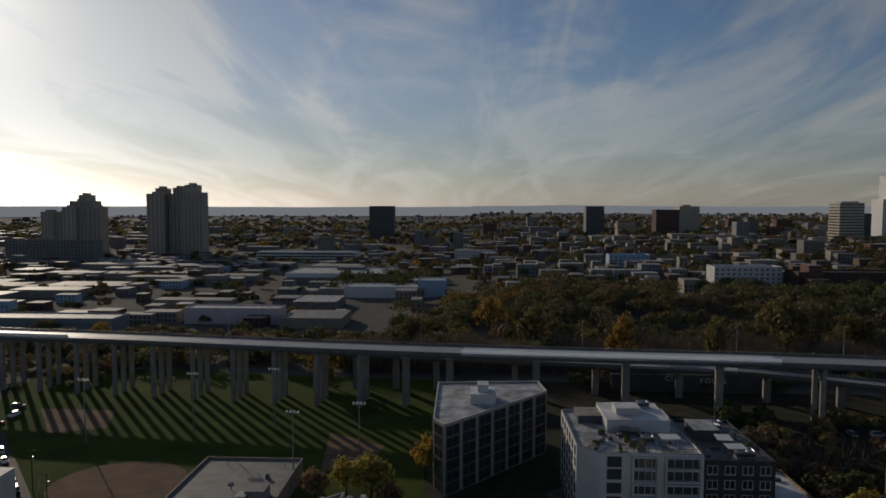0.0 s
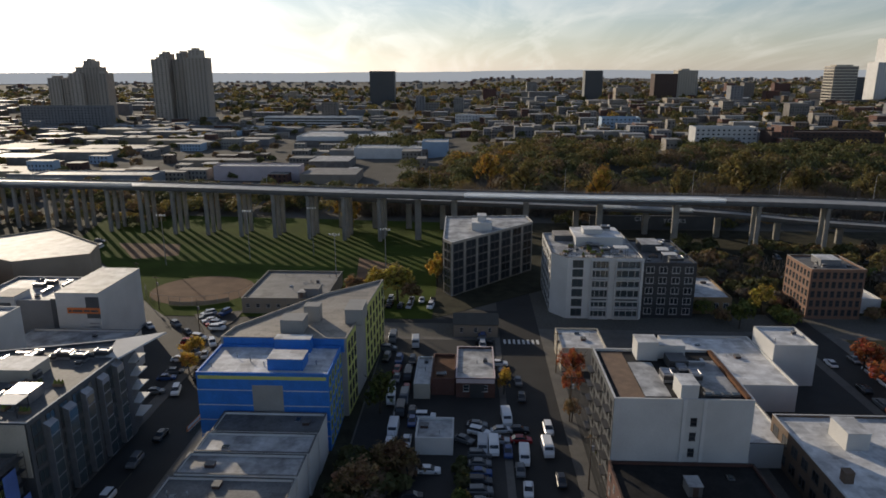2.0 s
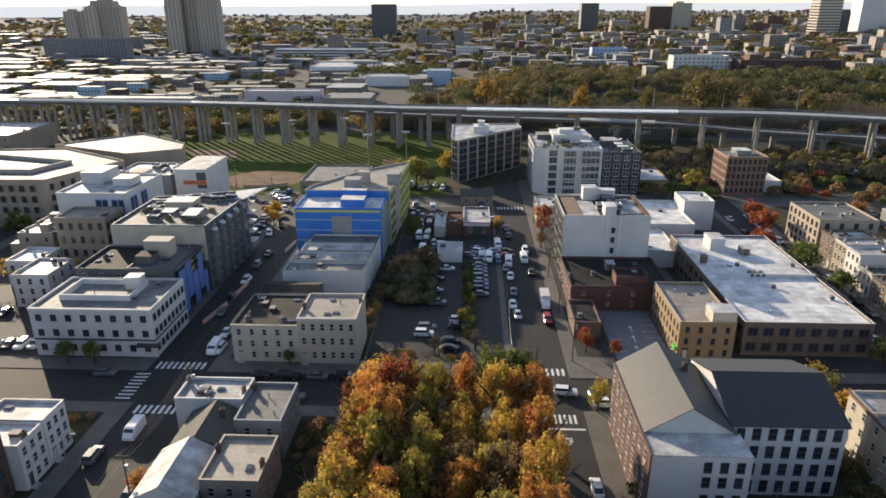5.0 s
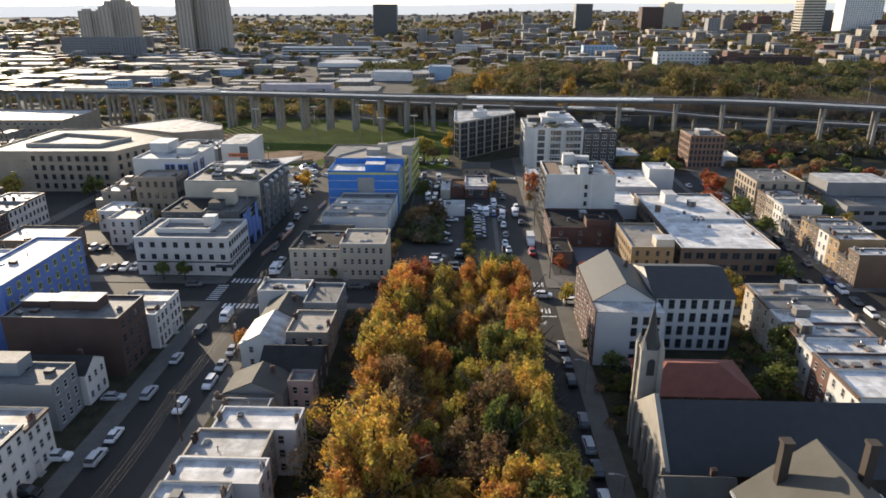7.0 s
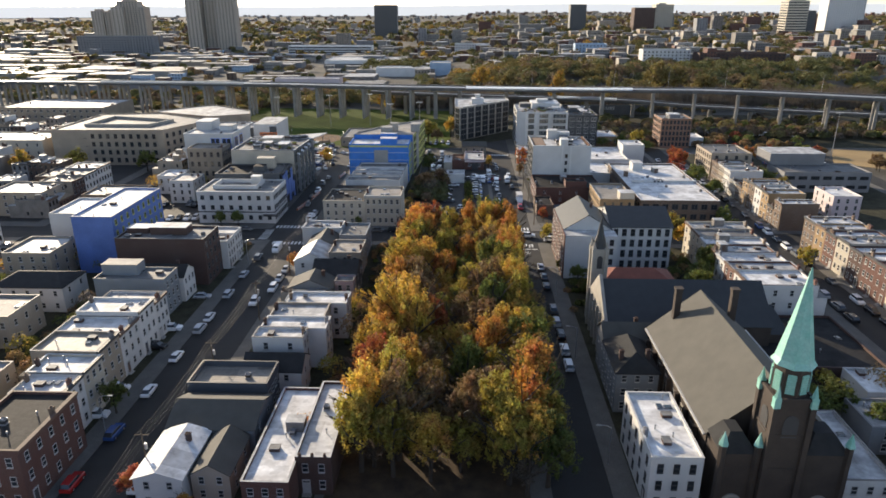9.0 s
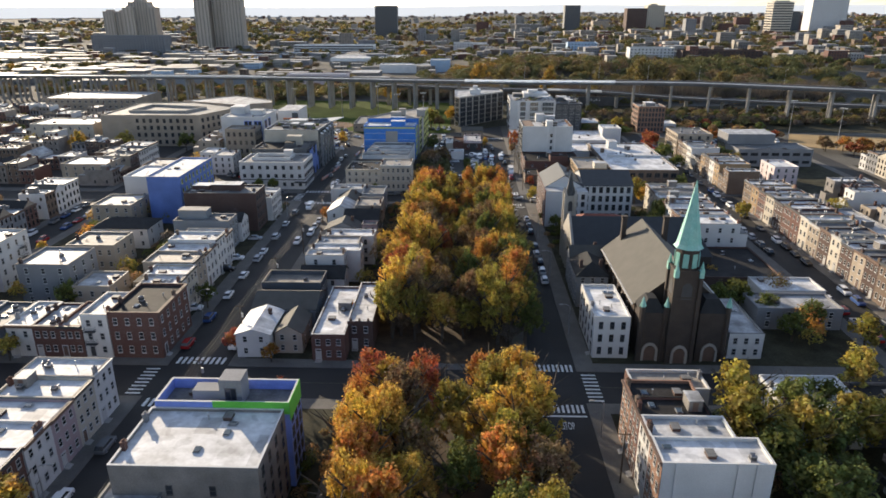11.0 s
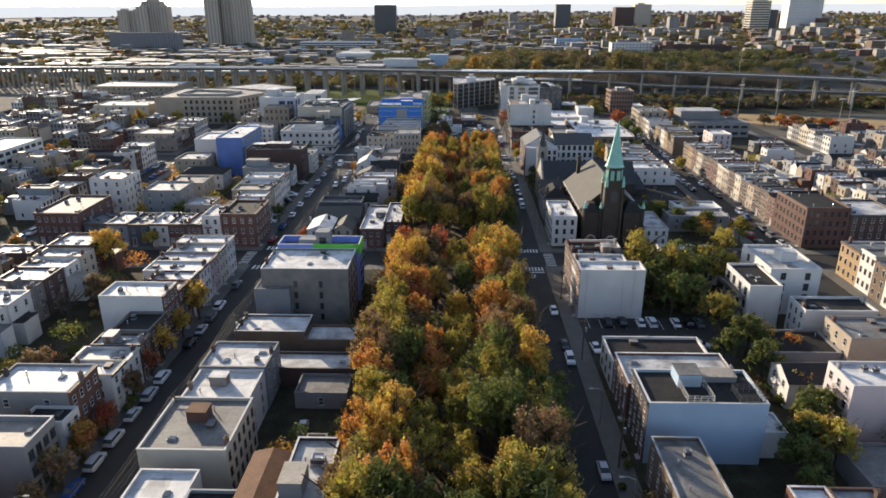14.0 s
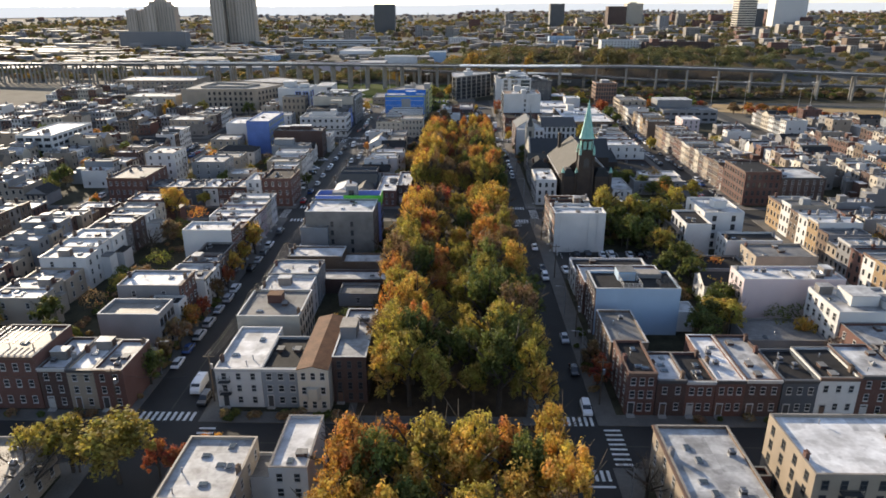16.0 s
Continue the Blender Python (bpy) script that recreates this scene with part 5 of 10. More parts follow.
# dark retaining wall under the ramp, with two painted words
wall_ = empty("retaining_wall", 90, 264.5, 0, 0, "dark concrete wall under the ramp with white painted words", "wall", "", "structure")
part("wall", box(-34, 34, 0, 0.6, -0.2, 6.2), "charcoal", wall_), part("coping", box(-34.2, 34.2, -0.1, 0.7, 6.2, 6.45), "fascia", wall_)
for word, x, z in (("CITY", -13.0, 3.9), ("YOURS", 0.4, 3.1)):
    cu = bpy.data.curves.new("word", "FONT")
    cu.body, cu.size, cu.extrude, cu.space_character = word, 2.9, 0.02, 1.25
    tmp = bpy.data.objects.new("word", cu)
    bpy.context.scene.collection.objects.link(tmp)
    me = bpy.data.meshes.new_from_object(tmp.evaluated_get(bpy.context.evaluated_depsgraph_get()))
    bpy.data.objects.remove(tmp)
    me.materials.clear()
    me.materials.append(MATS["road_paint"])
    w_ = part("painted_word", me, None, wall_, "white painted word")
    w_.matrix_basis = pose(x, -0.03, z, 90, 0, 0)

# road markings: crossings, stop lines, lane lines
def crossing(x0, x1, y0, y1, n, along="x"):
    th = empty("crosswalk", (x0 + x1) / 2, (y0 + y1) / 2, 0.012, 0, "white painted bars of a pedestrian crossing", "crosswalk", "", "structure")
    X, Y = (x1 - x0) / 2, (y1 - y0) / 2
    for k in range(n):
        if along == "x":
            u = -X + 2 * X * (k + 0.25) / n
            part("bar", box(u, u + X / n, -Y, Y, -0.01, 0.004), "road_paint", th)
        else:
            u = -Y + 2 * Y * (k + 0.25) / n
            part("bar", box(-X, X, u, u + Y / n * 0.7, -0.01, 0.004), "road_paint", th)


crossing(11.5, 20, -137, -134.2, 9), crossing(11.5, 20, -152.2, -149.5, 9), crossing(21.2, 24.2, -148.5, -137.5, 8, "y")
crossing(11.5, 20, -275, -272.2, 8), crossing(11.5, 20, -290.2, -287.5, 8), crossing(21.2, 24.2, -286.5, -275.5, 8, "y")
crossing(11.5, 19, -13, -10.2, 8), crossing(9, 19, 4.0, 6.8, 9)
crossing(-66, -55, -12.5, -9.8, 9), crossing(-69, -58, 4.0, 6.8, 9), crossing(-71.5, -68.5, -8, 2.5, 8, "y")
crossing(-66, -55, -136, -133.2, 9), crossing(-66, -55, -152.4, -149.6, 9), crossing(-71, -68, -148.4, -137.6, 8, "y"), crossing(-53, -50, -286, -276, 7, "y")
crossing(-66, -55, -274.5, -271.7, 9), crossing(8.6, 19, 124, 127, 8)
marks = empty("lane_lines", 0, 0, 0.01, 0, "worn white and yellow lines on the asphalt", "road marking", "", "structure")
for x0, x1, y0, y1 in ((11.6, 20, -153.6, -153.1), (11.6, 20, -15.0, -14.5), (12, 20, -291.8, -291.3), (-60.7, -60.5, -133, -14), (-60.7, -60.5, -271, -153), (-63.7, -63.5, 8, 60),
                       (-300, -70, -3.1, -2.9), (-50, 8, -143.1, -142.9), (24, 88, -143.1, -142.9), (24, 88, -281.1, -280.9), (-50, 8, -281.1, -280.9)):
    part("line", box(x0, x1, y0, y1, -0.01, 0.004), "road_yellow" if max(x1 - x0, y1 - y0) > 20 else "road_paint", marks)
stop = bpy.data.curves.new("stop_marking", "FONT")
stop.body, stop.size, stop.align_x, stop.extrude = "STOP", 3.2, "CENTER", 0.004
stop.materials.append(MATS["road_paint"])
for sx, sy in ((16.0, -157.5), (16.0, -19.5), (16.4, -296.5)):
    so = tagged(new("stop_marking", stop), "white painted word on the asphalt before the crossing", "road marking", "", "structure")
    so.matrix_basis = Matrix.LocRotScale((sx, sy, 0.012), Euler((0, 0, 0)), (0.3, 1.0, 1))
# ---- buildings north of the first cross street ----
WALL_WORDS = {"white_paint": "white painted", "white_stucco": "white stucco", "cream": "cream stucco", "tan_stucco": "tan stucco", "grey_stucco": "grey stucco", "dirty_stucco": "stained grey stucco",
              "red_brick": "red brick", "dark_brick": "dark brick", "orange_brick": "orange brick", "yellow_brick": "yellow brick", "brown_brick": "brown brick", "white_siding": "white clapboard",
              "grey_siding": "grey clapboard", "tan_siding": "tan clapboard", "pink_siding": "dusty pink clapboard", "dark_siding": "dark clapboard", "pale_blue": "pale blue", "pale_pink": "pale pink stucco",
              "yellow_paint": "yellow painted", "charcoal": "charcoal", "dark_clad": "black clad", "brownstone": "brownstone"}
ROOF_WORDS = {"roof_white": "white membrane roof", "roof_silver": "weathered silver roof", "roof_grey": "grey flat roof", "roof_black": "black tar roof", "roof_tan": "tan gravel roof", "roof_rust": "rust-brown roof"}


def lab(wall, roof, floors):
    return WALL_WORDS[wall] + " row house of " + ("one two three four five".split()[floors - 1]) + " storeys with " + ROOF_WORDS[roof]


def rear_wing(t, axis, front, f0, f1, u, wd, h, wall, r):
    """A lower wing behind a row house, with its own flat roof and a back porch rail."""
    d, hh, f = r.uniform(2.2, 3.8), h * r.uniform(0.4, 0.72), r.uniform(0.45, 0.7)
    u0 = u + (0 if r.random() < 0.5 else wd * (1 - f))
    q = (u0, u0 + wd * f - 0.1)
    x0, x1, y0, y1 = (f0 - d, f0, *q) if axis == "y" and front == "e" else (f1, f1 + d, *q) if axis == "y" else (*q, f1, f1 + d)
    o = t.matrix_basis.translation
    b = box(x0 - o.x, x1 - o.x, y0 - o.y, y1 - o.y, -0.3, hh)
    bx(b, x0 - o.x - 0.08, x1 - o.x + 0.08, y0 - o.y - 0.08, y1 - o.y + 0.08, hh, hh + 0.14, 1)
    part("rear_wing", mesh_of(b, "rear_wing", wall, r.choice(("roof_silver", "roof_grey", "roof_black", "roof_tan"))), None, t)


def row(axis, fixed0, fixed1, start, items, front, group="", base=0.12, bulk=False):
    """Row houses side by side. axis: the way the row runs; items: width, height, wall, roof, floors, windows of the front, windows south."""
    u = start
    for wd, h, wall, roof, fl, nf, ns in items:
        if bulk:
            q = (fixed0, fixed1, u, u + wd - 0.03) if axis == "y" else (u, u + wd - 0.03, fixed0, fixed1)
            if int(abs(u * 7 + fixed0)) % 13:
                BULK.append((*q, h, wall, roof, front, fl, nf, ns))
            u += wd
            continue
        a = dict(floors=fl, win=(0.95, 1.55), front=front, cornice=("trim_brown", "trim_dark", "trim_white")[int(abs(u) * 3) % 3], group=group, base=base,
                 chim=1 + int(abs(u)) % 2, bits=4)
        a[front] = nf
        if ns and front != "s":
            a["s"] = ns
        if front == "w" and fixed0 < 0:
            a["e"] = 2
        rr = random.Random(int(abs(u * 13 + fixed0 * 7)))
        j, f0, f1 = rr.uniform(0, 1.8), fixed0, fixed1
        if axis == "y":
            f0, f1 = (f0 + j, f1) if front == "e" else (f0, f1 - j)
            t = house(f0, f1, u, u + wd - 0.03, h, wall, roof, lab(wall, roof, fl), **a)
        else:
            f1 -= j
            t = house(u, u + wd - 0.03, f0, f1, h, wall, roof, lab(wall, roof, fl), **a)
        if rr.random() < 0.6:
            rear_wing(t, axis, front, f0, f1, u, wd, h, wall, rr)
        u += wd


# unfinished blue-wrapped block, and the grey wedge behind it
t = house(-53.3, -27.6, 68.6, 82.2, 16.6, "blue_wrap", "roof_white", "unfinished building wrapped in bright blue sheeting with a white roof", 5, s=0, e=5, win=(1.4, 1.9), style="pair", frame_m="yellow_board", chim=0, bits=0, door=False,
          category="building", name="construction_block", coping="blue_wrap")
o = t.matrix_basis.translation
part("stair_panel", box(-42.5 - o.x, -36.5 - o.x, -6.85, -6.8, 0.3, 14.0), "block_grey", t, "bare grey block panel")
part("stair_panel", box(-53.0 - o.x, -28 - o.x, -6.86, -6.8, 15.2, 15.9), "yellow_board", t, "yellow sheathing band")
for z in (3.2, 6.4, 9.6, 12.8):
    part("floor_band", box(-12.85, 12.85, -6.84, -6.8, z, z + 0.16), "white_paint", t)
rooftop(t, -40, -33, 71, 75.5, 16.0, 18.6, "blue_wrap", "roof_white", "roof_room", "blue-wrapped stair head")
rooftop(t, -41, -33.5, 79.5, 82, 16.0, 19.2, "blue_wrap", "roof_white", "roof_room", "blue-wrapped stair head")
for k in range(7):
    put(small_mesh("vent_pipe"), "vent_pipe", t, -11 + 3.4 * k, -3.5 + (k * 5 % 7), 16.05)
t = house(-53.4, -24, 82.5, 124, 18.2, "block_grey", "roof_tan", "unfinished grey wedge-shaped building with yellow-green sheathing", 5, name="construction_block", category="building", chim=0, bits=0, coping="roof_tan",
          pts=[(-53.4, 82.5), (-26.6, 82.5), (-24.0, 124.0), (-37.5, 111.5), (-52.5, 88.5)])
o = t.matrix_basis.translation
for k, (ya, yb) in enumerate(((83, 91), (101, 123))):
    b = bmesh.new()
    xa, xb = -26.6 + 2.6 * (ya - 82.5) / 41.5, -26.6 + 2.6 * (yb - 82.5) / 41.5
    prism(b, [(xa - o.x - 0.05, ya - o.y), (xa - o.x + 0.12, ya - o.y), (xb - o.x + 0.12, yb - o.y), (xb - o.x - 0.05, yb - o.y)], 0.2, 17.8)
    part("sheathing", b, "yellow_board", t, "yellow-green sheathing boards")
    n = 3 if k == 0 else 6
    for j in range(n):
        for z in (1.2, 4.6, 8.0, 11.4, 14.6):
            y = ya + (yb - ya) * (j + 0.5) / n
            x = -26.6 + 2.6 * (y - 82.5) / 41.5
            put(window_mesh("pair", "trim_dark"), "window", t, x - o.x + 0.14, y - o.y, z, 1.5, 1, 2.2, 86.4)
rooftop(t, -28.5, -24.6, 92, 99, 17.5, 21.2, "block_grey", "block_grey", "lift_shaft", "bare concrete block shaft")
rooftop(t, -41.5, -36.5, 86, 90.5, 17.5, 20.8, "block_grey", "block_grey", "lift_shaft", "bare concrete block shaft")
rooftop(t, -38, -34.5, 93, 96, 17.5, 21.5, "block_grey", "block_grey", "lift_shaft", "bare concrete block shaft")
part("sheathing", box(-52.8 - o.x, -27 - o.x, 82.44 - o.y, 82.5 - o.y, 15.0, 18.0), "blue_wrap", t, "blue sheeting")

# low white sheds before it
house(-50.3, -29, 40.8, 47.5, 8.0, "white_paint", "roof_grey", "low white shed with a grey roof and vents", 2, chim=0, bits=4, name="shed", category="building", door=False, coping="roof_grey")
house(-49.3, -28.6, 47.6, 54, 8.4, "white_paint", "roof_silver", "low white shed with a pale worn roof", 2, chim=0, bits=1, name="shed", category="building", door=False, coping="roof_grey")
house(-48.6, -28.2, 54.1, 60.5, 8.6, "white_paint", "roof_silver", "low white shed with a pale worn roof", 2, chim=0, bits=1, name="shed", category="building", door=False, coping="roof_grey")
house(-48, -28, 60.6, 67.8, 8.8, "white_paint", "roof_grey", "low white shed with a grey roof", 2, chim=0, bits=2, name="shed", category="building", door=False, coping="roof_grey")
gable(-51.6, -38.6, 26.2, 36, 6.6, 1.4, "charcoal", "dark_shingle", "low black shed with a dark pitched roof", "x", chim=0, e=2, floors=1, name="shed")
t = house(-52.5, -38.1, 7.6, 24, 9.0, "cream", "roof_black", "cream three-storey corner house with a cluttered black roof", 3, s=5, win=(0.95, 1.5), front="s", cornice="cream", chim=2, bits=11, coping="roof_black", frame_m="trim_white")
house(-38, -25.3, 7.2, 20, 10.9, "cream", "roof_tan", "cream three-storey house with a tan roof", 3, s=6, e=0, win=(0.95, 1.7), front="s", cornice="trim_white", chim=2, bits=4, coping="cream", frame_m="trim_white")
house(-51, -41, 24.1, 25.9, 6.5, "grey_stucco", "roof_grey", "narrow grey back building", 2, chim=1, bits=0, name="back_building", door=False)

# white corner block and its neighbours along the left street
t = house(-97, -70, 8.6, 26, 11.6, "white_stucco", "roof_grey", "white three-storey corner block with paired windows and a grey roof", 3, s=8, e=8, win=(1.35, 1.5), style="pair", frame_m="trim_dark", front="s", cornice="white_stucco", chim=0, bits=5,
          category="building", name="corner_block", coping="white_stucco", door=False)
o = t.matrix_basis.translation
part("band", box(-13.56, 13.56, -8.78, -8.7, 3.9, 4.3), "trim_dark", t), part("band", box(13.5, 13.58, -8.7, 8.7, 3.9, 4.3), "trim_dark", t)
part("awning", box(9.5, 14.6, -9.9, -8.72, 2.9, 3.4), "trim_dark", t)
b = ring(bmesh.new(), rect(-9.5, 6.5, -3.5, 6), rect(-9.1, 6.1, -3.1, 5.6), 10.9, 12.4)
part("roof_screen", b, "white_stucco", t)
rooftop(t, -81, -77.5, 20, 23, 11.0, 14.2, "white_stucco", "roof_white")
t = house(-84, -72.6, 27, 44, 13.6, "charcoal", "roof_grey", "unfinished dark block with blue sheeting and a steel scaffold", 4, e=5, win=(1.5, 1.8), style="pair", frame_m="trim_dark", chim=0, bits=5, door=False, category="building", name="construction_block", coping="charcoal")
for ya, yb, za, zb in ((-8.3, -4.6, 1.2, 12.6), (-4.2, -1.2, 4.0, 13.2), (-0.8, 2.6, 0.6, 9.4), (3.0, 6.0, 3.2, 12.8), (6.2, 8.3, 0.8, 7.0)):
    part("sheeting", box(6.9, 6.98, ya, yb, za, zb), "hazed_blue_wrap", t, "blue protective sheeting tied to the scaffold")
part("sheathing", box(5.72, 5.8, -2.0, 5.0, 8.6, 11.6), "yellow_board", t, "yellow sheathing boards")
b = bmesh.new()
for k in range(8):
    y_ = -8.4 + 2.4 * k
    for x_ in (5.95, 6.85):
        rod(b, (x_, y_, -0.1), (x_, y_, 14.2), 0.05, 4)
for z_ in (2.2, 4.4, 6.6, 8.8, 11.0, 13.2):
    bx(b, 5.95, 6.85, -8.4, 8.4, z_, z_ + 0.06)
    rod(b, (6.85, -8.4, z_ + 1.0), (6.85, 8.4, z_ + 1.0), 0.04, 4)
tagged(part("scaffold", b, "dark_metal", t, "steel scaffold with plank decks"), kind="stuff")
rooftop(t, -83.5, -77, 36, 40, 13, 17.4, "cream", "cream")
rooftop(t, -83, -79, 30, 34, 13, 15.6, "charcoal", "roof_black")
house(-97, -84.2, 27.5, 44, 13.2, "charcoal", "roof_black", "dark four-storey block with a terrace", 4, s=3, win=(1.2, 1.6), chim=0, bits=3, category="building", name="apartment_block", door=False)
t = house(-96, -70, 45, 79, 18.6, "charcoal", "roof_grey", "dark glazed apartment block with pale panels and balconies", 6, e=9, s=0, win=(2.2, 2.1), style="pair", frame_m="trim_dark", glass="glass_tint", chim=0, bits=8, category="building", name="apartment_block",
          door=False, coping="white_stucco", pts=[(-96, 45), (-71, 45), (-69.5, 74), (-71, 80), (-96, 72)])
o = t.matrix_basis.translation
part("facade", box(-96.05 - o.x, -71 - o.x, -17.7 + 0.15, -17.4, 9, 18.4), "cream", t, "cream stucco end wall")
for k in range(8):
    for z in (1.0, 4.2, 7.4, 10.6, 13.8, 16.0):
        y = 47 + 3.5 * k
        x = -71 + 1.5 * (y - 45) / 29
        put(window_mesh("pair", "trim_dark", "glass_tint"), "window", t, x - o.x + 0.06, y - o.y, z - 0.6, 2.3, 1, 2.3, 87)
for k in range(5):
    z = 3.5 + 3 * k
    part("balcony", box(-72.5 - o.x, -68.2 - o.x, 74.5 - o.y, 79 - o.y, z, z + 0.22), "white_paint", t)
for k in range(5):
    y0_ = 48.5 + 5.0 * k
    xe = -71 + 1.5 * (y0_ + 1 - 45) / 29
    b = bmesh.new()
    bx(b, xe - 0.1 - o.x, xe + 1.1 - o.x, y0_ - o.y, y0_ + 2.4 - o.y, 1.0, 16.6 + 0.35 * k, 0)
    for j in range(6):
        bx(b, xe + 1.1 - o.x, xe + 1.14 - o.x, y0_ + 0.15 - o.y, y0_ + 2.25 - o.y, 1.3 + 2.6 * j, 3.6 + 2.6 * j, 1)
    for v in b.verts:
        if v.co.z > 16.5 and v.co.x > xe + 0.5 - o.x:
            v.co.z -= 0.7
    part("glazed_bay", mesh_of(b, "glazed_bay", "metal_grey", "glass_tint"), None, t, "steel-framed glazed bay with a sloping cap")
part("prow_roof", prism(bmesh.new(), [(-72 - o.x, 71 - o.y), (-69 - o.x, 70 - o.y), (-65.5 - o.x, 83.5 - o.y), (-74 - o.x, 79 - o.y)], 18.3, 18.65), "white_stucco", t, "pale pointed roof slab over the balconies")
terrace(t, -94, -73, 47, 72, 18.05, 7, ("air_handler", "planter", "condenser", "roof_table", "planter", "skylight", "air_handler", "condenser", "duct", "planter"), 34)
put(small_mesh("canopy"), "canopy", t, -76 - o.x, 49 - o.y, 18.05), put(small_mesh("canopy"), "canopy", t, -83 - o.x, 52 - o.y, 18.05, rz=90)
rooftop(t, -88, -80, 60, 66, 18, 20.6, "cream", "roof_white")
rooftop(t, -79, -75, 52, 56, 18, 20.2, "metal_grey", "metal_grey", "plant_room")
for k in range(6):
    put(small_mesh("air_handler" if k % 2 else "condenser"), "air_handler" if k % 2 else "condenser", t, -82 + 1.8 * k - o.x, 70 - o.y + (k % 3), 18.05)
t = house(-124, -103, 67.5, 92, 20.8, "white_stucco", "roof_silver", "white narrow block with tall blue-framed windows", 6, s=0, e=0, chim=0, bits=3, category="building", name="apartment_block", door=False, coping="white_stucco")
facade(t, "s", 0.6, 10.2, -12.27, (4.5, 9.5, 14.5), 2, 4.0, 4.4, window_mesh("pair", "blue_board"))
facade(t, "e", -11, 2, 10.52, (4.5, 9.5, 14.5), 2, 4.3, 4.4, window_mesh("pair", "blue_board"))
rooftop(t, -123, -116, 80, 90, 20, 24, "white_stucco", "roof_white")
rooftop(t, -112, -106, 78, 84, 20, 22.6, "white_stucco", "roof_silver")
house(-118.5, -104, 56, 67, 16.8, "tan_stucco", "roof_tan", "tan four-storey block with dark windows", 4, s=5, e=5, win=(1.2, 1.9), style="sash", frame_m="trim_dark", chim=1, bits=3, category="building", name="apartment_block", door=False, coping="tan_stucco")
house(-128, -118.8, 46, 57, 7.6, "white_siding", "roof_white", "small white clapboard house", 2, s=3, e=3, chim=1, bits=1)
house(-117.5, -108, 33, 45, 9.0, "white_siding", "roof_silver", "small white house beside the parking yard", 3, s=3, e=3, chim=1, bits=1)
t = house(-131, -96.5, 112, 132, 15.2, "grey_stucco", "roof_silver", "long grey storage block with a pale end wall", 4, s=0, e=0, chim=0, bits=6, category="building", name="storage_block", door=False, coping="white_stucco")
rooftop(t, -107.5, -96.2, 111.4, 134, 0.0, 17.6, "white_stucco", "roof_silver", "end_block")
rooftop(t, -124, -118.5, 111.3, 118, 9.0, 16.4, "white_stucco", "roof_grey", "front_block")
o = t.matrix_basis.translation
part("dark_panel", box(-124.2 - o.x, -119.5 - o.x, 111.2 - o.y, 111.28 - o.y, 9.4, 14.6), "charcoal", t), part("joint", box(-109.2 - o.x, -107.9 - o.x, 111.85 - o.y, 111.96 - o.y, 0.2, 15.6), "charcoal", t)
for za, zb, m_, lb in ((13.0, 16.4, "charcoal", "dark sign panel"), (6.6, 10.2, "white_paint", "white sign panel"), (1.6, 6.2, "charcoal", "dark sign panel"), (10.6, 12.2, "charcoal", "dark sign panel")):
    part("sign_panel", box(-99.6 - o.x, -96.1 - o.x, 111.28 - o.y, 111.38 - o.y, za, zb), m_, t, lb)
sg = part("sign", box(-104.5 - o.x, -95.9 - o.x, 111.0 - o.y, 111.2 - o.y, 12.0, 13.5), "orange_plastic", t, "orange sign with plain bars for writing")
for k, (xa, ln) in enumerate(((-104.1, 0.7), (-103.1, 2.6), (-100.2, 1.6), (-98.3, 1.9))):
    part("bar", box(xa - o.x, xa + ln - o.x, 110.94 - o.y, 110.99 - o.y, 12.45, 13.0), "charcoal", sg)
for k in range(3):
    part("bar", box(-99.2 - o.x, -97.0 + 0.3 * k - o.x, 111.22 - o.y, 111.27 - o.y, 7.2 + 0.9 * k, 7.6 + 0.9 * k), "metal_grey", t)
terrace(t, -130, -110, 114, 130, 14.65, 5, ("air_handler", "duct", "vent_pipe", "condenser"), 9)
t = house(-112, -84, 81, 108, 9.0, "white_stucco", "roof_silver", "low white block with a broad pale roof", 2, s=0, e=4, chim=0, bits=6, category="building", name="commercial_block", door=False)
t = house(-181, -121, 142, 188, 16.2, "tan_stucco", "roof_silver", "long pale apartment block with a bright roof", 5, chim=0, bits=6, category="building", name="apartment_block", pts=[(-181, 161), (-141, 143.5), (-122, 153.5), (-126, 166), (-155, 188)])
t = house(-200, -134, 96, 150, 17.0, "tan_stucco", "roof_grey", "large tan courtyard building with rows of windows", 4, chim=0, bits=0, category="building", name="school", pts=[(-200, 96), (-146.5, 97.5), (-134, 128), (-170, 150), (-200, 146)])
o = t.matrix_basis.translation
facade(t, "s", -200 - o.x + 3, -147 - o.x - 2, 96.6 - o.y - 0.06, (1.5, 5.3, 9.1, 12.9), 13, 1.6, 2.1, window_mesh("pair", "trim_dark"))
for k in range(8):
    for z in (1.5, 5.3, 9.1, 12.9):
        f = (k + 0.5) / 8
        put(window_mesh("pair", "trim_dark"), "window", t, -146.5 + 12.5 * f - o.x + 0.05, 97.5 + 30.5 * f - o.y, z, 1.6, 1, 2.1, 67.7)
part("court_wall", ring(bmesh.new(), [(-190 - o.x, 108 - o.y), (-158 - o.x, 108 - o.y), (-152 - o.x, 124 - o.y), (-188 - o.x, 134 - o.y)], [(-189 - o.x, 109 - o.y), (-158.6 - o.x, 109 - o.y), (-153.2 - o.x, 123.4 - o.y), (-187 - o.x, 132.6 - o.y)], 16.3, 17.8), "limestone", t)
house(-300, -232, 205, 245, 11.5, "tan_stucco", "roof_silver", "long low factory with a pale roof", 3, s=16, e=0, win=(1.8, 1.6), style="pair", chim=0, bits=6, category="building", name="factory", door=False)

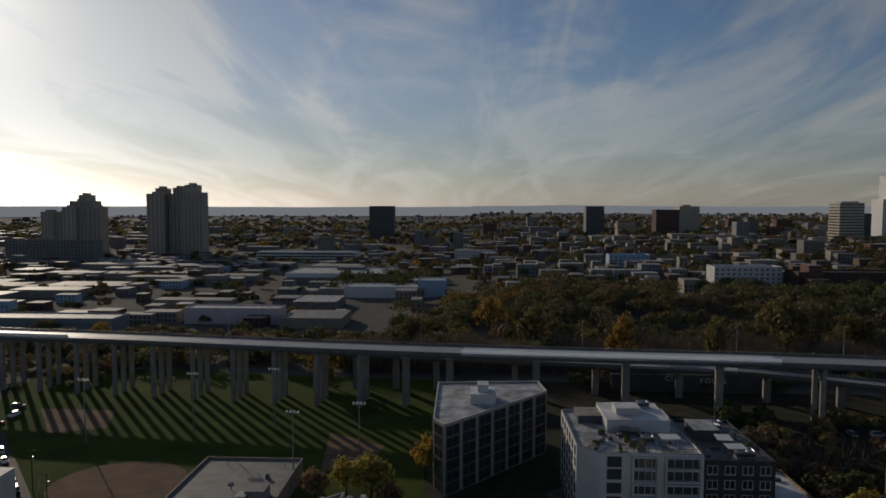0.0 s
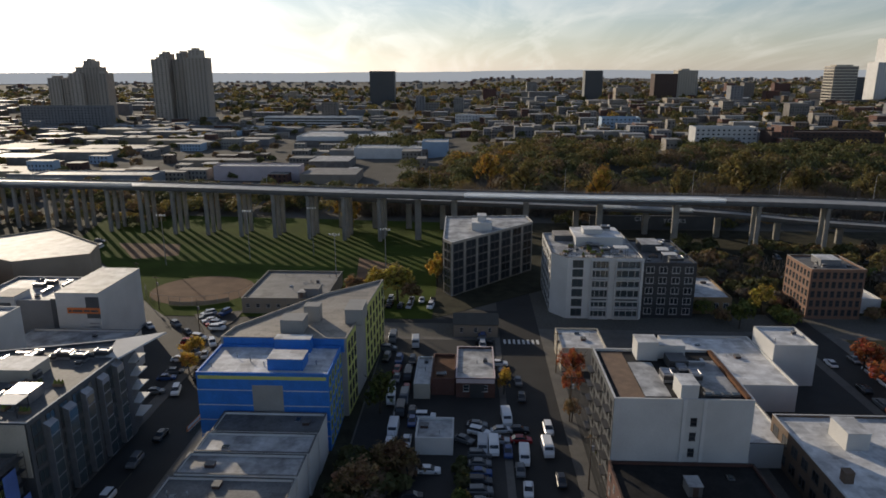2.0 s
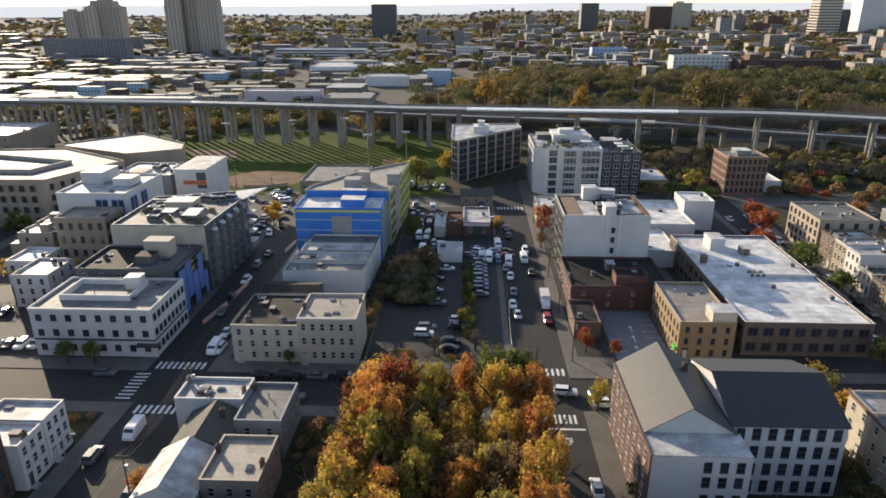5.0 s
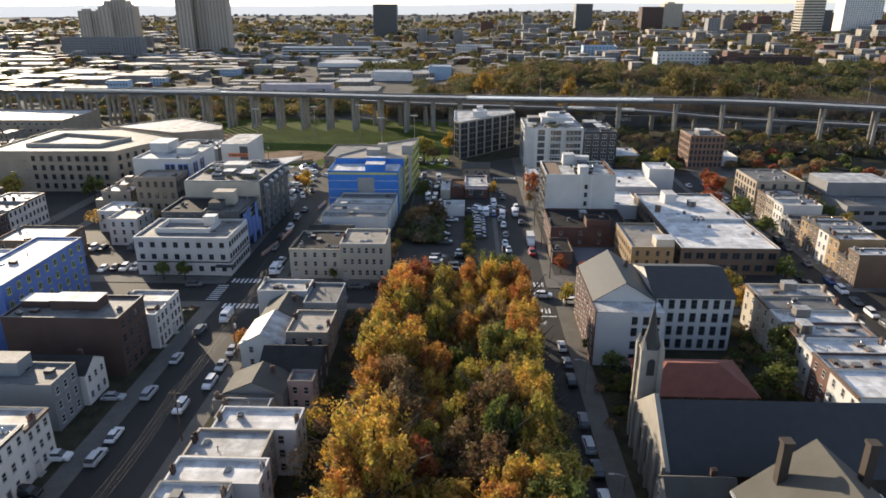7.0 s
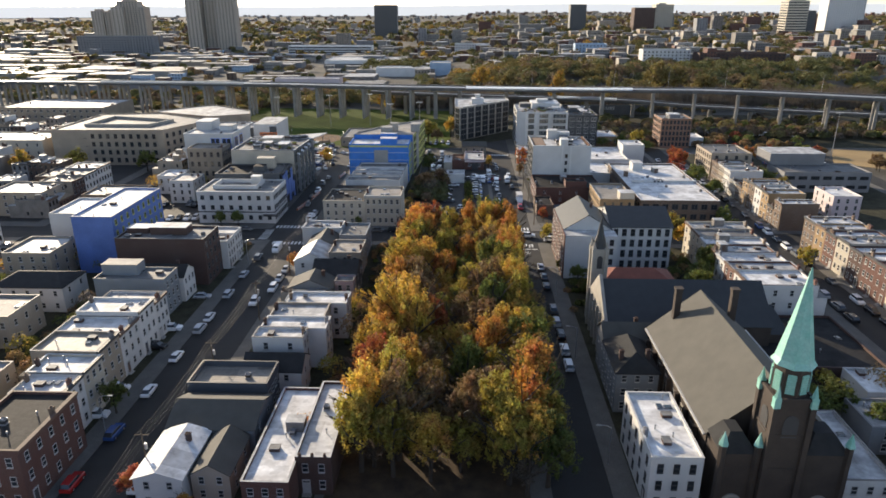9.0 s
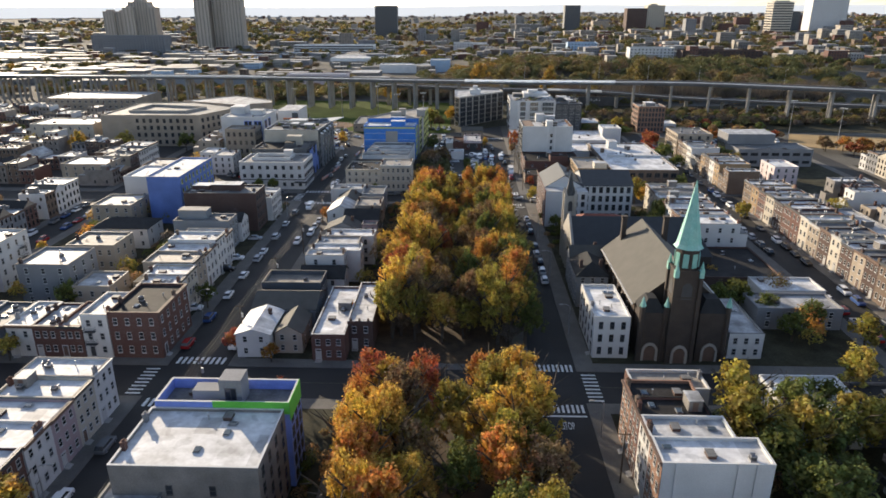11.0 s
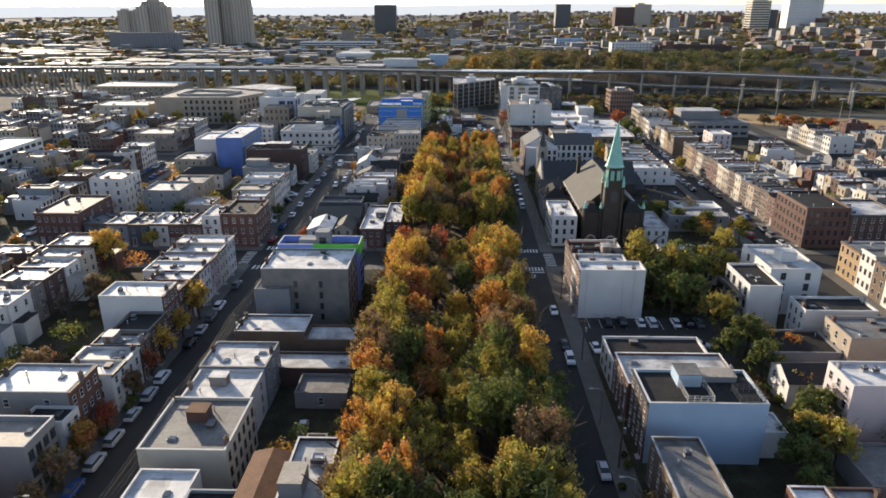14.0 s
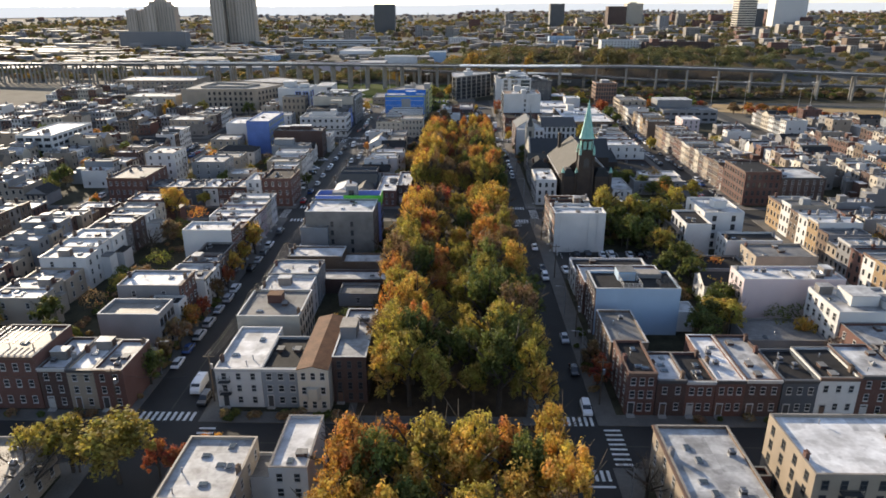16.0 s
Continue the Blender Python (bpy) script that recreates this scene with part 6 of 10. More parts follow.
# grey-beige school-like corner, blue-wrapped block and brown block left of the street
house(-113.6, -102, -39, -7.5, 17.0, "hazed_blue_wrap", "roof_white", "unfinished block wrapped in haze-pale blue sheeting with a white roof", 5, e=9, s=0, win=(1.2, 1.7), style="pair", frame_m="yellow_board", chim=0, bits=4, door=False, category="building",
      name="construction_block", coping="white_stucco")
house(-129, -113.9, -25, -7.5, 13.5, "white_stucco", "roof_white", "white block behind blue sheeting", 4, s=0, chim=0, bits=2, category="building", name="apartment_block", door=False)
t = house(-98, -73.6, -46.5, -35, 13.4, "dark_brick", "roof_grey", "tall dark brown block with a pale stair head", 4, s=0, e=4, win=(1.3, 1.8), frame_m="trim_dark", chim=0, bits=5, category="building", name="apartment_block", door=False, coping="roof_grey")
rooftop(t, -90, -80, -42, -37.5, 12.6, 15.2, "dark_brick", "roof_white")
rooftop(t, -97, -91, -41, -37, 12.6, 14.6, "dark_brick", "roof_white")

# right of the right street
t = house(24.4, 51, 145, 176, 19.0, "white_stucco", "roof_silver", "white six-storey apartment block with recessed balconies", 6, s=0, w=0, chim=0, bits=6, category="building", name="apartment_block", door=False,
          pts=[(28.5, 144.6), (51, 144.6), (51, 178), (24.2, 176), (24.2, 150)])
o = t.matrix_basis.translation
for k, (xa, xb) in enumerate(((30, 33.2), (36, 40.5), (43.2, 49.8))):
    for z in (0.8, 3.9, 7.0, 10.1, 13.2, 16.0):
        put(window_mesh("band" if k else "pair", "trim_dark", "glass_tint"), "window", t, (xa + xb) / 2 - o.x, 144.58 - o.y, z, xb - xa, 1, 2.2)
        if k == 2:
            part("balcony", box(xa - o.x, xb - o.x, 143.5 - o.y, 144.6 - o.y, z - 0.25, z - 0.05), "white_stucco", t)
for k in range(6):
    for z in (0.8, 3.9, 7.0, 10.1, 13.2, 16.0):
        put(window_mesh("pair", "trim_dark", "glass_tint"), "window", t, 24.18 - o.x, 152 + 4.1 * k - o.y, z, 1.9, 1, 2.0, -90)
for xa, xb in ((35.4, 41.1), (42.6, 50.4)):
    for za in (-0.2, 6.35, 12.5):
        b = bmesh.new()
        for q in ((xa, xa + 0.35, za, za + 5.9), (xb - 0.35, xb, za, za + 5.9), (xa + 0.35, xb - 0.35, za + 5.55, za + 5.9), (xa + 0.35, xb - 0.35, za, za + 0.3), (xa + 0.35, xb - 0.35, za + 2.75, za + 3.05)):
            bx(b, q[0] - o.x, q[1] - o.x, 143.9 - o.y, 144.58 - o.y, q[2], q[3])
        for j in range(1, 4):
            u = xa + (xb - xa) * j / 4
            bx(b, u - 0.06 - o.x, u + 0.06 - o.x, 144.3 - o.y, 144.45 - o.y, za + 0.3, za + 5.55)
        part("bay_frame", b, "white_stucco", t, "deep white frame round two storeys")
b = bmesh.new()
for k in range(13):
    bx(b, 29.5 + 1.6 * k - o.x, 29.58 + 1.6 * k - o.x, 145.2 - o.y, 145.28 - o.y, 18.4, 19.9)
bx(b, 29.4 - o.x, 50 - o.x, 145.2 - o.y, 145.28 - o.y, 19.8, 19.9)
part("terrace_rail", b, "dark_metal", t)
terrace(t, 26.5, 49, 147, 159, 18.5, 11, ("planter", "roof_table", "condenser", "planter", "air_handler", "planter", "skylight"), 22)
put(small_mesh("canopy"), "canopy", t, 45 - o.x, 150 - o.y, 18.5), put(small_mesh("duct"), "duct", t, 40 - o.x, 166 - o.y, 21.6), put(small_mesh("air_handler"), "air_handler", t, 44 - o.x, 170 - o.y, 21.6)
rooftop(t, 27, 33, 166, 173, 18.5, 20.6, "charcoal", "roof_tan", "stair_head")
rooftop(t, 33, 48, 160, 174, 18.5, 21.6, "white_stucco", "roof_white", "penthouse")
rooftop(t, 36, 42, 164, 169, 21.6, 23.2, "white_stucco", "roof_white", "lift_room")
for k in range(7):
    put(small_mesh("condenser"), "condenser", t, 30 + 2.6 * k - o.x, 152 + (k % 3) * 2 - o.y, 18.5)
t = house(51.2, 67, 146, 174, 17.2, "dark_clad", "roof_grey", "black clad apartment block with gridded windows", 5, s=4, w=0, win=(2.4, 2.0), style="pair", frame_m="trim_white", chim=0, bits=7, category="building", name="apartment_block", door=False, coping="dark_clad")
rooftop(t, 54, 60, 160, 168, 16.6, 19.4, "charcoal", "roof_silver")
terrace(t, 53, 65.5, 147.5, 158, 16.65, 13, ("roof_table", "planter", "air_handler", "canopy", "condenser", "planter"), 13)
terrace(t, 60.5, 65.5, 159, 172, 16.65, 14, ("air_handler", "duct", "condenser"), 7)
house(67.5, 80, 150, 172, 5.2, "yellow_brick", "roof_white", "low shop with a white roof", 1, s=4, win=(1.6, 1.8), style="pair", chim=0, bits=1, name="shop", category="building", door=False)
t = house(-10, 23, 162, 205, 18.6, "limestone", "roof_silver", "wedge-shaped dark glazed office block with pale columns", 6, chim=0, bits=0, category="building", name="office_block", coping="white_stucco",
          pts=[(-9.5, 168), (-6.5, 163), (22.5, 195), (21, 206), (-10, 203)])
o = t.matrix_basis.translation
for k in range(7):
    f = (k + 0.5) / 7
    for j in range(6):
        put(window_mesh("pair", "trim_dark", "glass_dark"), "window", t, -6.5 + 29 * f - o.x + 0.05, 163 + 32 * f - o.y - 0.05, 0.4 + 2.95 * j, 5.0, 1, 2.6, 47.8)
for j in range(6):
    put(window_mesh("pair", "trim_dark"), "window", t, -8 - o.x - 0.05, 165.5 - o.y - 0.03, 0.4 + 2.95 * j, 4.6, 1, 2.6, -59)
    for k in range(5):
        put(window_mesh("pair", "trim_dark"), "window", t, -9.75 - o.x - 0.06, 172 + 6.5 * k - o.y, 0.4 + 2.95 * j, 5.2, 1, 2.6, -90)
rooftop(t, 0, 7, 182, 190, 18, 21, "white_stucco", "roof_white", "penthouse")
rooftop(t, 2, 5, 184, 188, 21, 23.2, "white_stucco", "roof_white", "lift_room")
t = house(101, 117, 147, 163, 15.6, "orange_brick", "roof_grey", "orange brick five-storey block with dark arched windows", 5, s=8, w=7, win=(1.2, 1.9), frame_m="trim_dark", front="s", cornice="orange_brick", chim=0, bits=5, category="building", name="brick_block", door=False, coping="limestone")
rooftop(t, 106, 112, 152, 158, 15, 17.2, "grey_stucco", "roof_white")
house(117.5, 126, 152, 166, 4.6, "white_paint", "roof_white", "low white annex with a flat roof", 1, chim=0, bits=1, name="annex", category="building", door=False)
t = house(24.3, 48, 57.2, 78.5, 18.6, "white_stucco", "roof_black", "white windowless-sided apartment block with a dark roof terrace", 6, s=0, w=7, win=(1.7, 1.9), style="pair", frame_m="trim_dark", chim=0, bits=0, category="building", name="apartment_block", door=False,
          coping="white_stucco", front="w", front_m="charcoal")
o = t.matrix_basis.translation
facade(t, "s", 37.2 - o.x, 38.8 - o.x, 57.15 - o.y, (1.5, 4.6, 7.7, 10.8, 13.6), 1, 1.1, 1.5, window_mesh("sash", "trim_dark"))
part("pier", box(36 - o.x, 36.6 - o.x, 57.0 - o.y, 57.19 - o.y, 0, 18.6), "white_paint", t), part("pier", box(39.4 - o.x, 40 - o.x, 57.0 - o.y, 57.19 - o.y, 0, 18.6), "white_paint", t)
rooftop(t, 35.5, 38.5, 57.5, 62, 18, 21.2, "white_stucco", "roof_white", "stair_head")
rooftop(t, 32, 36, 74, 78, 18, 22.0, "white_stucco", "roof_white", "stair_head")
rooftop(t, 36, 41.5, 75, 78, 18, 21.0, "white_stucco", "roof_white", "stair_head")
part("terrace", box(30 - o.x, 34.5 - o.x, 59 - o.y, 73 - o.y, 18.05, 18.13), "roof_silver", t, "pale tiled roof terrace")
part("terrace", box(25.5 - o.x, 29.8 - o.x, 58.2 - o.y, 77.5 - o.y, 18.05, 18.16), "wood_deck", t, "brown planked roof deck")
for k in range(8):
    put(small_mesh("condenser" if k % 3 else "air_handler"), "condenser" if k % 3 else "air_handler", t, 35.5 + 1.7 * (k % 4) - o.x, 66 + 2.4 * (k // 4) - o.y, 18.1, rz=90)
part("duct_cluster", box(37 - o.x, 40.5 - o.x, 69.5 - o.y, 73.5 - o.y, 18.3, 20.0), "dark_metal", t), put(small_mesh("duct"), "duct", t, 38 - o.x, 66 - o.y, 18.1, rz=90), put(small_mesh("duct"), "duct", t, 42 - o.x, 72 - o.y, 18.1)
part("inner_parapet", box(46.9 - o.x, 47.6 - o.x, 58 - o.y, 78 - o.y, 18.0, 18.75), "roof_rust", t, "rust-brown inner face of the parapet")
part("terrace", box(41 - o.x, 46.6 - o.x, 60.5 - o.y, 74 - o.y, 18.05, 18.2), "roof_silver", t, "pale raised roof pad")
for k in range(4):
    put(small_mesh("skylight"), "skylight", t, 41 + 1.6 * k - o.x, 60 - o.y, 18.1)
for k in range(5):
    for z in (2.6, 5.7, 8.8, 11.9, 15.0):
        if k % 2 == 0:
            part("balcony", box(23.1 - o.x, 24.2 - o.x, 58.5 + 4 * k - o.y, 61.5 + 4 * k - o.y, z, z + 0.2), "dark_metal", t)
house(24, 49, 36.3, 57, 6.6, "red_brick", "roof_black", "low red brick building with a black tar roof", 2, s=4, w=6, win=(0.9, 1.2), chim=1, bits=6, category="building", name="brick_shop", door=False, coping="dark_brick", front="s")
th = house(35.5, 43.5, 38, 44, 8.6, "red_brick", "roof_black", "red brick stair room on the low roof", 2, chim=0, bits=1, category="building", name="brick_room", door=False, coping="dark_brick")
house(22.9, 29, 21, 33.5, 4.1, "brown_brick", "roof_black", "small brown brick store with a black roof", 1, s=1, win=(1.2, 1.2), chim=0, bits=1, category="building", name="store", door=False, coping="trim_brown")
house(22.3, 33.5, 107, 120.5, 6.2, "cream", "roof_white", "low cream shop with a white roof", 2, s=0, w=3, chim=0, bits=3, category="building", name="shop", door=False)
house(48.2, 71, 88, 116, 6.4, "white_stucco", "roof_white", "low white workshop with a broad white roof", 2, s=0, chim=0, bits=5, category="building", name="workshop", door=False)
house(71, 81, 101, 113, 10.4, "white_stucco", "roof_white", "white box-like block beside a workshop", 3, s=0, chim=0, bits=2, category="building", name="workshop", door=False)
house(49, 60, 66, 87.5, 5.2, "white_stucco", "roof_white", "low white annex with a white roof", 1, s=0, chim=0, bits=2, category="building", name="annex", door=False)
t = house(43.7, 55.6, 11.6, 33.5, 9.2, "yellow_brick", "roof_tan", "yellow brick three-storey building with a stepped parapet", 3, s=4, w=9, win=(0.9, 1.4), chim=0, bits=4, category="building", name="brick_building", coping="cream", frame_m="trim_dark", front="s")
rooftop(t, 50.5, 55.6, 12, 16.5, 8.6, 11.4, "cream", "roof_white")
put(small_mesh("air_handler"), "air_handler", t, 3, -3, 8.65, 0.6, 0.8, 0.8)
o = t.matrix_basis.translation
part("awning", box(43.0 - o.x, 43.7 - o.x, 11.6 - o.y, 13.6 - o.y, 2.3, 3.0), "green_board", t, "green entrance awning")
t = house(58.4, 86, 14, 72, 8.2, "brown_brick", "roof_white", "brown brick factory with a broad white roof", 2, s=8, w=15, win=(2.2, 1.9), style="pair", chim=0, bits=10, category="building", name="factory", door=False, frame_m="trim_dark", front="s", coping="white_stucco")
rooftop(t, 66, 70, 60, 66, 7.6, 11.2, "white_stucco", "roof_white")
rooftop(t, 60.5, 62, 50, 51.5, 7.6, 9.8, "brown_brick", "brown_brick", "chimney")
for k in range(6):
    put(small_mesh("condenser"), "condenser", t, -2 + 1.4 * (k % 3), -2 + 1.6 * (k // 3), 7.7)
o = t.matrix_basis.translation
part("roof_step", box(61.5 - o.x, 86 - o.x, 40.6 - o.y, 41.2 - o.y, 7.7, 8.6), "white_stucco", t)
house(86.2, 90, 30, 70, 6.0, "brown_brick", "roof_white", "low brick wing beside a factory", 2, chim=0, bits=2, category="building", name="factory_wing", door=False)
t = house(-3.6, 5.4, 92, 110, 5.0, "red_brick", "roof_silver", "low red garage with a pale patched roof", 1, s=2, e=3, win=(1.4, 1.6), chim=0, bits=2, category="building", name="garage_shop", door=False, coping="pale_pink")
part("garage_door", box(-1.2, 2.0, -9.12, -9.0, 0, 3.4), "trim_dark", t)
part("fascia_board", box(-4.4, 4.4, -9.16, -9.02, 3.7, 4.7), "pale_pink", t, "faded pink fascia board")
house(-9.4, -3.8, 93, 107, 4.2, "red_brick", "roof_rust", "low shop with a rusty roof", 1, chim=0, bits=2, category="building", name="shop", door=False)
house(-11, -3.6, 68, 76, 3.8, "white_paint", "roof_silver", "low white flat store shed", 1, chim=0, bits=2, category="building", name="store", door=False)
house(-13.2, -9.5, 91, 106, 3.8, "cream", "roof_white", "low grey store shed", 1, chim=0, bits=2, category="building", name="store", door=False)
gable(-5, 7.4, 128.5, 137, 3.6, 1.8, "tan_stucco", "grey_shingle", "small corner shop with a pitched roof", "x", chim=0, s=3, floors=1, name="corner_shop")
t = house(-71, -45, 145, 174, 5.0, "tan_stucco", "roof_grey", "low flat field house with roof plant", 1, s=8, win=(1.2, 1.2), chim=0, bits=8, category="building", name="field_house", door=False)
rooftop(t, -52, -47.5, 148, 153, 4.4, 7.2, "grey_stucco", "roof_grey")
# ---- right of the park street ----
t = gable(24.6, 38.5, -33.2, -13, 12.6, 4.4, "white_stucco", "slate", "white-sided school block with a red brick street front", "y", s=0, w=0, floors=4, win=(1.2, 1.8), chim=1, name="school", category="school", frame_m="trim_dark")
o = t.matrix_basis.translation
part("street_front", box(24.35 - o.x, 24.59 - o.x, -38.9 - o.y, -12.9 - o.y, -0.3, 12.9), "red_brick", t, "red brick street front")
facade(t, "w", -15, 10, -7.22, (1.2, 4.3, 7.4, 10.2), 8, 1.2, 2.0, window_mesh("sash", "trim_white"))
part("front_block", box(-6.95, 7.4, -38.7 - o.y, -33.25 - o.y, -0.3, 12.5), "white_stucco", t)
part("front_roof", box(-6.95, 7.4, -38.7 - o.y, -33.25 - o.y, 12.5, 12.7), "roof_silver", t)
facade(t, "s", 0, 7, -38.72 - o.y, (1.2, 4.3, 7.4, 10.0), 3, 1.2, 1.7, window_mesh("sash", "trim_dark"))
t = gable(38.6, 56, -31.2, -11, 12.8, 3.4, "white_stucco", "slate", "long white school wing with tall windows and slate roof", "x", s=7, e=0, floors=4, win=(1.3, 2.0), chim=0, name="school_wing", category="school", frame_m="trim_dark")
t = gable(30.5, 50, -60, -47.5, 6.6, 2.8, "brown_brick", "red_shingle", "low brick parish house with a red hipped roof", "x", s=5, e=0, floors=2, chim=0, hip=5.0, name="parish_house", over=0.7)
gable(48.5, 52.5, -62.5, -58, 3.2, 1.6, "brown_brick", "grey_shingle", "small brick porch with a pointed roof", "y", chim=0, name="porch")
# older church: nave, front, slim spire
t = gable(27.4, 62, -84.5, -66.5, 8.6, 6.6, "brownstone", "slate", "brownstone church with a long slate roof", "x", s=0, w=0, chim=0, name="church", category="church", over=0.4)
o = t.matrix_basis.translation
part("gable_front", prism(bmesh.new(), rect(26.7 - o.x, 27.4 - o.x, -84.8 - o.y, -66.2 - o.y), -0.2, 9.0), "limestone", t, "pale stone church front")
b = bmesh.new()
vv = [b.verts.new((x - o.x, y - o.y, z)) for x in (26.7, 27.4) for y, z in ((-84.8, 9.0), (-66.2, 9.0), (-75.5, 16.4))]
b.faces.new(vv[:3]), b.faces.new(vv[3:][::-1])
for k in range(3):
    b.faces.new((vv[k], vv[(k + 1) % 3], vv[3 + (k + 1) % 3], vv[3 + k]))
bmesh.ops.recalc_face_normals(b, faces=b.faces)
part("gable_top", b, "limestone", t, "pale stone gable")
for k in range(6):
    y = -84.2 + 17.4 * k / 5
    pb = box(26.2 - o.x, 26.7 - o.x, y - 0.35 - o.y, y + 0.35 - o.y, -0.2, 9.5)
    part("buttress", pb, "limestone", t)
for k in range(3):
    put(window_mesh("pair", "limestone"), "window", t, 26.66 - o.x, -80 + 4.6 * k - o.y, 2.5, 1.6, 1, 5.0, -90)
part("vestry", box(62 - o.x, 66.5 - o.x, -83 - o.y, -72 - o.y, -0.2, 6.0), "brownstone", t)
b = bmesh.new()
v0 = [b.verts.new((x - o.x, y - o.y, 6.0)) for x, y in ((61.8, -83.3), (66.8, -83.3), (66.8, -71.7), (61.8, -71.7))]
v1 = [b.verts.new((x - o.x, -77.5 - o.y, 10.5)) for x in (61.8, 64.5)]
for f in ((v0[0], v0[1], v1[1], v1[0]), (v0[1], v0[2], v1[1]), (v0[2], v0[3], v1[0], v1[1]), (v0[3], v0[0], v1[0])):
    b.faces.new(f)
part("vestry_roof", b, "slate", t)


def spire(x, y, half, z_eave, z_tip, body, roof, label, flare=0.3):
    """A square tower with belfry openings and an eight-sided spire."""
    th = empty("bell_tower", x, y, 0.1, 0, label, "church tower")
    top = z_eave - 4.6 if "copper" in roof else z_eave
    part("wall", box(-half, half, -half, half, -0.3, top), body, th)
    for sx in (-1, 1):
        for sy in (-1, 1):
            part("buttress", box(sx * half - 0.4, sx * half + 0.4, sy * half - 0.4, sy * half + 0.4, -0.3, top - 1.2), body, th)
            cb = box(sx * half - 0.45, sx * half + 0.45, sy * half - 0.45, sy * half + 0.45, top - 1.2, top + 0.4)
            cyl(cb, sx * half, sy * half, top + 0.4, top + 2.4, 0.5, 0.02, 6)
            part("pinnacle", cb, roof if "copper" in roof else body, th)
    part("cornice", ring(bmesh.new(), rect(-half - 0.25, half + 0.25, -half - 0.25, half + 0.25), rect(-half + 0.2, half - 0.2, -half + 0.2, half - 0.2), top - 0.2, top + 0.25), body, th)
    for k in range(2):
        part("string_course", ring(bmesh.new(), rect(-half - 0.12, half + 0.12, -half - 0.12, half + 0.12), rect(-half + 0.1, half - 0.1, -half + 0.1, half - 0.1), top * (0.45 + 0.27 * k), top * (0.45 + 0.27 * k) + 0.3), body, th)
    if "copper" in roof:
        b = bmesh.new()
        cyl(b, 0, 0, top - 0.1, z_eave + 0.15, half * 0.98, half * 0.98, 8)
        part("belfry", b, body, th)
        for k in range(8):
            a = (k + 0.5) * 45
            lv = box(-0.55, 0.55, -0.1, 0.08, 0.7, 3.7)
            for j in range(8):
                bx(lv, -0.6, 0.6, -0.2, -0.1, 0.75 + 0.37 * j, 0.88 + 0.37 * j)
            lo = part("louvre", lv, "copper_green", th, "green louvred belfry opening")
            lo.matrix_basis = pose(half * 0.92 * math.cos(radians(a)), half * 0.92 * math.sin(radians(a)), top, 0, 0, a + 90)
    for rz, (ax, ay) in ((0, (0, -half - 0.05)), (-90, (-half - 0.05, 0)), (90, (half + 0.05, 0))):
        bw = bmesh.new()
        n = 10
        pts = [(-half * 0.42, 0), (half * 0.42, 0)] + [(half * 0.42 * math.cos(k * math.pi / n), 2.4 + half * 0.5 * math.sin(k * math.pi / n)) for k in range(n + 1)]
        f0 = [bw.verts.new((u, 0.0, v)) for u, v in pts]
        f1 = [bw.verts.new((u, -0.03, v)) for u, v in pts]
        bw.faces.new(f1)
        for k in range(len(pts)):
            bw.faces.new((f0[k], f0[(k + 1) % len(pts)], f1[(k + 1) % len(pts)], f1[k]))
        w_ = part("belfry_opening", bw, "dark_clad" if "copper" not in roof else "trim_dark", th)
        w_.matrix_basis = pose(ax, ay, top - (6.2 if "copper" in roof else 4.6), 0, 0, rz)
    b = bmesh.new()
    n = 8
    rings = [(half * 1.18, z_eave + 0.1), (half * 0.98, z_eave + 0.9), (half * 0.5, z_eave + (z_tip - z_eave) * 0.5), (0.06, z_tip)]
    prev = None
    for rr, zz in rings:
        cur = [b.verts.new((rr * math.cos((k + 0.5) * math.tau / n), rr * math.sin((k + 0.5) * math.tau / n), zz)) for k in range(n)]
        if prev:
            for k in range(n):
                b.faces.new((prev[k], prev[(k + 1) % n], cur[(k + 1) % n], cur[k]))
        prev = cur
    b.faces.new(prev)
    part("spire", b, roof, th)
    c = rod(bmesh.new(), (0, 0, z_tip - 0.2), (0, 0, z_tip + 2.2), 0.07, 5)
    rod(c, (-0.5, 0, z_tip + 1.5), (0.5, 0, z_tip + 1.5), 0.06, 5)
    part("cross", c, "dark_metal", th)
    return th


spire(28.6, -64.6, 1.5, 18.6, 26.5, "limestone", "slate", "slim pale church tower with a dark slate spire")
# rectory between the churches
t = gable(25.2, 33, -104.6, -92, 8.6, 2.8, "grey_siding", "dark_shingle", "grey clapboard rectory with white windows and a steep dark hipped roof", "y", s=3, w=5, e=0, floors=3, win=(0.95, 1.5), chim=0, hip=2.6, name="rectory", over=0.35)
for cx_, cy_ in ((-2.6, -3.2), (2.4, -3.0)):
    put(chimney_mesh("dark_brick"), "chimney", t, cx_, cy_, 10.2)
gable(25.4, 35, -92, -85, 8.4, 2.6, "grey_stucco", "grey_shingle", "low link building between church and rectory", "x", w=2, chim=1, name="link_building")
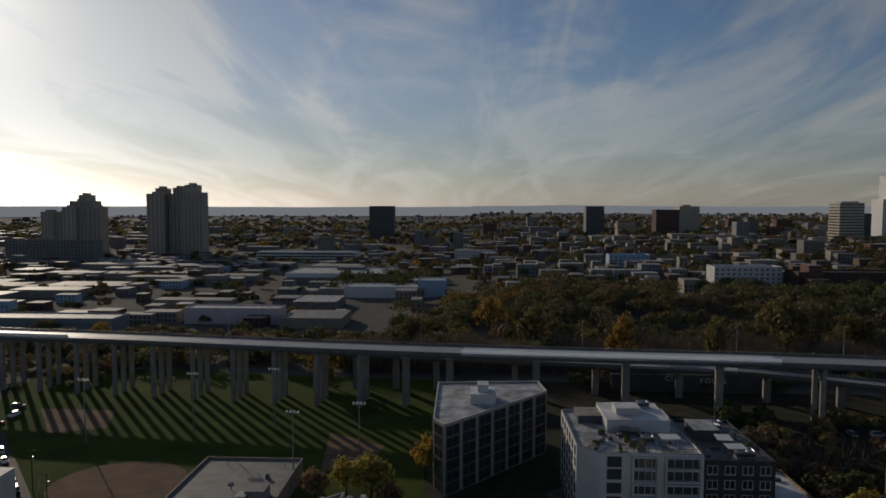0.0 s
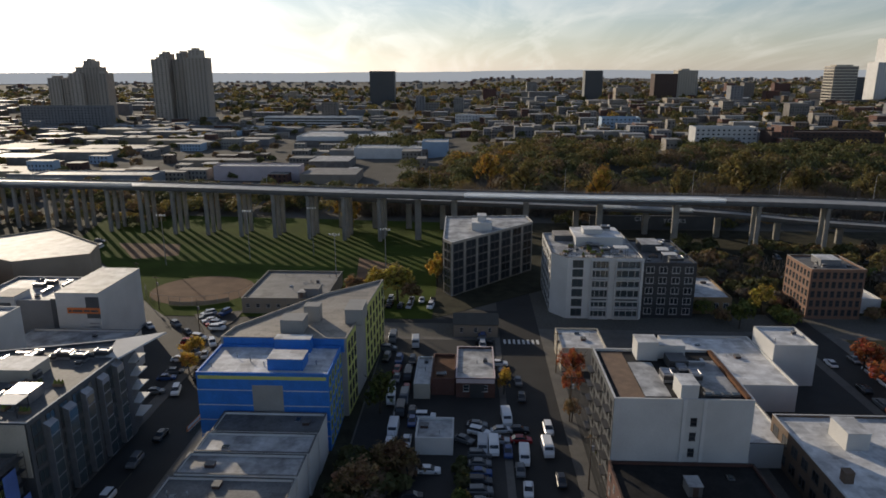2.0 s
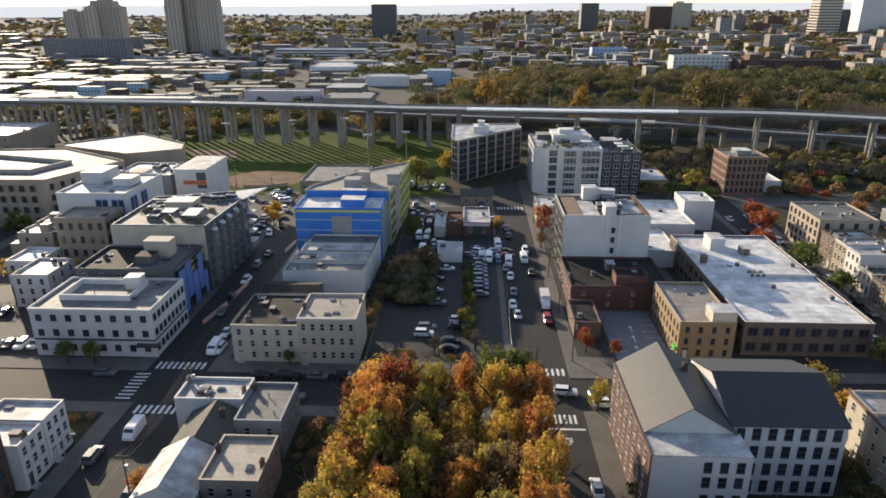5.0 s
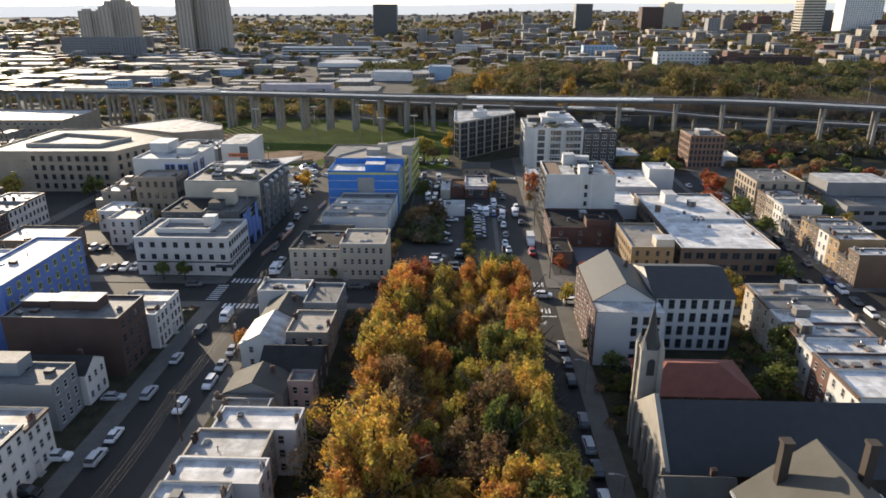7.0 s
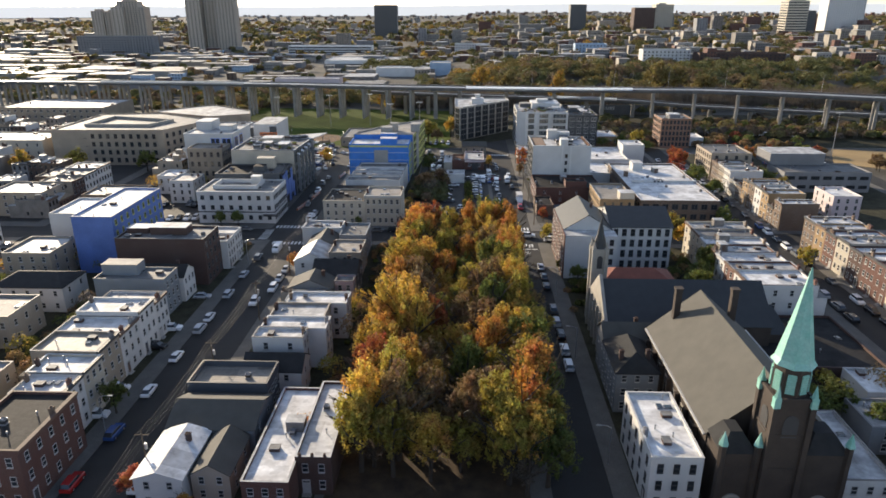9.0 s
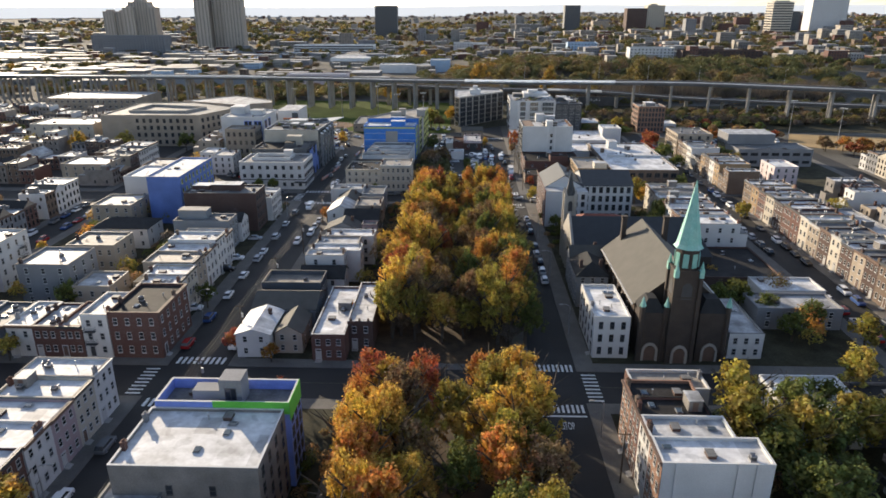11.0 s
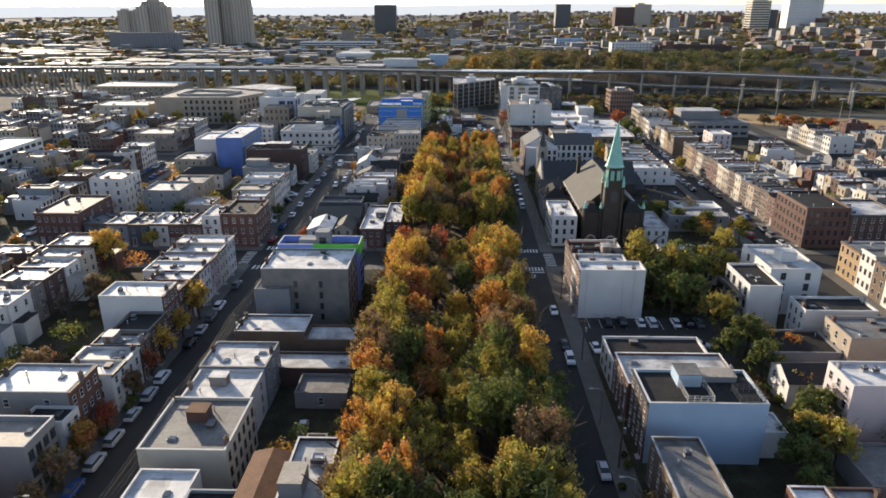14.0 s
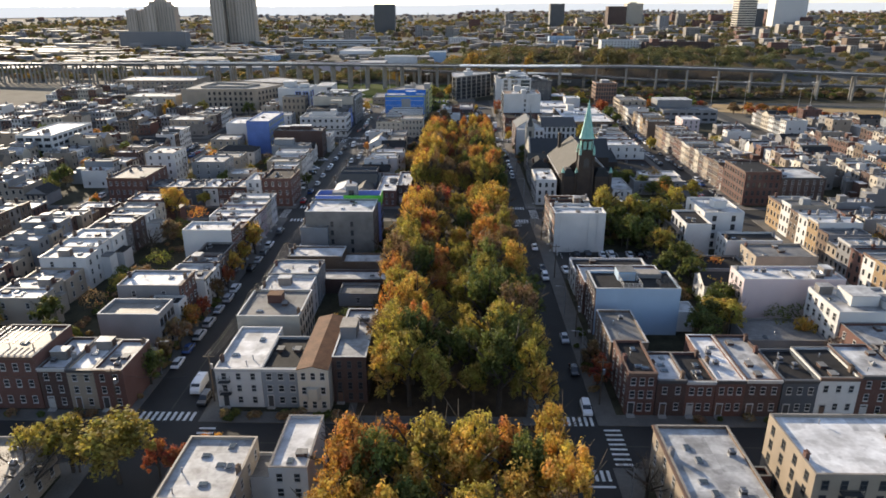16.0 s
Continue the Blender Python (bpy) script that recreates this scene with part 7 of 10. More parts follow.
# large grey-roofed church with the copper steeple
t = gable(34.2, 53, -126, -91.3, 11.2, 8.2, "brownstone", "grey_shingle", "large brownstone church with a broad grey shingle roof", "y", s=0, w=0, chim=0, name="church", category="church", over=0.5)
o = t.matrix_basis.translation
for k in range(7):
    y = -122 + 4.8 * k
    part("buttress", box(33.4 - o.x, 34.2 - o.x, y - 0.4 - o.y, y + 0.4 - o.y, -0.2, 9.4), "brownstone", t)
    if k < 6:
        put(window_mesh("pair", "limestone"), "window", t, 34.16 - o.x, y + 2.4 - o.y, 3.0, 1.7, 1, 5.5, -90)
for xx, yy in ((38.4, -93.5), (49.2, -93.5)):
    cb = box(xx - 0.6 - o.x, xx + 0.6 - o.x, yy - 0.6 - o.y, yy + 0.6 - o.y, 11, 20.6)
    bx(cb, xx - 0.75 - o.x, xx + 0.75 - o.x, yy - 0.75 - o.y, yy + 0.75 - o.y, 20.6, 21.1)
    part("chimney", cb, "brownstone", t)
part("gutter", box(33.5 - o.x, 33.8 - o.x, -126.3 - o.y, -91 - o.y, 10.7, 11.0), "trim_white", t), part("gutter", box(53.4 - o.x, 53.7 - o.x, -126.3 - o.y, -91 - o.y, 10.7, 11.0), "trim_white", t)
# west front of that church: wings, porch arches
part("front_wing", box(34.4 - o.x, 39.2 - o.x, -131.8 - o.y, -126 - o.y, -0.2, 11.5), "brownstone", t), part("front_wing", box(46.6 - o.x, 52.4 - o.x, -131.8 - o.y, -126 - o.y, -0.2, 11.5), "brownstone", t)
for xa, xb in ((34.4, 39.2), (46.6, 52.4)):
    b = bmesh.new()
    v0 = [b.verts.new((x - o.x, y - o.y, 11.5)) for x, y in ((xa - 0.2, -132), (xb + 0.2, -132), (xb + 0.2, -126), (xa - 0.2, -126))]
    v1 = [b.verts.new((x - o.x, y - o.y, 14.0)) for x, y in ((xa + 1.5, -130), (xb - 1.5, -130), (xb - 1.5, -127), (xa + 1.5, -127))]
    for k in range(4):
        b.faces.new((v0[k], v0[(k + 1) % 4], v1[(k + 1) % 4], v1[k]))
    b.faces.new(v1)
    part("wing_roof", b, "dark_shingle", t)
for xx in (36.8, 42.8, 49.5):
    b = bmesh.new()
    n = 10
    for r0, r1, d0, d1 in ((1.25, 1.75, -0.25, 0.0),):
        rows_ = []
        for rr in (r0, r1):
            rows_.append([(rr * math.cos(math.pi * k / n), 2.2 + rr * 1.25 * math.sin(math.pi * k / n)) for k in range(n + 1)])
        q0 = [b.verts.new((u, d0, v)) for u, v in rows_[0]]
        q1 = [b.verts.new((u, d0, v)) for u, v in rows_[1]]
        q2 = [b.verts.new((u, d1, v)) for u, v in rows_[1]]
        for k in range(n):
            b.faces.new((q0[k], q0[k + 1], q1[k + 1], q1[k])), b.faces.new((q1[k], q1[k + 1], q2[k + 1], q2[k]))
    bx(b, -1.75, -1.25, -0.25, 0, 0, 2.2), bx(b, 1.25, 1.75, -0.25, 0, 0, 2.2)
    a_ = part("arch", b, "limestone", t, "pale stone arch round a church door")
    yy = -131.82 if xx != 42.8 else -132.92
    a_.matrix_basis = pose(xx - o.x, yy - o.y, 0.0)
    part("church_door", box(xx - 1.2 - o.x, xx + 1.2 - o.x, yy - 0.04 - o.y, yy + 0.02 - o.y, 0, 3.4), "trim_brown", t)
spire(42.8, -130.2, 2.55, 25.8, 40.0, "brownstone", "copper_green", "brownstone church tower with a tall green copper spire")
for xx, yy in ((34.4, -131.8), (39.4, -131.9), (52.4, -131.8)):
    b = rod(bmesh.new(), (xx - o.x, yy - o.y, -0.2), (xx - o.x, yy - o.y, 13.0), 0.6, 6)
    part("turret", b, "brownstone", t)
    part("turret_cap", rod(bmesh.new(), (xx - o.x, yy - o.y, 13.0), (xx - o.x, yy - o.y, 15.2), 0.75, 6, 0.03), "copper_green", t, "small pale green copper cap")
house(24.7, 32.4, -131, -113.2, 10.0, "white_stucco", "roof_white", "white three-storey house with a white roof", 3, s=3, w=5, win=(0.95, 1.6), front="w", chim=1, bits=7, frame_m="trim_dark", coping="white_stucco")
house(54, 61.5, -130.5, -112, 6.2, "white_siding", "roof_silver", "low white house beside a church", 2, s=3, w=0, win=(0.95, 1.5), chim=1, bits=2)
house(57, 82, -94, -70, 4.4, "dark_brick", "roof_black", "low dark garage block with a broad black roof", 1, s=0, chim=0, bits=4, category="building", name="garage_block", door=False)
house(72, 88, -104, -95, 5.0, "white_stucco", "roof_white", "low white workshop with flat roof", 1, s=3, chim=0, bits=2, category="building", name="workshop", door=False)
house(66, 86, -116, -107, 5.6, "grey_stucco", "roof_silver", "low grey workshop with flat roof", 2, s=4, chim=0, bits=3, category="building", name="workshop", door=False)
# long terrace behind the churches
row("y", 64.5, 82.0, -66.2, ((10, 10.4, "white_stucco", "roof_white", 3, 3, 4), (6.5, 10.2, "red_brick", "roof_silver", 3, 2, 0), (6.5, 10.0, "white_siding", "roof_white", 3, 2, 0), (6.5, 10.2, "red_brick", "roof_silver", 3, 2, 0),
                            (6.5, 10.0, "cream", "roof_white", 3, 2, 0), (7, 10.2, "tan_siding", "roof_grey", 3, 2, 0), (7, 10.2, "cream", "roof_silver", 3, 2, 0)), "w", "terrace behind the churches")
# block south of the second cross street
house(26.4, 39.6, -159, -152.5, 9.8, "white_stucco", "roof_tan", "white-sided corner house with a brown roof", 3, s=0, w=2, front="w", front_m="red_brick", chim=1, bits=3, coping="white_stucco")
row("y", 24.4, 37.5, -177, ((6.0, 12.4, "white_stucco", "roof_silver", 4, 3, 0), (6.0, 12.0, "red_brick", "roof_black", 4, 3, 0), (5.8, 11.6, "orange_brick", "roof_black", 4, 3, 0)), "w", "brick row at the corner")
t = house(24.4, 40.0, -183.3, -177.1, 12.8, "white_stucco", "roof_white", "tall house with a blank white side wall and orange brick front", 4, s=0, w=3, front="w", front_m="orange_brick", cornice="trim_brown", chim=0, bits=3, coping="white_stucco")
o = t.matrix_basis.translation
for xx in (-6.0, 2.6, 5.2):
    part("wall_pier", box(xx, xx + 0.5, -3.28, -3.1, -0.2, 12.9), "white_stucco", t)
for k, (xx, ww) in enumerate(((-4.0, 1.6), (-1.4, 2.4))):
    b = bmesh.new()
    for j in range(6):
        rod(b, (xx + ww * j / 6, -3.14, 0.5 + 0.3 * (j % 2)), (xx + ww * (j + 1) / 6, -3.14, 1.3 - 0.4 * (j % 3)), 0.05, 4)
    part("painted_tag", b, "grey_stucco", t, "faint grey painted scrawl")
t = house(25.6, 45.5, -216.2, -205.4, 6.6, "white_paint", "roof_black", "low white building with a black roof behind a parapet", 2, s=0, w=3, win=(1.0, 1.4), chim=0, bits=5, category="building", name="workshop", door=False, coping="white_paint", frame_m="trim_dark")
t = house(25.7, 46, -227.8, -216.4, 8.8, "red_brick", "roof_silver", "red brick house with a pale roof and a rear terrace", 3, s=0, w=4, front="w", chim=2, bits=2, coping="white_paint")
t = house(26.2, 45.6, -238.8, -228, 11.9, "pale_blue", "roof_black", "tall house with a pale blue blank side wall and roof terraces", 4, s=0, w=4, front="w", front_m="dark_brick", cornice="trim_dark", chim=0, bits=0, coping="white_stucco")
o = t.matrix_basis.translation
rooftop(t, 32.5, 36.5, -233, -229, 11.3, 13.8, "pale_blue", "roof_grey", "stair_head")
rooftop(t, 37, 43, -231.5, -228.4, 11.3, 12.6, "grey_stucco", "roof_tan", "deck")
for xa, xb, ya, yb in ((32.5, 36.8, -238.4, -233.2), (41, 45, -238.4, -234.5)):
    b = bmesh.new()
    for za in (12.4, 12.9, 13.3):
        ring(b, rect(xa - o.x, xb - o.x, ya - o.y, yb - o.y), rect(xa + 0.06 - o.x, xb - 0.06 - o.x, ya + 0.06 - o.y, yb - 0.06 - o.y), za - 0.4, za - 0.32)
    for k in range(5):
        for yy in (ya, yb):
            u = xa + (xb - xa) * k / 4
            bx(b, u - 0.04 - o.x, u + 0.04 - o.x, yy - 0.04 - o.y, yy + 0.04 - o.y, 11.3, 13.0)
    part("railing", b, "trim_white" if xa < 40 else "dark_metal", t)
house(45.8, 50.5, -237, -231, 5.2, "white_paint", "roof_white", "low white rear extension", 1, chim=0, bits=0, name="extension", door=False)
house(25.6, 33.2, -258.6, -243.2, 8.6, "brown_brick", "roof_grey", "long brown brick house with a pale grey roof", 3, s=0, w=4, front="w", chim=0, bits=3, coping="roof_silver")
house(26, 31.4, -271.4, -258.7, 9.2, "red_brick", "roof_black", "dark red brick corner house with a black roof", 3, s=3, w=4, front="s", cornice="trim_brown", chim=1, bits=4, coping="trim_brown")
row("x", -271.6, -260.5, 31.5, ((5.4, 7.8, "dark_brick", "roof_white", 2, 2, 0), (5.4, 7.6, "red_brick", "roof_black", 2, 3, 0)), "s", "brick row with white doors")
row("x", -271.6, -252.5, 42.4, ((5.4, 7.8, "red_brick", "roof_white", 2, 3, 0), (6.6, 8.0, "dark_brick", "roof_silver", 2, 3, 0)), "s", "brick row with white doors")
row("x", -271.6, -259, 54.6, ((6.5, 8.0, "dark_siding", "roof_black", 2, 3, 0), (7.5, 8.6, "white_siding", "roof_black", 2, 3, 0), (8.5, 9.0, "red_brick", "roof_silver", 3, 3, 0), (7, 9.2, "dark_brick", "roof_silver", 3, 3, 0)), "s", "row on the cross street")
house(58, 75, -249, -238, 4.2, "grey_stucco", "roof_grey", "low grey garage with a flat roof", 1, chim=0, bits=2, name="garage", category="building", door=False)
t = house(26, 37.5, -315, -288.6, 9.8, "brown_brick", "roof_silver", "brick corner house with a worn silver roof", 3, s=0, w=6, front="w", cornice="trim_brown", chim=2, bits=8, coping="roof_tan", front_m="tan_stucco")
house(37.8, 44, -292.5, -290.2, 3.2, "red_brick", "roof_black", "low brick garage wall", 1, chim=0, bits=0, name="garage", door=False)
t = house(44.6, 64, -302, -287.2, 11.2, "tan_stucco", "roof_white", "tan apartment block with a broad white roof", 4, s=7, w=4, win=(1.0, 1.5), chim=3, bits=5, category="building", name="apartment_block", coping="roof_tan", front="s", frame_m="trim_dark")
for u_ in (-4.5, 4.5):
    fire_escape(t, "s", u_, -7.45, 3, 2.55, 3.2)
# behind, towards the next street
t = house(62.2, 86, -233, -224.6, 12.0, "pale_pink", "roof_white", "tall pale pink sided apartment house with rear balconies", 4, s=0, w=3, win=(1.1, 1.6), chim=2, bits=4, category="building", name="apartment_house", coping="white_stucco", door=False)
fire_escape(t, "w", -1.5, -11.95, 3, 2.8, 3.2)
terrace(t, 66, 84, -231, -226, 11.5, 21, ("condenser", "duct", "vent_pipe", "air_handler"), 6)
t = house(75.5, 92, -250, -236.5, 11.6, "white_stucco", "roof_silver", "white apartment house with a red brick side", 4, s=0, w=5, win=(1.2, 1.7), chim=2, bits=5, category="building", name="apartment_house", coping="white_stucco", door=False)
rooftop(t, 80, 86, -246, -240, 11, 13.6, "white_stucco", "roof_silver")
rooftop(t, 86.5, 91, -249, -243, 11, 12.8, "white_stucco", "roof_grey")
house(76, 92, -262, -250.2, 9.2, "red_brick", "roof_silver", "red brick house with a pale roof", 3, s=4, w=3, chim=1, bits=3)
t = house(63.4, 71, -187.4, -172.8, 10.8, "white_stucco", "roof_black", "white house with dark rear balconies", 3, s=0, w=4, win=(1.5, 1.9), style="pair", frame_m="trim_dark", chim=0, bits=2, category="house", name="town_house", coping="white_stucco", door=False)
for k in range(2):
    o = t.matrix_basis.translation
    z = 3.6 + 3.4 * k
    part("balcony", box(61.0 - o.x, 63.4 - o.x, -186 - o.y, -174 - o.y, z, z + 0.2), "dark_metal", t)
    part("balcony_rail", box(61.0 - o.x, 61.1 - o.x, -186 - o.y, -174 - o.y, z + 0.2, z + 1.2), "dark_metal", t)
t = house(71.2, 83.5, -180, -162.5, 12.2, "white_stucco", "roof_silver", "white town house with a roof terrace", 4, s=2, w=2, win=(1.3, 1.7), frame_m="trim_dark", chim=0, bits=3, coping="white_stucco", name="town_house", door=False)
rooftop(t, 76, 80, -174, -170, 11.6, 14.2, "white_stucco", "roof_white")
house(72.5, 88.5, -196, -188.2, 8.6, "white_stucco", "roof_black", "white house with a dark flat roof", 3, s=0, w=3, win=(0.95, 1.5), chim=2, bits=3, coping="white_stucco")
house(75.2, 92, -209.5, -199, 8.8, "tan_stucco", "roof_grey", "tan house with a grey roof", 3, s=0, w=3, win=(1.0, 1.6), chim=1, bits=3)
house(61, 75, -208, -197.5, 4.6, "grey_stucco", "roof_black", "low grey storage building", 1, chim=0, bits=1, name="garage", category="building", door=False)
gable(57.5, 66.5, -222, -214, 5.6, 2.0, "white_siding", "dark_shingle", "small white back house with a dark roof", "x", w=2, s=2, chim=0)
t = house(52, 66, -162, -142.5 - 7.5, 7.6, "white_siding", "roof_white", "low white houses with bright roofs among trees", 2, s=4, w=3, chim=3, bits=3)
house(66.3, 80, -161.5, -150.5, 6.6, "charcoal", "roof_black", "low dark house with a black roof", 2, s=4, w=0, chim=2, bits=3)
row("x", -271.6, -258, 85.5 - 1, ((5.5, 9.0, "cream", "roof_silver", 3, 2, 0),), "s")

# rows along the next street to the right
r2 = random.Random(5)
walls_r = ("red_brick", "dark_brick", "yellow_brick", "tan_stucco", "red_brick", "brown_brick", "white_siding", "cream", "grey_stucco", "brown_brick")
def auto_row(axis, f0, f1, start, end, front, hs, walls, roofs, floors, seed, ns=0, wmin=5.0, wmax=7.0, group="", base=0.12, bulk=True):
    r = random.Random(seed)
    items, u = [], start
    while u < end - wmin * 0.8:
        wd = r.uniform(wmin, wmax)
        if end - u - wd < wmin * 0.8:
            wd = end - u
        fl = r.choice(floors) if not items or r.random() < 0.5 else items[-1][4]
        items.append((wd, fl * 3.0 + hs + r.uniform(-0.7, 0.6), r.choice(walls), r.choice(roofs), fl, max(2, int(wd / 2.0)), ns))
        u += wd
    row(axis, f0, f1, start, items, front, group, base, bulk)


PALE = ("roof_white", "roof_white", "roof_silver", "roof_silver", "roof_grey")
auto_row("y", 103.5, 118.5, -110, -10, "w", 1.4, ("red_brick", "tan_stucco", "yellow_brick", "brown_brick", "red_brick", "cream", "dark_brick"), ("roof_white", "roof_silver", "roof_white", "roof_grey"), (3, 3, 3), 3, group="long brick terrace", bulk=False)
house(103.5, 117, -131, -110.2, 13.2, "red_brick", "roof_black", "tall red brick corner block with dark bays", 4, s=6, w=8, win=(1.1, 1.8), frame_m="trim_dark", front="w", cornice="trim_brown", chim=1, bits=6, category="building", name="corner_block", coping="trim_brown")
th = house(117.2, 134, -131, -113, 11.0, "dark_brick", "roof_silver", "dark brick block beside the corner", 4, s=6, win=(1.0, 1.6), chim=2, bits=3, category="building", name="corner_block", front="s", cornice="trim_dark")
auto_row("y", 103.5, 117, 6, 74, "w", 1.2, ("cream", "white_siding", "tan_stucco", "yellow_brick", "white_stucco", "brown_brick"), PALE, (3, 3, 2), 8, group="pale terrace", bulk=False)
house(103.5, 121, 76, 96, 12.0, "tan_stucco", "roof_grey", "tan block with roof plant and balconies", 4, s=4, w=7, win=(1.3, 1.7), frame_m="trim_dark", chim=0, bits=6, category="building", name="apartment_block", door=False)
t = house(127, 162, 57, 74, 8.4, "grey_stucco", "roof_grey", "long low grey hall with a band of windows", 2, s=7, win=(3.5, 1.4), style="band", frame_m="trim_dark", chim=0, bits=5, category="building", name="hall", door=False)
rooftop(t, 127, 150, 72, 86, 8, 13.0, "grey_stucco", "roof_silver", "upper_hall")
house(128, 138, 20, 34, 8.5, "pale_pink", "roof_white", "small pale brick house behind the terrace", 3, s=3, w=3, chim=1, bits=2)
auto_row("y", 136, 150, -108, -6, "e", 1.2, walls_r, PALE, (2, 3, 3), 12, group="terrace")
house(120, 134, -60, -30, 5, "grey_stucco", "roof_silver", "low workshop between terraces", 1, chim=0, bits=3, name="workshop", category="building", door=False)
auto_row("y", 155, 169, -132, -12, "e", 1.2, walls_r, PALE, (2, 3, 3), 14, group="terrace")
auto_row("y", 184, 198, -132, -12, "w", 1.2, walls_r, PALE, (2, 3, 3), 15, ns=0, group="terrace")
auto_row("y", 214, 228, -132, -12, "w", 1.2, walls_r, PALE, (3, 3), 16, group="terrace")
auto_row("y", 250, 264, -132, -12, "w", 1.2, walls_r, PALE, (3, 3), 17, group="terrace")
auto_row("y", 103.5, 117, -272, -152, "w", 1.2, walls_r, PALE, (2, 3, 3), 18, group="terrace")
auto_row("y", 124, 137, -272, -152, "w", 1.0, walls_r, PALE, (2, 3), 19, group="terrace")
auto_row("y", 155, 169, -272, -152, "e", 1.2, walls_r, PALE, (2, 3, 3), 20, group="terrace")
# ---- between the left street and the park ----
house(-53.5, -41.3, -19.4, -8.8 - 3.4, 8.0, "white_siding", "roof_silver", "white clapboard corner house with a patchy white roof", 2, s=0, w=3, chim=2, bits=4, frame_m="trim_dark")
house(-41, -33, -25, -13, 7.6, "grey_siding", "roof_grey", "grey house with a grey roof", 2, s=2, e=3, chim=1, bits=2)
gable(-50, -41, -30, -20.2, 5.6, 2.4, "tan_siding", "grey_shingle", "small tan house with a pitched roof", "y", s=2, e=0, chim=1)
gable(-50.5, -41.5, -42.5, -31, 5.8, 2.4, "white_siding", "roof_silver", "white clapboard house with a pale pitched roof", "y", s=2, e=2, chim=0)
house(-41.2, -32.3, -40, -29, 7.6, "tan_siding", "roof_tan", "tan house with a flat tan roof", 2, s=3, e=3, chim=2, bits=1)
gable(-43, -31.5, -53.5, -43.5, 6.2, 2.6, "dark_siding", "dark_shingle", "dark house with a black pitched roof", "x", s=2, e=2, chim=1)
gable(-47.5, -36.5, -61, -53.7, 5.6, 2.4, "grey_siding", "grey_shingle", "grey house with a worn pitched roof", "y", s=2, e=0, chim=1)
house(-36.3, -31.5, -58, -53.7, 6.6, "pink_siding", "roof_grey", "dusty pink clapboard rear house", 2, s=2, e=2, chim=0, bits=0)
house(-48.8, -37.7, -63.4, -61.2, 5.6, "tan_siding", "roof_rust", "low house with a brown flat roof", 2, s=2, chim=1, bits=0)
house(-46, -37.6, -70, -63.6, 6.4, "grey_siding", "roof_tan", "low house with a tan roof", 2, s=0, e=0, chim=1, bits=1)
house(-43.8, -30, -76.6, -70.2, 9.0, "white_siding", "roof_white", "white house with a bright white roof", 3, s=3, e=2, chim=2, bits=1, coping="white_stucco")
house(-45.6, -33.5, -84, -76.8, 9.2, "tan_siding", "roof_silver", "tan house with a worn silver roof", 3, s=0, e=2, chim=2, bits=2)
house(-45.8, -32, -90, -84.2, 9.4, "white_siding", "roof_white", "white house with a bright roof and rear porch", 3, s=0, e=2, chim=2, bits=1)
house(-46, -35.6, -95, -90.2, 9.8, "white_siding", "roof_silver", "white clapboard house with tall windows", 3, s=2, e=2, chim=1, bits=1)
gable(-46, -34.6, -102, -95.2, 6.0, 2.2, "white_siding", "dark_shingle", "white cottage with a brown-black pitched roof", "x", s=2, e=1, chim=0)
t = house(-53.8, -39, -109.4, -101.2, 7.9, "dark_siding", "roof_tan", "dark clad house with an open roof deck", 2, s=0, e=4, win=(1.2, 1.7), chim=0, bits=1, coping="trim_dark", parapet=1.2)
t = gable(-53, -38.2, -120.5, -109.6, 5.8, 2.2, "grey_siding", "grey_shingle", "grey house with a broad shingle roof", "x", s=2, e=2, chim=0)
gable(-53, -45.5, -133, -120.8, 5.6, 1.2, "white_siding", "roof_white", "white corner house with a bright pitched roof", "y", s=2, w=2, chim=2)
gable(-45, -39, -131, -121, 5.0, 1.8, "tan_siding", "grey_shingle", "small tan rear house with a pitched roof", "y", s=2, e=2, chim=0)
t = house(-36.2, -29, -134, -108, 6.4, "red_brick", "roof_white", "long low brick building with a pale worn roof", 2, s=3, e=0, win=(1.0, 1.4), chim=0, bits=4, category="building", name="brick_building", front="s", coping="roof_silver")
t = house(-29.2, -23.6, -129, -107, 7.2, "dark_brick", "roof_white", "brick house with a bright white roof and shaped gable", 2, s=2, e=0, win=(1.0, 1.6), chim=0, bits=3, front="s", coping="white_stucco", name="row_house")
b = bmesh.new()
for k in range(3):
    cyl(b, -2.0 + 1.95 * k, -10.95, 7.2, 7.75, 0.28, 0.22, 6)
part("finial", b, "dark_brick", t)

# south of the second cross street
t = house(-51.5, -31, -188.4, -174.5, 14.6, "dirty_stucco", "roof_white", "tall stained grey block with a white roof under construction", 5, s=0, e=4, win=(1.0, 1.6), chim=2, bits=5, category="building", name="tenement", coping="white_stucco", door=False, frame_m="trim_dark")
o = t.matrix_basis.translation
facade(t, "s", -34.5 - 12 - o.x, -31.5 - 3 - o.x, -6.99, (1.5, 4.3, 7.1, 9.9), 2, 0.9, 1.5, window_mesh("sash", "trim_dark"))
t = house(-51, -30.2, -174.4, -167.5, 15.6, "blue_board", "roof_grey", "unfinished block with green and blue sheathing boards", 5, s=0, e=3, win=(1.3, 1.8), style="pair", frame_m="trim_dark", chim=0, bits=2, category="building", name="construction_block", coping="white_stucco",
          door=False, parapet=1.8)
o = t.matrix_basis.translation
part("sheathing", box(-42 - o.x, -30.2 - o.x, -174.5 - o.y, -174.41 - o.y, 13.6, 15.7), "green_board", t, "bright green sheathing")
part("sheathing", box(-30.19 - o.x, -30.1 - o.x, -174.4 - o.y, -167.6 - o.y, 12.4, 15.7), "green_board", t, "bright green sheathing")
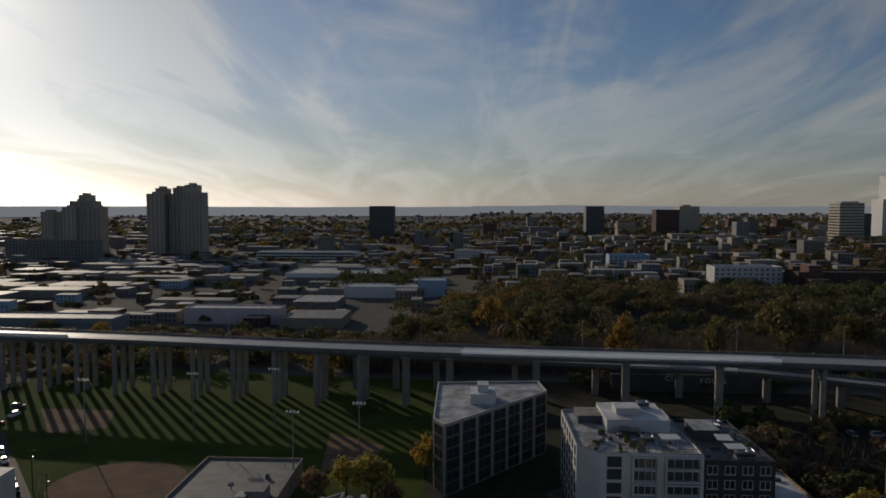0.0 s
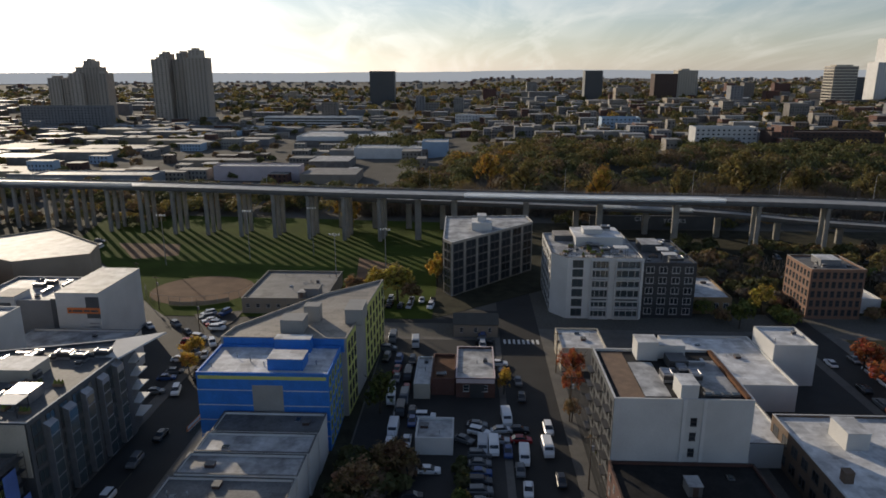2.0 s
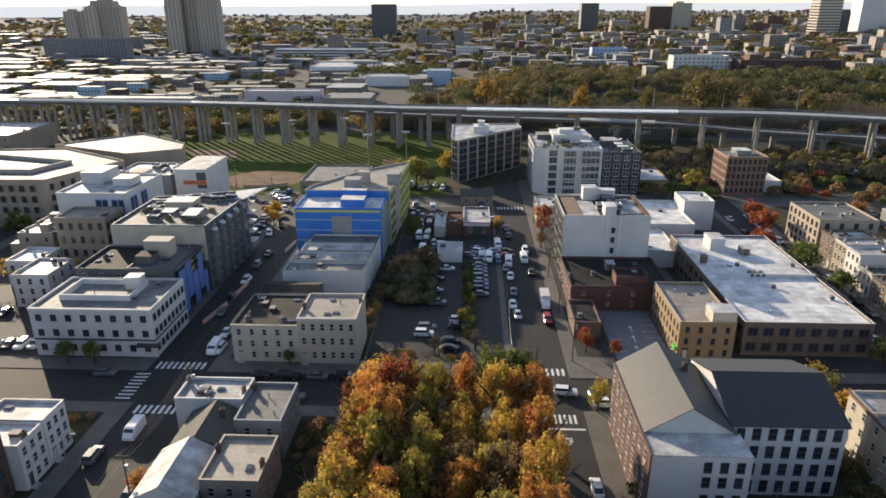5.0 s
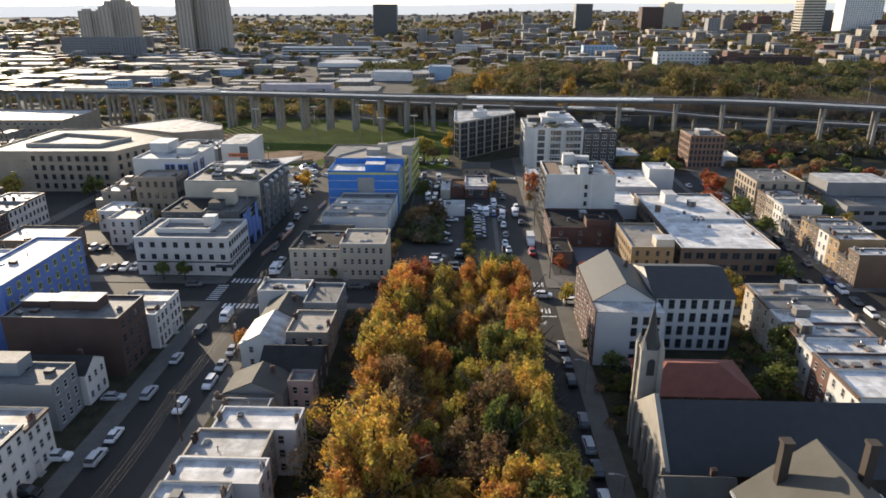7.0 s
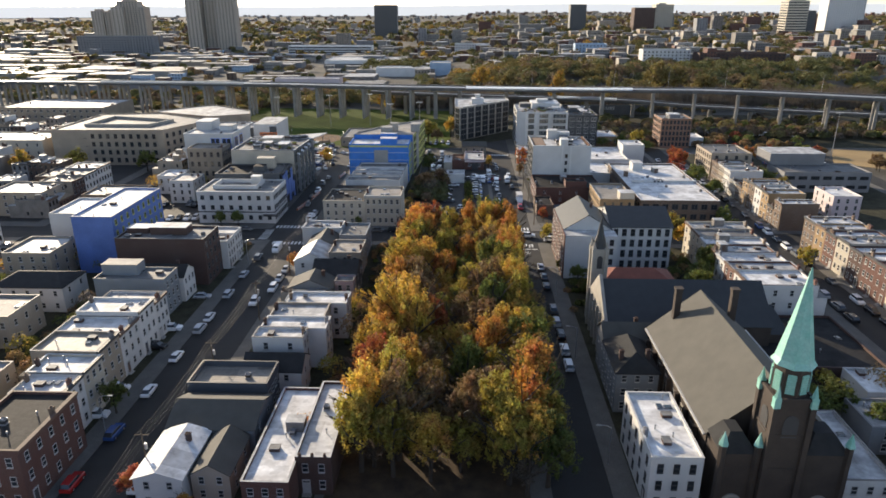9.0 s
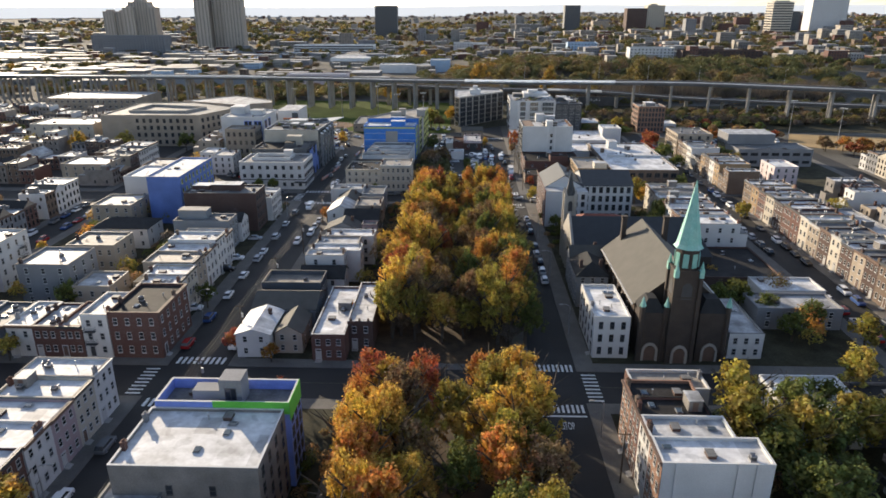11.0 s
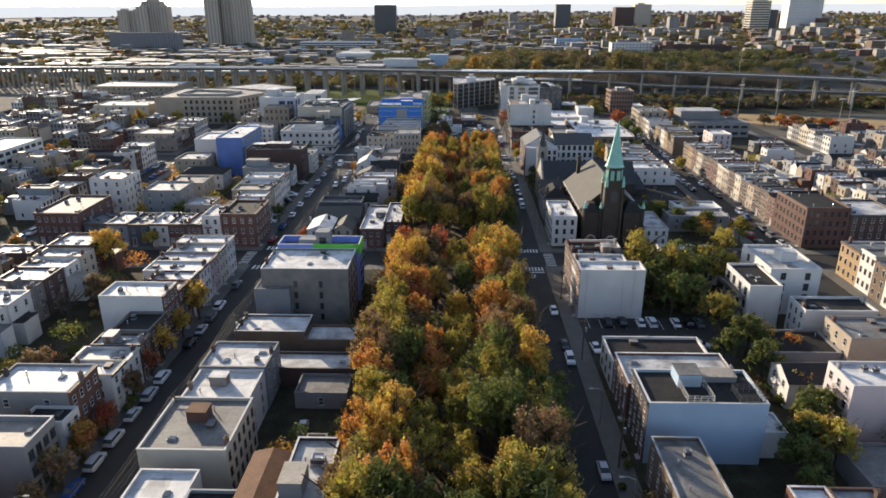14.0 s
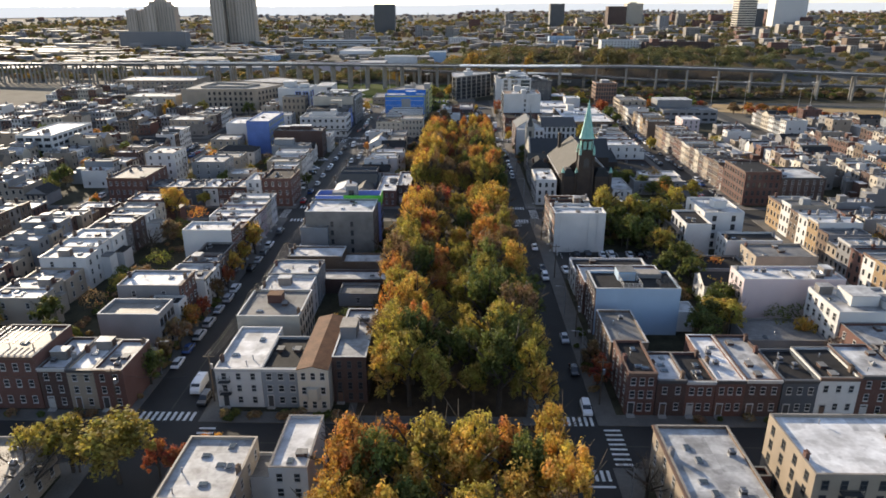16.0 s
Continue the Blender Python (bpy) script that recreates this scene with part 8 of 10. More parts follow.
part("parapet_lining", box(-50.7 - o.x, -30.5 - o.x, -167.86 - o.y, -167.79 - o.y, 13.9, 15.5), "blue_board", t, "blue sheathing")
b = prism(bmesh.new(), rect(-41.5 - o.x, -38 - o.x, -172.5 - o.y, -169 - o.y), 13.5, 18.2)
bx(b, -46 - o.x, -41.5 - o.x, -172 - o.y, -169.5 - o.y, 13.5, 16.0)
part("stair_head", b, "grey_stucco", t)
facade(t, "s", -41.3 - o.x, -38.2 - o.x, -172.53 - o.y, (14.6,), 1, 1.8, 2.2, window_mesh("pair", "trim_dark"))
house(-44, -36, -166.8, -158, 7.0, "tan_siding", "roof_silver", "low corner house with a pale roof", 2, s=0, w=2, chim=1, bits=2)
house(-52.8, -44.6, -190.4, -181.5, 10.2, "grey_siding", "roof_silver", "small blue-grey house with a worn roof", 3, s=0, e=3, win=(0.8, 1.3), chim=1, bits=0)
house(-53.6, -38.2, -204, -195.6, 6.2, "brown_brick", "roof_white", "low brick garage with a white roof", 2, s=0, chim=2, bits=1, category="building", name="garage", door=False, coping="white_stucco")
house(-38, -24.1, -205.8, -198.6, 5.2, "brown_brick", "roof_silver", "low brick garage with a pale blue-grey roof", 1, s=0, chim=0, bits=1, category="building", name="garage", door=False)
house(-46.5, -24.6, -216, -209.2, 4.2, "dark_brick", "roof_silver", "low dark garage with a flat pale roof", 1, s=0, chim=0, bits=2, category="building", name="garage", door=False, coping="roof_grey")
house(-36, -26, -224, -217, 3.6, "grey_stucco", "roof_grey", "low grey rear shed", 1, s=1, chim=0, bits=0, name="shed", door=False, coping="roof_grey")
t = house(-53.6, -41, -224, -214, 9.0, "grey_siding", "roof_silver", "grey house with a crumpled silver roof", 3, s=2, e=3, win=(0.9, 1.4), chim=2, bits=4)
house(-53.2, -41.2, -235, -224.2, 8.6, "white_siding", "roof_white", "white house with a bright worn roof", 3, s=0, e=2, chim=1, bits=3)
t = house(-53.6, -40, -249.6, -235.2, 9.6, "cream", "roof_grey", "cream apartment house with a grey roof and a brick stair head", 3, s=0, e=6, win=(0.9, 1.5), chim=1, bits=5, coping="white_stucco", frame_m="trim_dark")
rooftop(t, -48.8, -45.6, -242, -239.2, 9, 11.2, "red_brick", "roof_rust")
t = house(-51.6, -42.8, -270, -252.8, 8.6, "white_siding", "roof_white", "white house with a bright worn roof", 3, s=3, w=3, win=(0.95, 1.5), front="s", chim=1, bits=4, cornice="trim_white")
fire_escape(t, "s", -2.6, -8.65, 2, 2.6, 3.2, 2.2)
house(-42.7, -35.6, -270, -257, 8.6, "grey_siding", "roof_black", "dusty grey house with a black roof and skylights", 3, s=3, win=(1.1, 1.5), front="s", chim=0, bits=3, cornice="trim_white")
t = gable(-35.5, -29.7, -271.6, -249.5, 9.2, 0.7, "cream", "roof_rust", "cream house with a long rust-brown roof and bay window", "y", s=3, floors=3, win=(0.9, 1.6), chim=0, over=0.15)
o = t.matrix_basis.translation
part("bay_window", prism(bmesh.new(), [(-1.3, -11.1), (-0.8, -12.0), (0.8, -12.0), (1.3, -11.1)], 3.0, 5.6), "cream", t)
t = house(-29.5, -23, -268.2, -246.8, 10.2, "dark_brick", "roof_silver", "tall narrow dark brick house with roof plant", 4, s=3, e=5, win=(0.85, 1.5), front="s", chim=0, bits=2, coping="white_stucco", frame_m="trim_dark")
rooftop(t, -29.2, -26, -260, -255.5, 9.6, 12.4, "grey_stucco", "roof_tan")
put(small_mesh("air_handler"), "air_handler", t, 1.0, 5.0, 9.7, 0.7, 0.8, 0.9)
house(-29.3, -26, -246.6, -242, 7.4, "grey_stucco", "roof_silver", "narrow grey rear stair tower", 2, chim=0, bits=0, name="extension", door=False)
# south of the third cross street
house(-47.8, -37.2, -306, -291.6, 9.0, "tan_siding", "roof_silver", "house with a patched silver roof", 3, s=0, e=4, chim=1, bits=7)
house(-38.2, -33.8, -297, -291, 5.6, "white_siding", "roof_grey", "low white link between two houses", 2, chim=0, bits=0, name="extension", door=False)
t = house(-33.6, -27.8, -299, -285.6, 9.0, "white_siding", "roof_white", "narrow white house with a stained white roof", 3, s=2, chim=0, bits=2, e=0)

# ---- left of the left street ----
LW = ("white_siding", "grey_siding", "tan_siding", "white_stucco", "red_brick", "red_brick", "dark_brick", "brown_brick", "tan_stucco", "grey_stucco", "cream", "dirty_stucco")
house(-82.5, -71.8, -28, -21.8, 8.8, "white_siding", "roof_silver", "white clapboard house with a long stoop", 3, e=3, front="e", chim=1, bits=1, group="white stoop row")
house(-82, -71.8, -34.6, -28.2, 8.6, "white_siding", "roof_white", "white clapboard house with a long stoop", 3, e=3, front="e", chim=1, bits=1, group="white stoop row")
row("y", -88, -73.2, -103.5, ((8.5, 10.6, "tan_stucco", "roof_tan", 3, 3, 2), (8.5, 9.8, "white_siding", "roof_white", 3, 3, 0), (7.5, 10.8, "white_siding", "roof_white", 3, 3, 2), (6.5, 9.6, "white_siding", "roof_silver", 3, 3, 0)), "e", "row with stoops")
t = house(-94, -76.5, -66, -58, 9.8, "grey_siding", "roof_grey", "grey house with a tall stair head and white porches", 3, s=0, e=3, chim=0, bits=3)
rooftop(t, -93.5, -84.5, -62.5, -58.3, 9.2, 12.2, "grey_siding", "roof_grey")
gable(-88, -75.5, -57.6, -50.5, 6.8, 2.2, "white_siding", "dark_shingle", "white house with a dark pitched roof", "x", e=3, chim=1)
row("y", -83, -72.2, -117.5, ((7, 10.0, "white_stucco", "roof_white", 3, 3, 2), (6.8, 10.2, "cream", "roof_white", 3, 3, 0)), "e", "row with stoops")
t = house(-80, -69, -134, -118, 11.0, "red_brick", "roof_black", "red brick corner house with a shop front and a black roof", 3, s=4, e=5, win=(1.0, 1.7), chim=2, bits=4, cornice="trim_brown", front="e", coping="trim_brown", name="corner_house")
t = house(-86, -80.2, -134, -122, 10.4, "white_stucco", "roof_silver", "white house with fire escapes", 3, s=2, chim=1, bits=2, front="s")
fire_escape(t, "s", -1.0, -6.05, 2, 3.0, 3.4, 2.4)
row("x", -134, -121, -103, ((5.8, 7.6, "white_siding", "roof_white", 2, 2, 0), (5.6, 7.6, "red_brick", "roof_silver", 2, 3, 0), (5.4, 7.6, "red_brick", "roof_silver", 2, 3, 0)), "s", "low brick row")
row("x", -134, -121, -124, ((7, 7.6, "dark_siding", "roof_grey", 2, 2, 0), (6.8, 7.6, "grey_siding", "roof_silver", 2, 2, 0), (6.8, 7.4, "dark_siding", "roof_grey", 2, 2, 0)), "s", "low brick row")
# row south of the second cross street
row("y", -85.5, -70.0, -179, ((7.0, 10.0, "white_siding", "roof_white", 3, 3, 2), (6.6, 9.8, "pink_siding", "roof_white", 3, 3, 0), (6.6, 10.0, "cream", "roof_white", 3, 3, 0), (6.8, 10.2, "white_stucco", "roof_white", 3, 3, 0)), "e", "bright-roofed row")
row("y", -81, -70.2, -192, ((6.5, 10.4, "red_brick", "roof_tan", 3, 3, 0), (6.4, 10.2, "red_brick", "roof_white", 3, 3, 0)), "e", "brick row with tan roofs")
t = house(-84.3, -70.2, -200.4, -192.3, 12.6, "white_stucco", "roof_white", "tall house with a blank white side and a brick front", 4, s=0, e=4, front="e", front_m="red_brick", cornice="trim_brown", chim=1, bits=4, coping="white_stucco")
house(-77.5, -69.4, -209.6, -200.6, 9.0, "dirty_stucco", "roof_black", "stained grey house with a black roof", 3, s=2, e=3, front="e", front_m="dark_brick", chim=0, bits=2)
row("y", -80, -69.2, -226.4, ((5.6, 8.4, "white_stucco", "roof_white", 3, 2, 2), (5.6, 8.2, "white_siding", "roof_silver", 2, 2, 0), (5.2, 8.6, "dark_brick", "roof_silver", 3, 2, 0)), "e", "row with stoops")
house(-86, -71.2, -236.6, -227, 11.0, "grey_stucco", "roof_white", "red brick fronted house with a white roof and grey side", 3, s=2, e=4, front="e", front_m="red_brick", chim=2, bits=3, cornice="trim_brown")
house(-77, -69.6, -241.6, -236.9, 8.6, "white_siding", "roof_black", "narrow white house with a black roof", 3, s=0, e=2, front="e", chim=1, bits=1)
t = house(-84, -70.6, -250, -241.9, 10.0, "grey_stucco", "roof_tan", "grey stucco house with a railed roof terrace", 3, s=0, e=4, win=(1.3, 1.7), style="pair", frame_m="trim_dark", chim=0, bits=1, coping="white_stucco", parapet=1.0)
t = house(-97.4, -85, -271.2, -258, 11.4, "red_brick", "roof_tan", "red brick corner block with a roof trellis", 3, s=5, e=0, front="s", cornice="trim_brown", chim=1, bits=2, coping="limestone")
o = t.matrix_basis.translation
b = bmesh.new()
for k in range(9):
    bx(b, -5 + 1.2 * k, -4.85 + 1.2 * k, -4, 3, 12.6, 12.75)
for xx in (-5, 4.6):
    for yy in (-3.8, 2.8):
        bx(b, xx, xx + 0.14, yy, yy + 0.14, 10.8, 12.6)
part("trellis", b, "dark_metal", t)
row("x", -271.2, -257.6, -84.8, ((5.4, 9.0, "dark_brick", "roof_white", 3, 2, 0), (5.2, 8.8, "tan_stucco", "roof_white", 3, 2, 0), (5.6, 8.8, "red_brick", "roof_silver", 3, 2, 0)), "s", "corner brick row")
house(-111, -97.6, -271, -256, 9.0, "dark_brick", "roof_silver", "dark brick house with a pale roof", 3, s=5, front="s", chim=1, bits=3)
# blocks further left
auto_row("y", -118, -105, -236, -152, "w", 1.0, LW, PALE, (2, 3, 3), 31, ns=2, wmin=6, wmax=9, group="back row", bulk=False)
auto_row("y", -138.5, -126, -271, -152, "w", 1.2, LW, PALE, (2, 3, 3), 32, ns=2, group="terrace")
auto_row("y", -166, -153, -271, -152, "e", 1.2, LW, PALE, (2, 3, 3), 33, ns=2, group="terrace")
auto_row("y", -200, -186, -271, -152, "w", 1.2, LW, PALE, (2, 3, 3), 34, ns=2, group="terrace")
auto_row("y", -219, -206, -271, -152, "w", 1.2, LW, PALE, (3, 3), 35, group="terrace")
auto_row("y", -250, -236, -271, -152, "e", 1.2, LW, PALE, (2, 3, 3), 36, group="terrace")
house(-130, -116.5, -47, -33, 9.0, "tan_stucco", "roof_silver", "tan house with a pale worn roof beside blue sheeting", 3, s=4, e=3, chim=1, bits=4)
house(-118, -104, -84, -72, 8.0, "tan_siding", "roof_grey", "long low house with a grey roof", 2, s=5, e=3, chim=1, bits=3)
gable(-121, -103, -65, -54, 6.6, 2.0, "white_siding", "dark_shingle", "long white house with a dark hipped roof", "x", s=5, e=2, chim=0, hip=4)
house(-100.5, -91, -112, -102, 7.4, "tan_siding", "roof_silver", "low tan house behind the row", 2, s=3, e=2, chim=1, bits=2)
house(-116.5, -103, -108, -95, 11.4, "grey_stucco", "roof_silver", "grey house with rear stairs", 4, s=3, e=3, chim=1, bits=4)
t = house(-139.3, -127, -100, -86, 13.4, "white_stucco", "roof_silver", "tall white stucco apartment house with rear fire escapes", 4, s=3, e=4, chim=1, bits=5)
fire_escape(t, "e", 3.0, 6.2, 3, 2.9, 3.4, 2.6)
house(-139.5, -125, -134, -113, 11.0, "red_brick", "roof_grey", "large red brick house with a grey roof", 3, s=6, e=4, front="s", cornice="trim_brown", chim=2, bits=5)
auto_row("x", -134, -121, -218, -164, "s", 1.2, LW, PALE, (2, 3), 41, group="terrace")
auto_row("y", -166, -153, -108, -14, "e", 1.2, LW, PALE, (2, 3, 3), 42, ns=2, group="terrace")
auto_row("y", -200, -186, -108, -14, "w", 1.2, LW, PALE, (2, 3), 43, ns=2, group="terrace")
house(-221, -203, -60, -22, 13.4, "white_stucco", "roof_white", "large pale apartment block with banded windows", 4, s=4, e=8, win=(3.2, 1.5), style="band", frame_m="trim_dark", chim=0, bits=8, category="building", name="apartment_block", door=False, coping="white_stucco")
auto_row("y", -219, -206, -118, -62, "w", 1.2, LW, PALE, (2, 3), 44, group="terrace")
auto_row("y", -250, -236, -134, -14, "e", 1.2, LW, PALE, (2, 3), 45, group="terrace")
house(-285, -262, -190, -160, 14, "tan_stucco", "roof_white", "large pale block with banded windows", 4, s=0, e=0, chim=0, bits=6, category="building", name="apartment_block", door=False)
house(-139, -120, 10, 24, 9.5, "brown_brick", "roof_silver", "brown brick house with a pale roof", 3, s=4, e=3, chim=1, bits=3)
house(-176, -156, 14, 30, 9, "tan_stucco", "roof_silver", "tan factory house with a pale roof", 3, s=5, e=3, chim=1, bits=3)
house(-176, -156, 42, 60, 8, "brown_brick", "roof_grey", "brown low factory with a flat roof", 2, s=5, e=3, chim=1, bits=3)
for ax, a_, b_, c_, d_, fr, sd in (("x", 40, 53, -228, -174, "s", 51), ("x", 76, 89, -330, -226, "s", 52), ("x", 100, 113, -330, -226, "s", 53), ("x", 36, 49, -330, -240, "s", 54), ("y", -166, -153, 12, 58, "e", 55), ("x", 60, 73, -222, -176, "s", 56), ("x", 80, 92, -222, -206, "s", 57),
                                   ("x", 150, 163, -330, -226, "s", 58), ("x", 176, 190, -330, -234, "s", 59), ("y", 184, 197, 10, 56, "w", 60), ("y", 208, 221, 10, 50, "e", 61), ("x", 8, 22, 226, 276, "s", 62), ("y", 236, 250, 28, 58, "w", 63), ("y", -137, -124, 62, 108, "e", 64)):
    auto_row(ax, a_, b_, c_, d_, fr, 1.1, LW, PALE, (2, 3, 3), sd, ns=2 if ax == "y" else 0, wmin=6, wmax=11, group="terrace")
house(-85, -71.5, -304, -289.8, 7.2, "tan_stucco", "roof_tan", "low house with a pale gravel roof behind bare trees", 2, s=0, e=4, chim=1, bits=3)
auto_row("x", 14, 28, -220, -180, "s", 1.2, LW, PALE, (2, 3), 46, group="terrace")
auto_row("x", 60, 74, -330, -240, "s", 1.2, LW, PALE, (2, 3), 47, group="terrace")
auto_row("x", 14, 28, -330, -240, "s", 1.2, LW, PALE, (2, 3), 48, group="terrace")
house(-240, -205, 96, 118, 12, "cream", "roof_silver", "pale yellow factory block", 3, s=7, chim=1, bits=4, category="building", name="factory", door=False)

bulk_houses()
# ---- trees, cars, street furniture ----
tr = random.Random(77)
# the park: two long groves under one canopy
def grove(y0, y1, seed, x0=-21.5, x1=8.0, tall=0.0, gap=0.12, warm=0.0, slim=0.0):
    """Two outer rows on each side of a broken middle, lower and thinner over the path."""
    r = random.Random(seed)
    y = y0
    while y < y1:
        for k in range(6):
            x = x0 + (x1 - x0) * (0.0, 0.17, 0.36, 0.6, 0.82, 1.0)[k] + r.uniform(-1.3, 1.3)
            yy = y + r.uniform(-2.4, 2.4)
            mid = k in (2, 3) and not warm
            if mid and r.random() < gap and not -290 < y < -205:
                continue
            near = y < -205
            q = r.random()
            if warm:
                mix = (("leaf_gold", 0.34), ("leaf_amber", 0.28), ("leaf_olive", 0.2), ("leaf_green", 0.08), ("leaf_brown", 0.1))
            elif k > 2:
                mix = (("leaf_olive", 0.34), ("leaf_gold", 0.28), ("leaf_amber", 0.14), ("leaf_green", 0.12), ("leaf_brown", 0.12)) if not near else (("leaf_olive", 0.3), ("leaf_gold", 0.06), ("leaf_green", 0.34), ("leaf_amber", 0.12), ("leaf_brown", 0.18))
            else:
                mix = (("leaf_gold", 0.42), ("leaf_amber", 0.27), ("leaf_olive", 0.14), ("leaf_red", 0.05), ("leaf_brown", 0.12)) if not near else (("leaf_gold", 0.14), ("leaf_olive", 0.28), ("leaf_amber", 0.26), ("leaf_green", 0.14), ("leaf_brown", 0.18))
            for leaf, share in mix:
                q -= share
                if q < 0:
                    break
            tree(x, yy, r.uniform(13.5, 18.5) - (3.5 if mid else 0.0) + tall, r.uniform(3.9, 5.3) - slim - (0.7 if mid else 0.0), leaf, 0.15, "park trees")
        y += r.uniform(6.2, 7.4)


grove(-125, -14, 1, -19.0, 8.0, tall=0.6, gap=0.0), grove(-270, -154, 2, -20.0, 7.2, 0.0, 0.3), grove(-345, -292, 3, tall=1.5, gap=0.0, warm=0.2)
for x, y, h, r, leaf in ((-14, -66, 11, 3.2, "leaf_red"), (-2, -96, 12, 3.4, "leaf_red"), (-18, -122, 8, 3, "leaf_bare"), (7, -128, 9, 3, "leaf_bare"), (10.8, -237, 12.5, 5.6, "leaf_green"), (9.8, -228, 12, 5.4, "leaf_green"), (8.6, -219, 13, 4.8, "leaf_green"),
                         (9.8, -277 + 3, 13, 3.4, "leaf_gold"), (8.5, -98, 13, 5.2, "leaf_green"), (8.5, -86, 13, 5, "leaf_green"), (6, -152, 8, 2.5, "leaf_bare"), (-21, -14, 11, 4, "leaf_red"), (-21, -8.5 - 3, 9, 3, "leaf_amber"),
                         (-22, -290, 11, 4, "leaf_bare"), (24, -295, 8, 3, "leaf_bare"), (22.8, -262, 8, 3, "leaf_red"), (22.8, -254, 7, 2.6, "leaf_brown")):
    tree(x, y, h, r, leaf, 0.15)
for k in range(9):
    tree(9.6 + tr.uniform(-0.5, 1.2), -126 + 7.6 * k, tr.uniform(13, 16), tr.uniform(4.4, 5.6), ("leaf_green", "leaf_olive", "leaf_green", "leaf_brown")[k % 4], 0.15, "park trees")
tree(9.0, -291.5, 15.5, 3.8, "leaf_gold", 0.15, "park trees"), tree(-60.5, -292, 13.5, 7.2, "leaf_olive", 0.12, "park trees"), tree(-54.5, -290.5, 7.5, 2.8, "leaf_red", 0.12), tree(-104.5, -157, 14, 5.4, "leaf_gold", 0.12, "park trees"), tree(-62.5 - 6, -186, 11, 4.4, "leaf_gold", 0.12)
# courts and yards right of the street
for x, y, h, r, leaf in ((45, -159, 16, 5.6, "leaf_olive"), (43, -167, 16, 6, "leaf_olive"), (50, -170, 15, 5.5, "leaf_olive"), (47, -178, 10, 4.5, "leaf_green"), (56, -176, 9, 4, "leaf_green"), (62, -164, 13, 5.4, "leaf_olive"), (68, -156 - 5, 10, 4, "leaf_olive"),
                         (55.4, -190.5, 11, 4.4, "leaf_olive"), (58.2, -201.5, 11, 4.6, "leaf_green"), (57, -212, 10, 4.2, "leaf_green"), (52, -205, 9, 3.6, "leaf_green"), (58.6, -230.5, 10, 4.4, "leaf_green"), (58, -239, 10, 4.2, "leaf_olive"), (53.3, -237, 9, 4, "leaf_green"), (55, -160, 13, 5, "leaf_green"), (48, -181, 12, 4.8, "leaf_green"), (57, -168, 12, 5, "leaf_green"), (44, -174, 13, 5, "leaf_green"), (53, -180, 11, 4.6, "leaf_green"), (62, -156, 11, 4.4, "leaf_green"), (72, -147, 12, 5, "leaf_olive"), (86, -126, 9, 4, "leaf_olive"), (78, -118, 9, 4, "leaf_green"), (70, -112, 8, 3.6, "leaf_green"), (49, -222, 6, 2.6, "leaf_green"), (50, -243, 9, 4, "leaf_green"), (54, -236, 9, 4, "leaf_olive"), (58, -233, 7, 2.8, "leaf_brown"),
                         (73, -243, 7, 2.6, "leaf_gold"), (50, -248, 7, 3, "leaf_green"), (64, -40, 11, 4.5, "leaf_green"), (57, -52, 9, 4, "leaf_green"), (60, -46, 9, 4, "leaf_green"), (54, -66, 8, 3, "leaf_green"), (63, -8, 11, 4.5, "leaf_olive"), (66, -13, 9, 3.6, "leaf_gold"),
                         (28, -43, 6, 2.6, "leaf_green"), (29, -52, 6, 2.6, "leaf_green"), (25, -33, 5, 2.2, "leaf_green"), (23, -9, 7, 2.6, "leaf_olive"), (66, -105, 8, 4, "leaf_green"), (60, -108, 9, 3.6, "leaf_green"), (72, -122, 8, 3.6, "leaf_green"),
                         (86, -3 + 12, 8, 3, "leaf_green"), (92, 60, 11, 5, "leaf_green"), (94, 44, 9, 4, "leaf_green"), (88, 78, 9, 4, "leaf_red"), (96, 96, 10, 5, "leaf_red"), (98, 110, 9, 4, "leaf_red"), (120, 60, 10, 5, "leaf_green"), (122, 48, 9, 4, "leaf_olive"),
                         (96, -30, 8, 3, "leaf_olive"), (140, 96, 10, 5, "leaf_red"), (150, 102, 9, 4, "leaf_red"), (132, 108, 9, 4, "leaf_amber"), (78, 138, 9, 4, "leaf_green"), (90, 152, 9, 4, "leaf_olive"), (72, 178, 9, 4, "leaf_green"),
                         (23.5, 98, 10, 3.4, "leaf_red"), (22.5, 92, 8, 2.6, "leaf_red"), (21.5, 82, 6, 2, "leaf_brown"), (30.5, 11, 5, 1.8, "leaf_red"), (24.6, 14, 5, 1.8, "leaf_red"), (24.5, 18, 4.5, 1.6, "leaf_red"), (39.5, 8, 5, 1.8, "leaf_red"),
                         (7.5, 94, 7, 2, "leaf_gold")):
    tree(x, y, h, r, leaf, 0.15, far=x > 84 or y > 130)
# red hedge row and trees by the tan field
for k in range(14):
    tree(188 + 8 * (k % 7) + tr.uniform(-2, 2), 98 - 4.5 * (k % 7) - 7 * (k // 7) + tr.uniform(-3, 3), tr.uniform(6, 9), tr.uniform(3.8, 5.2), tr.choice(("leaf_red", "leaf_amber", "leaf_brown")), 0.05, far=True)
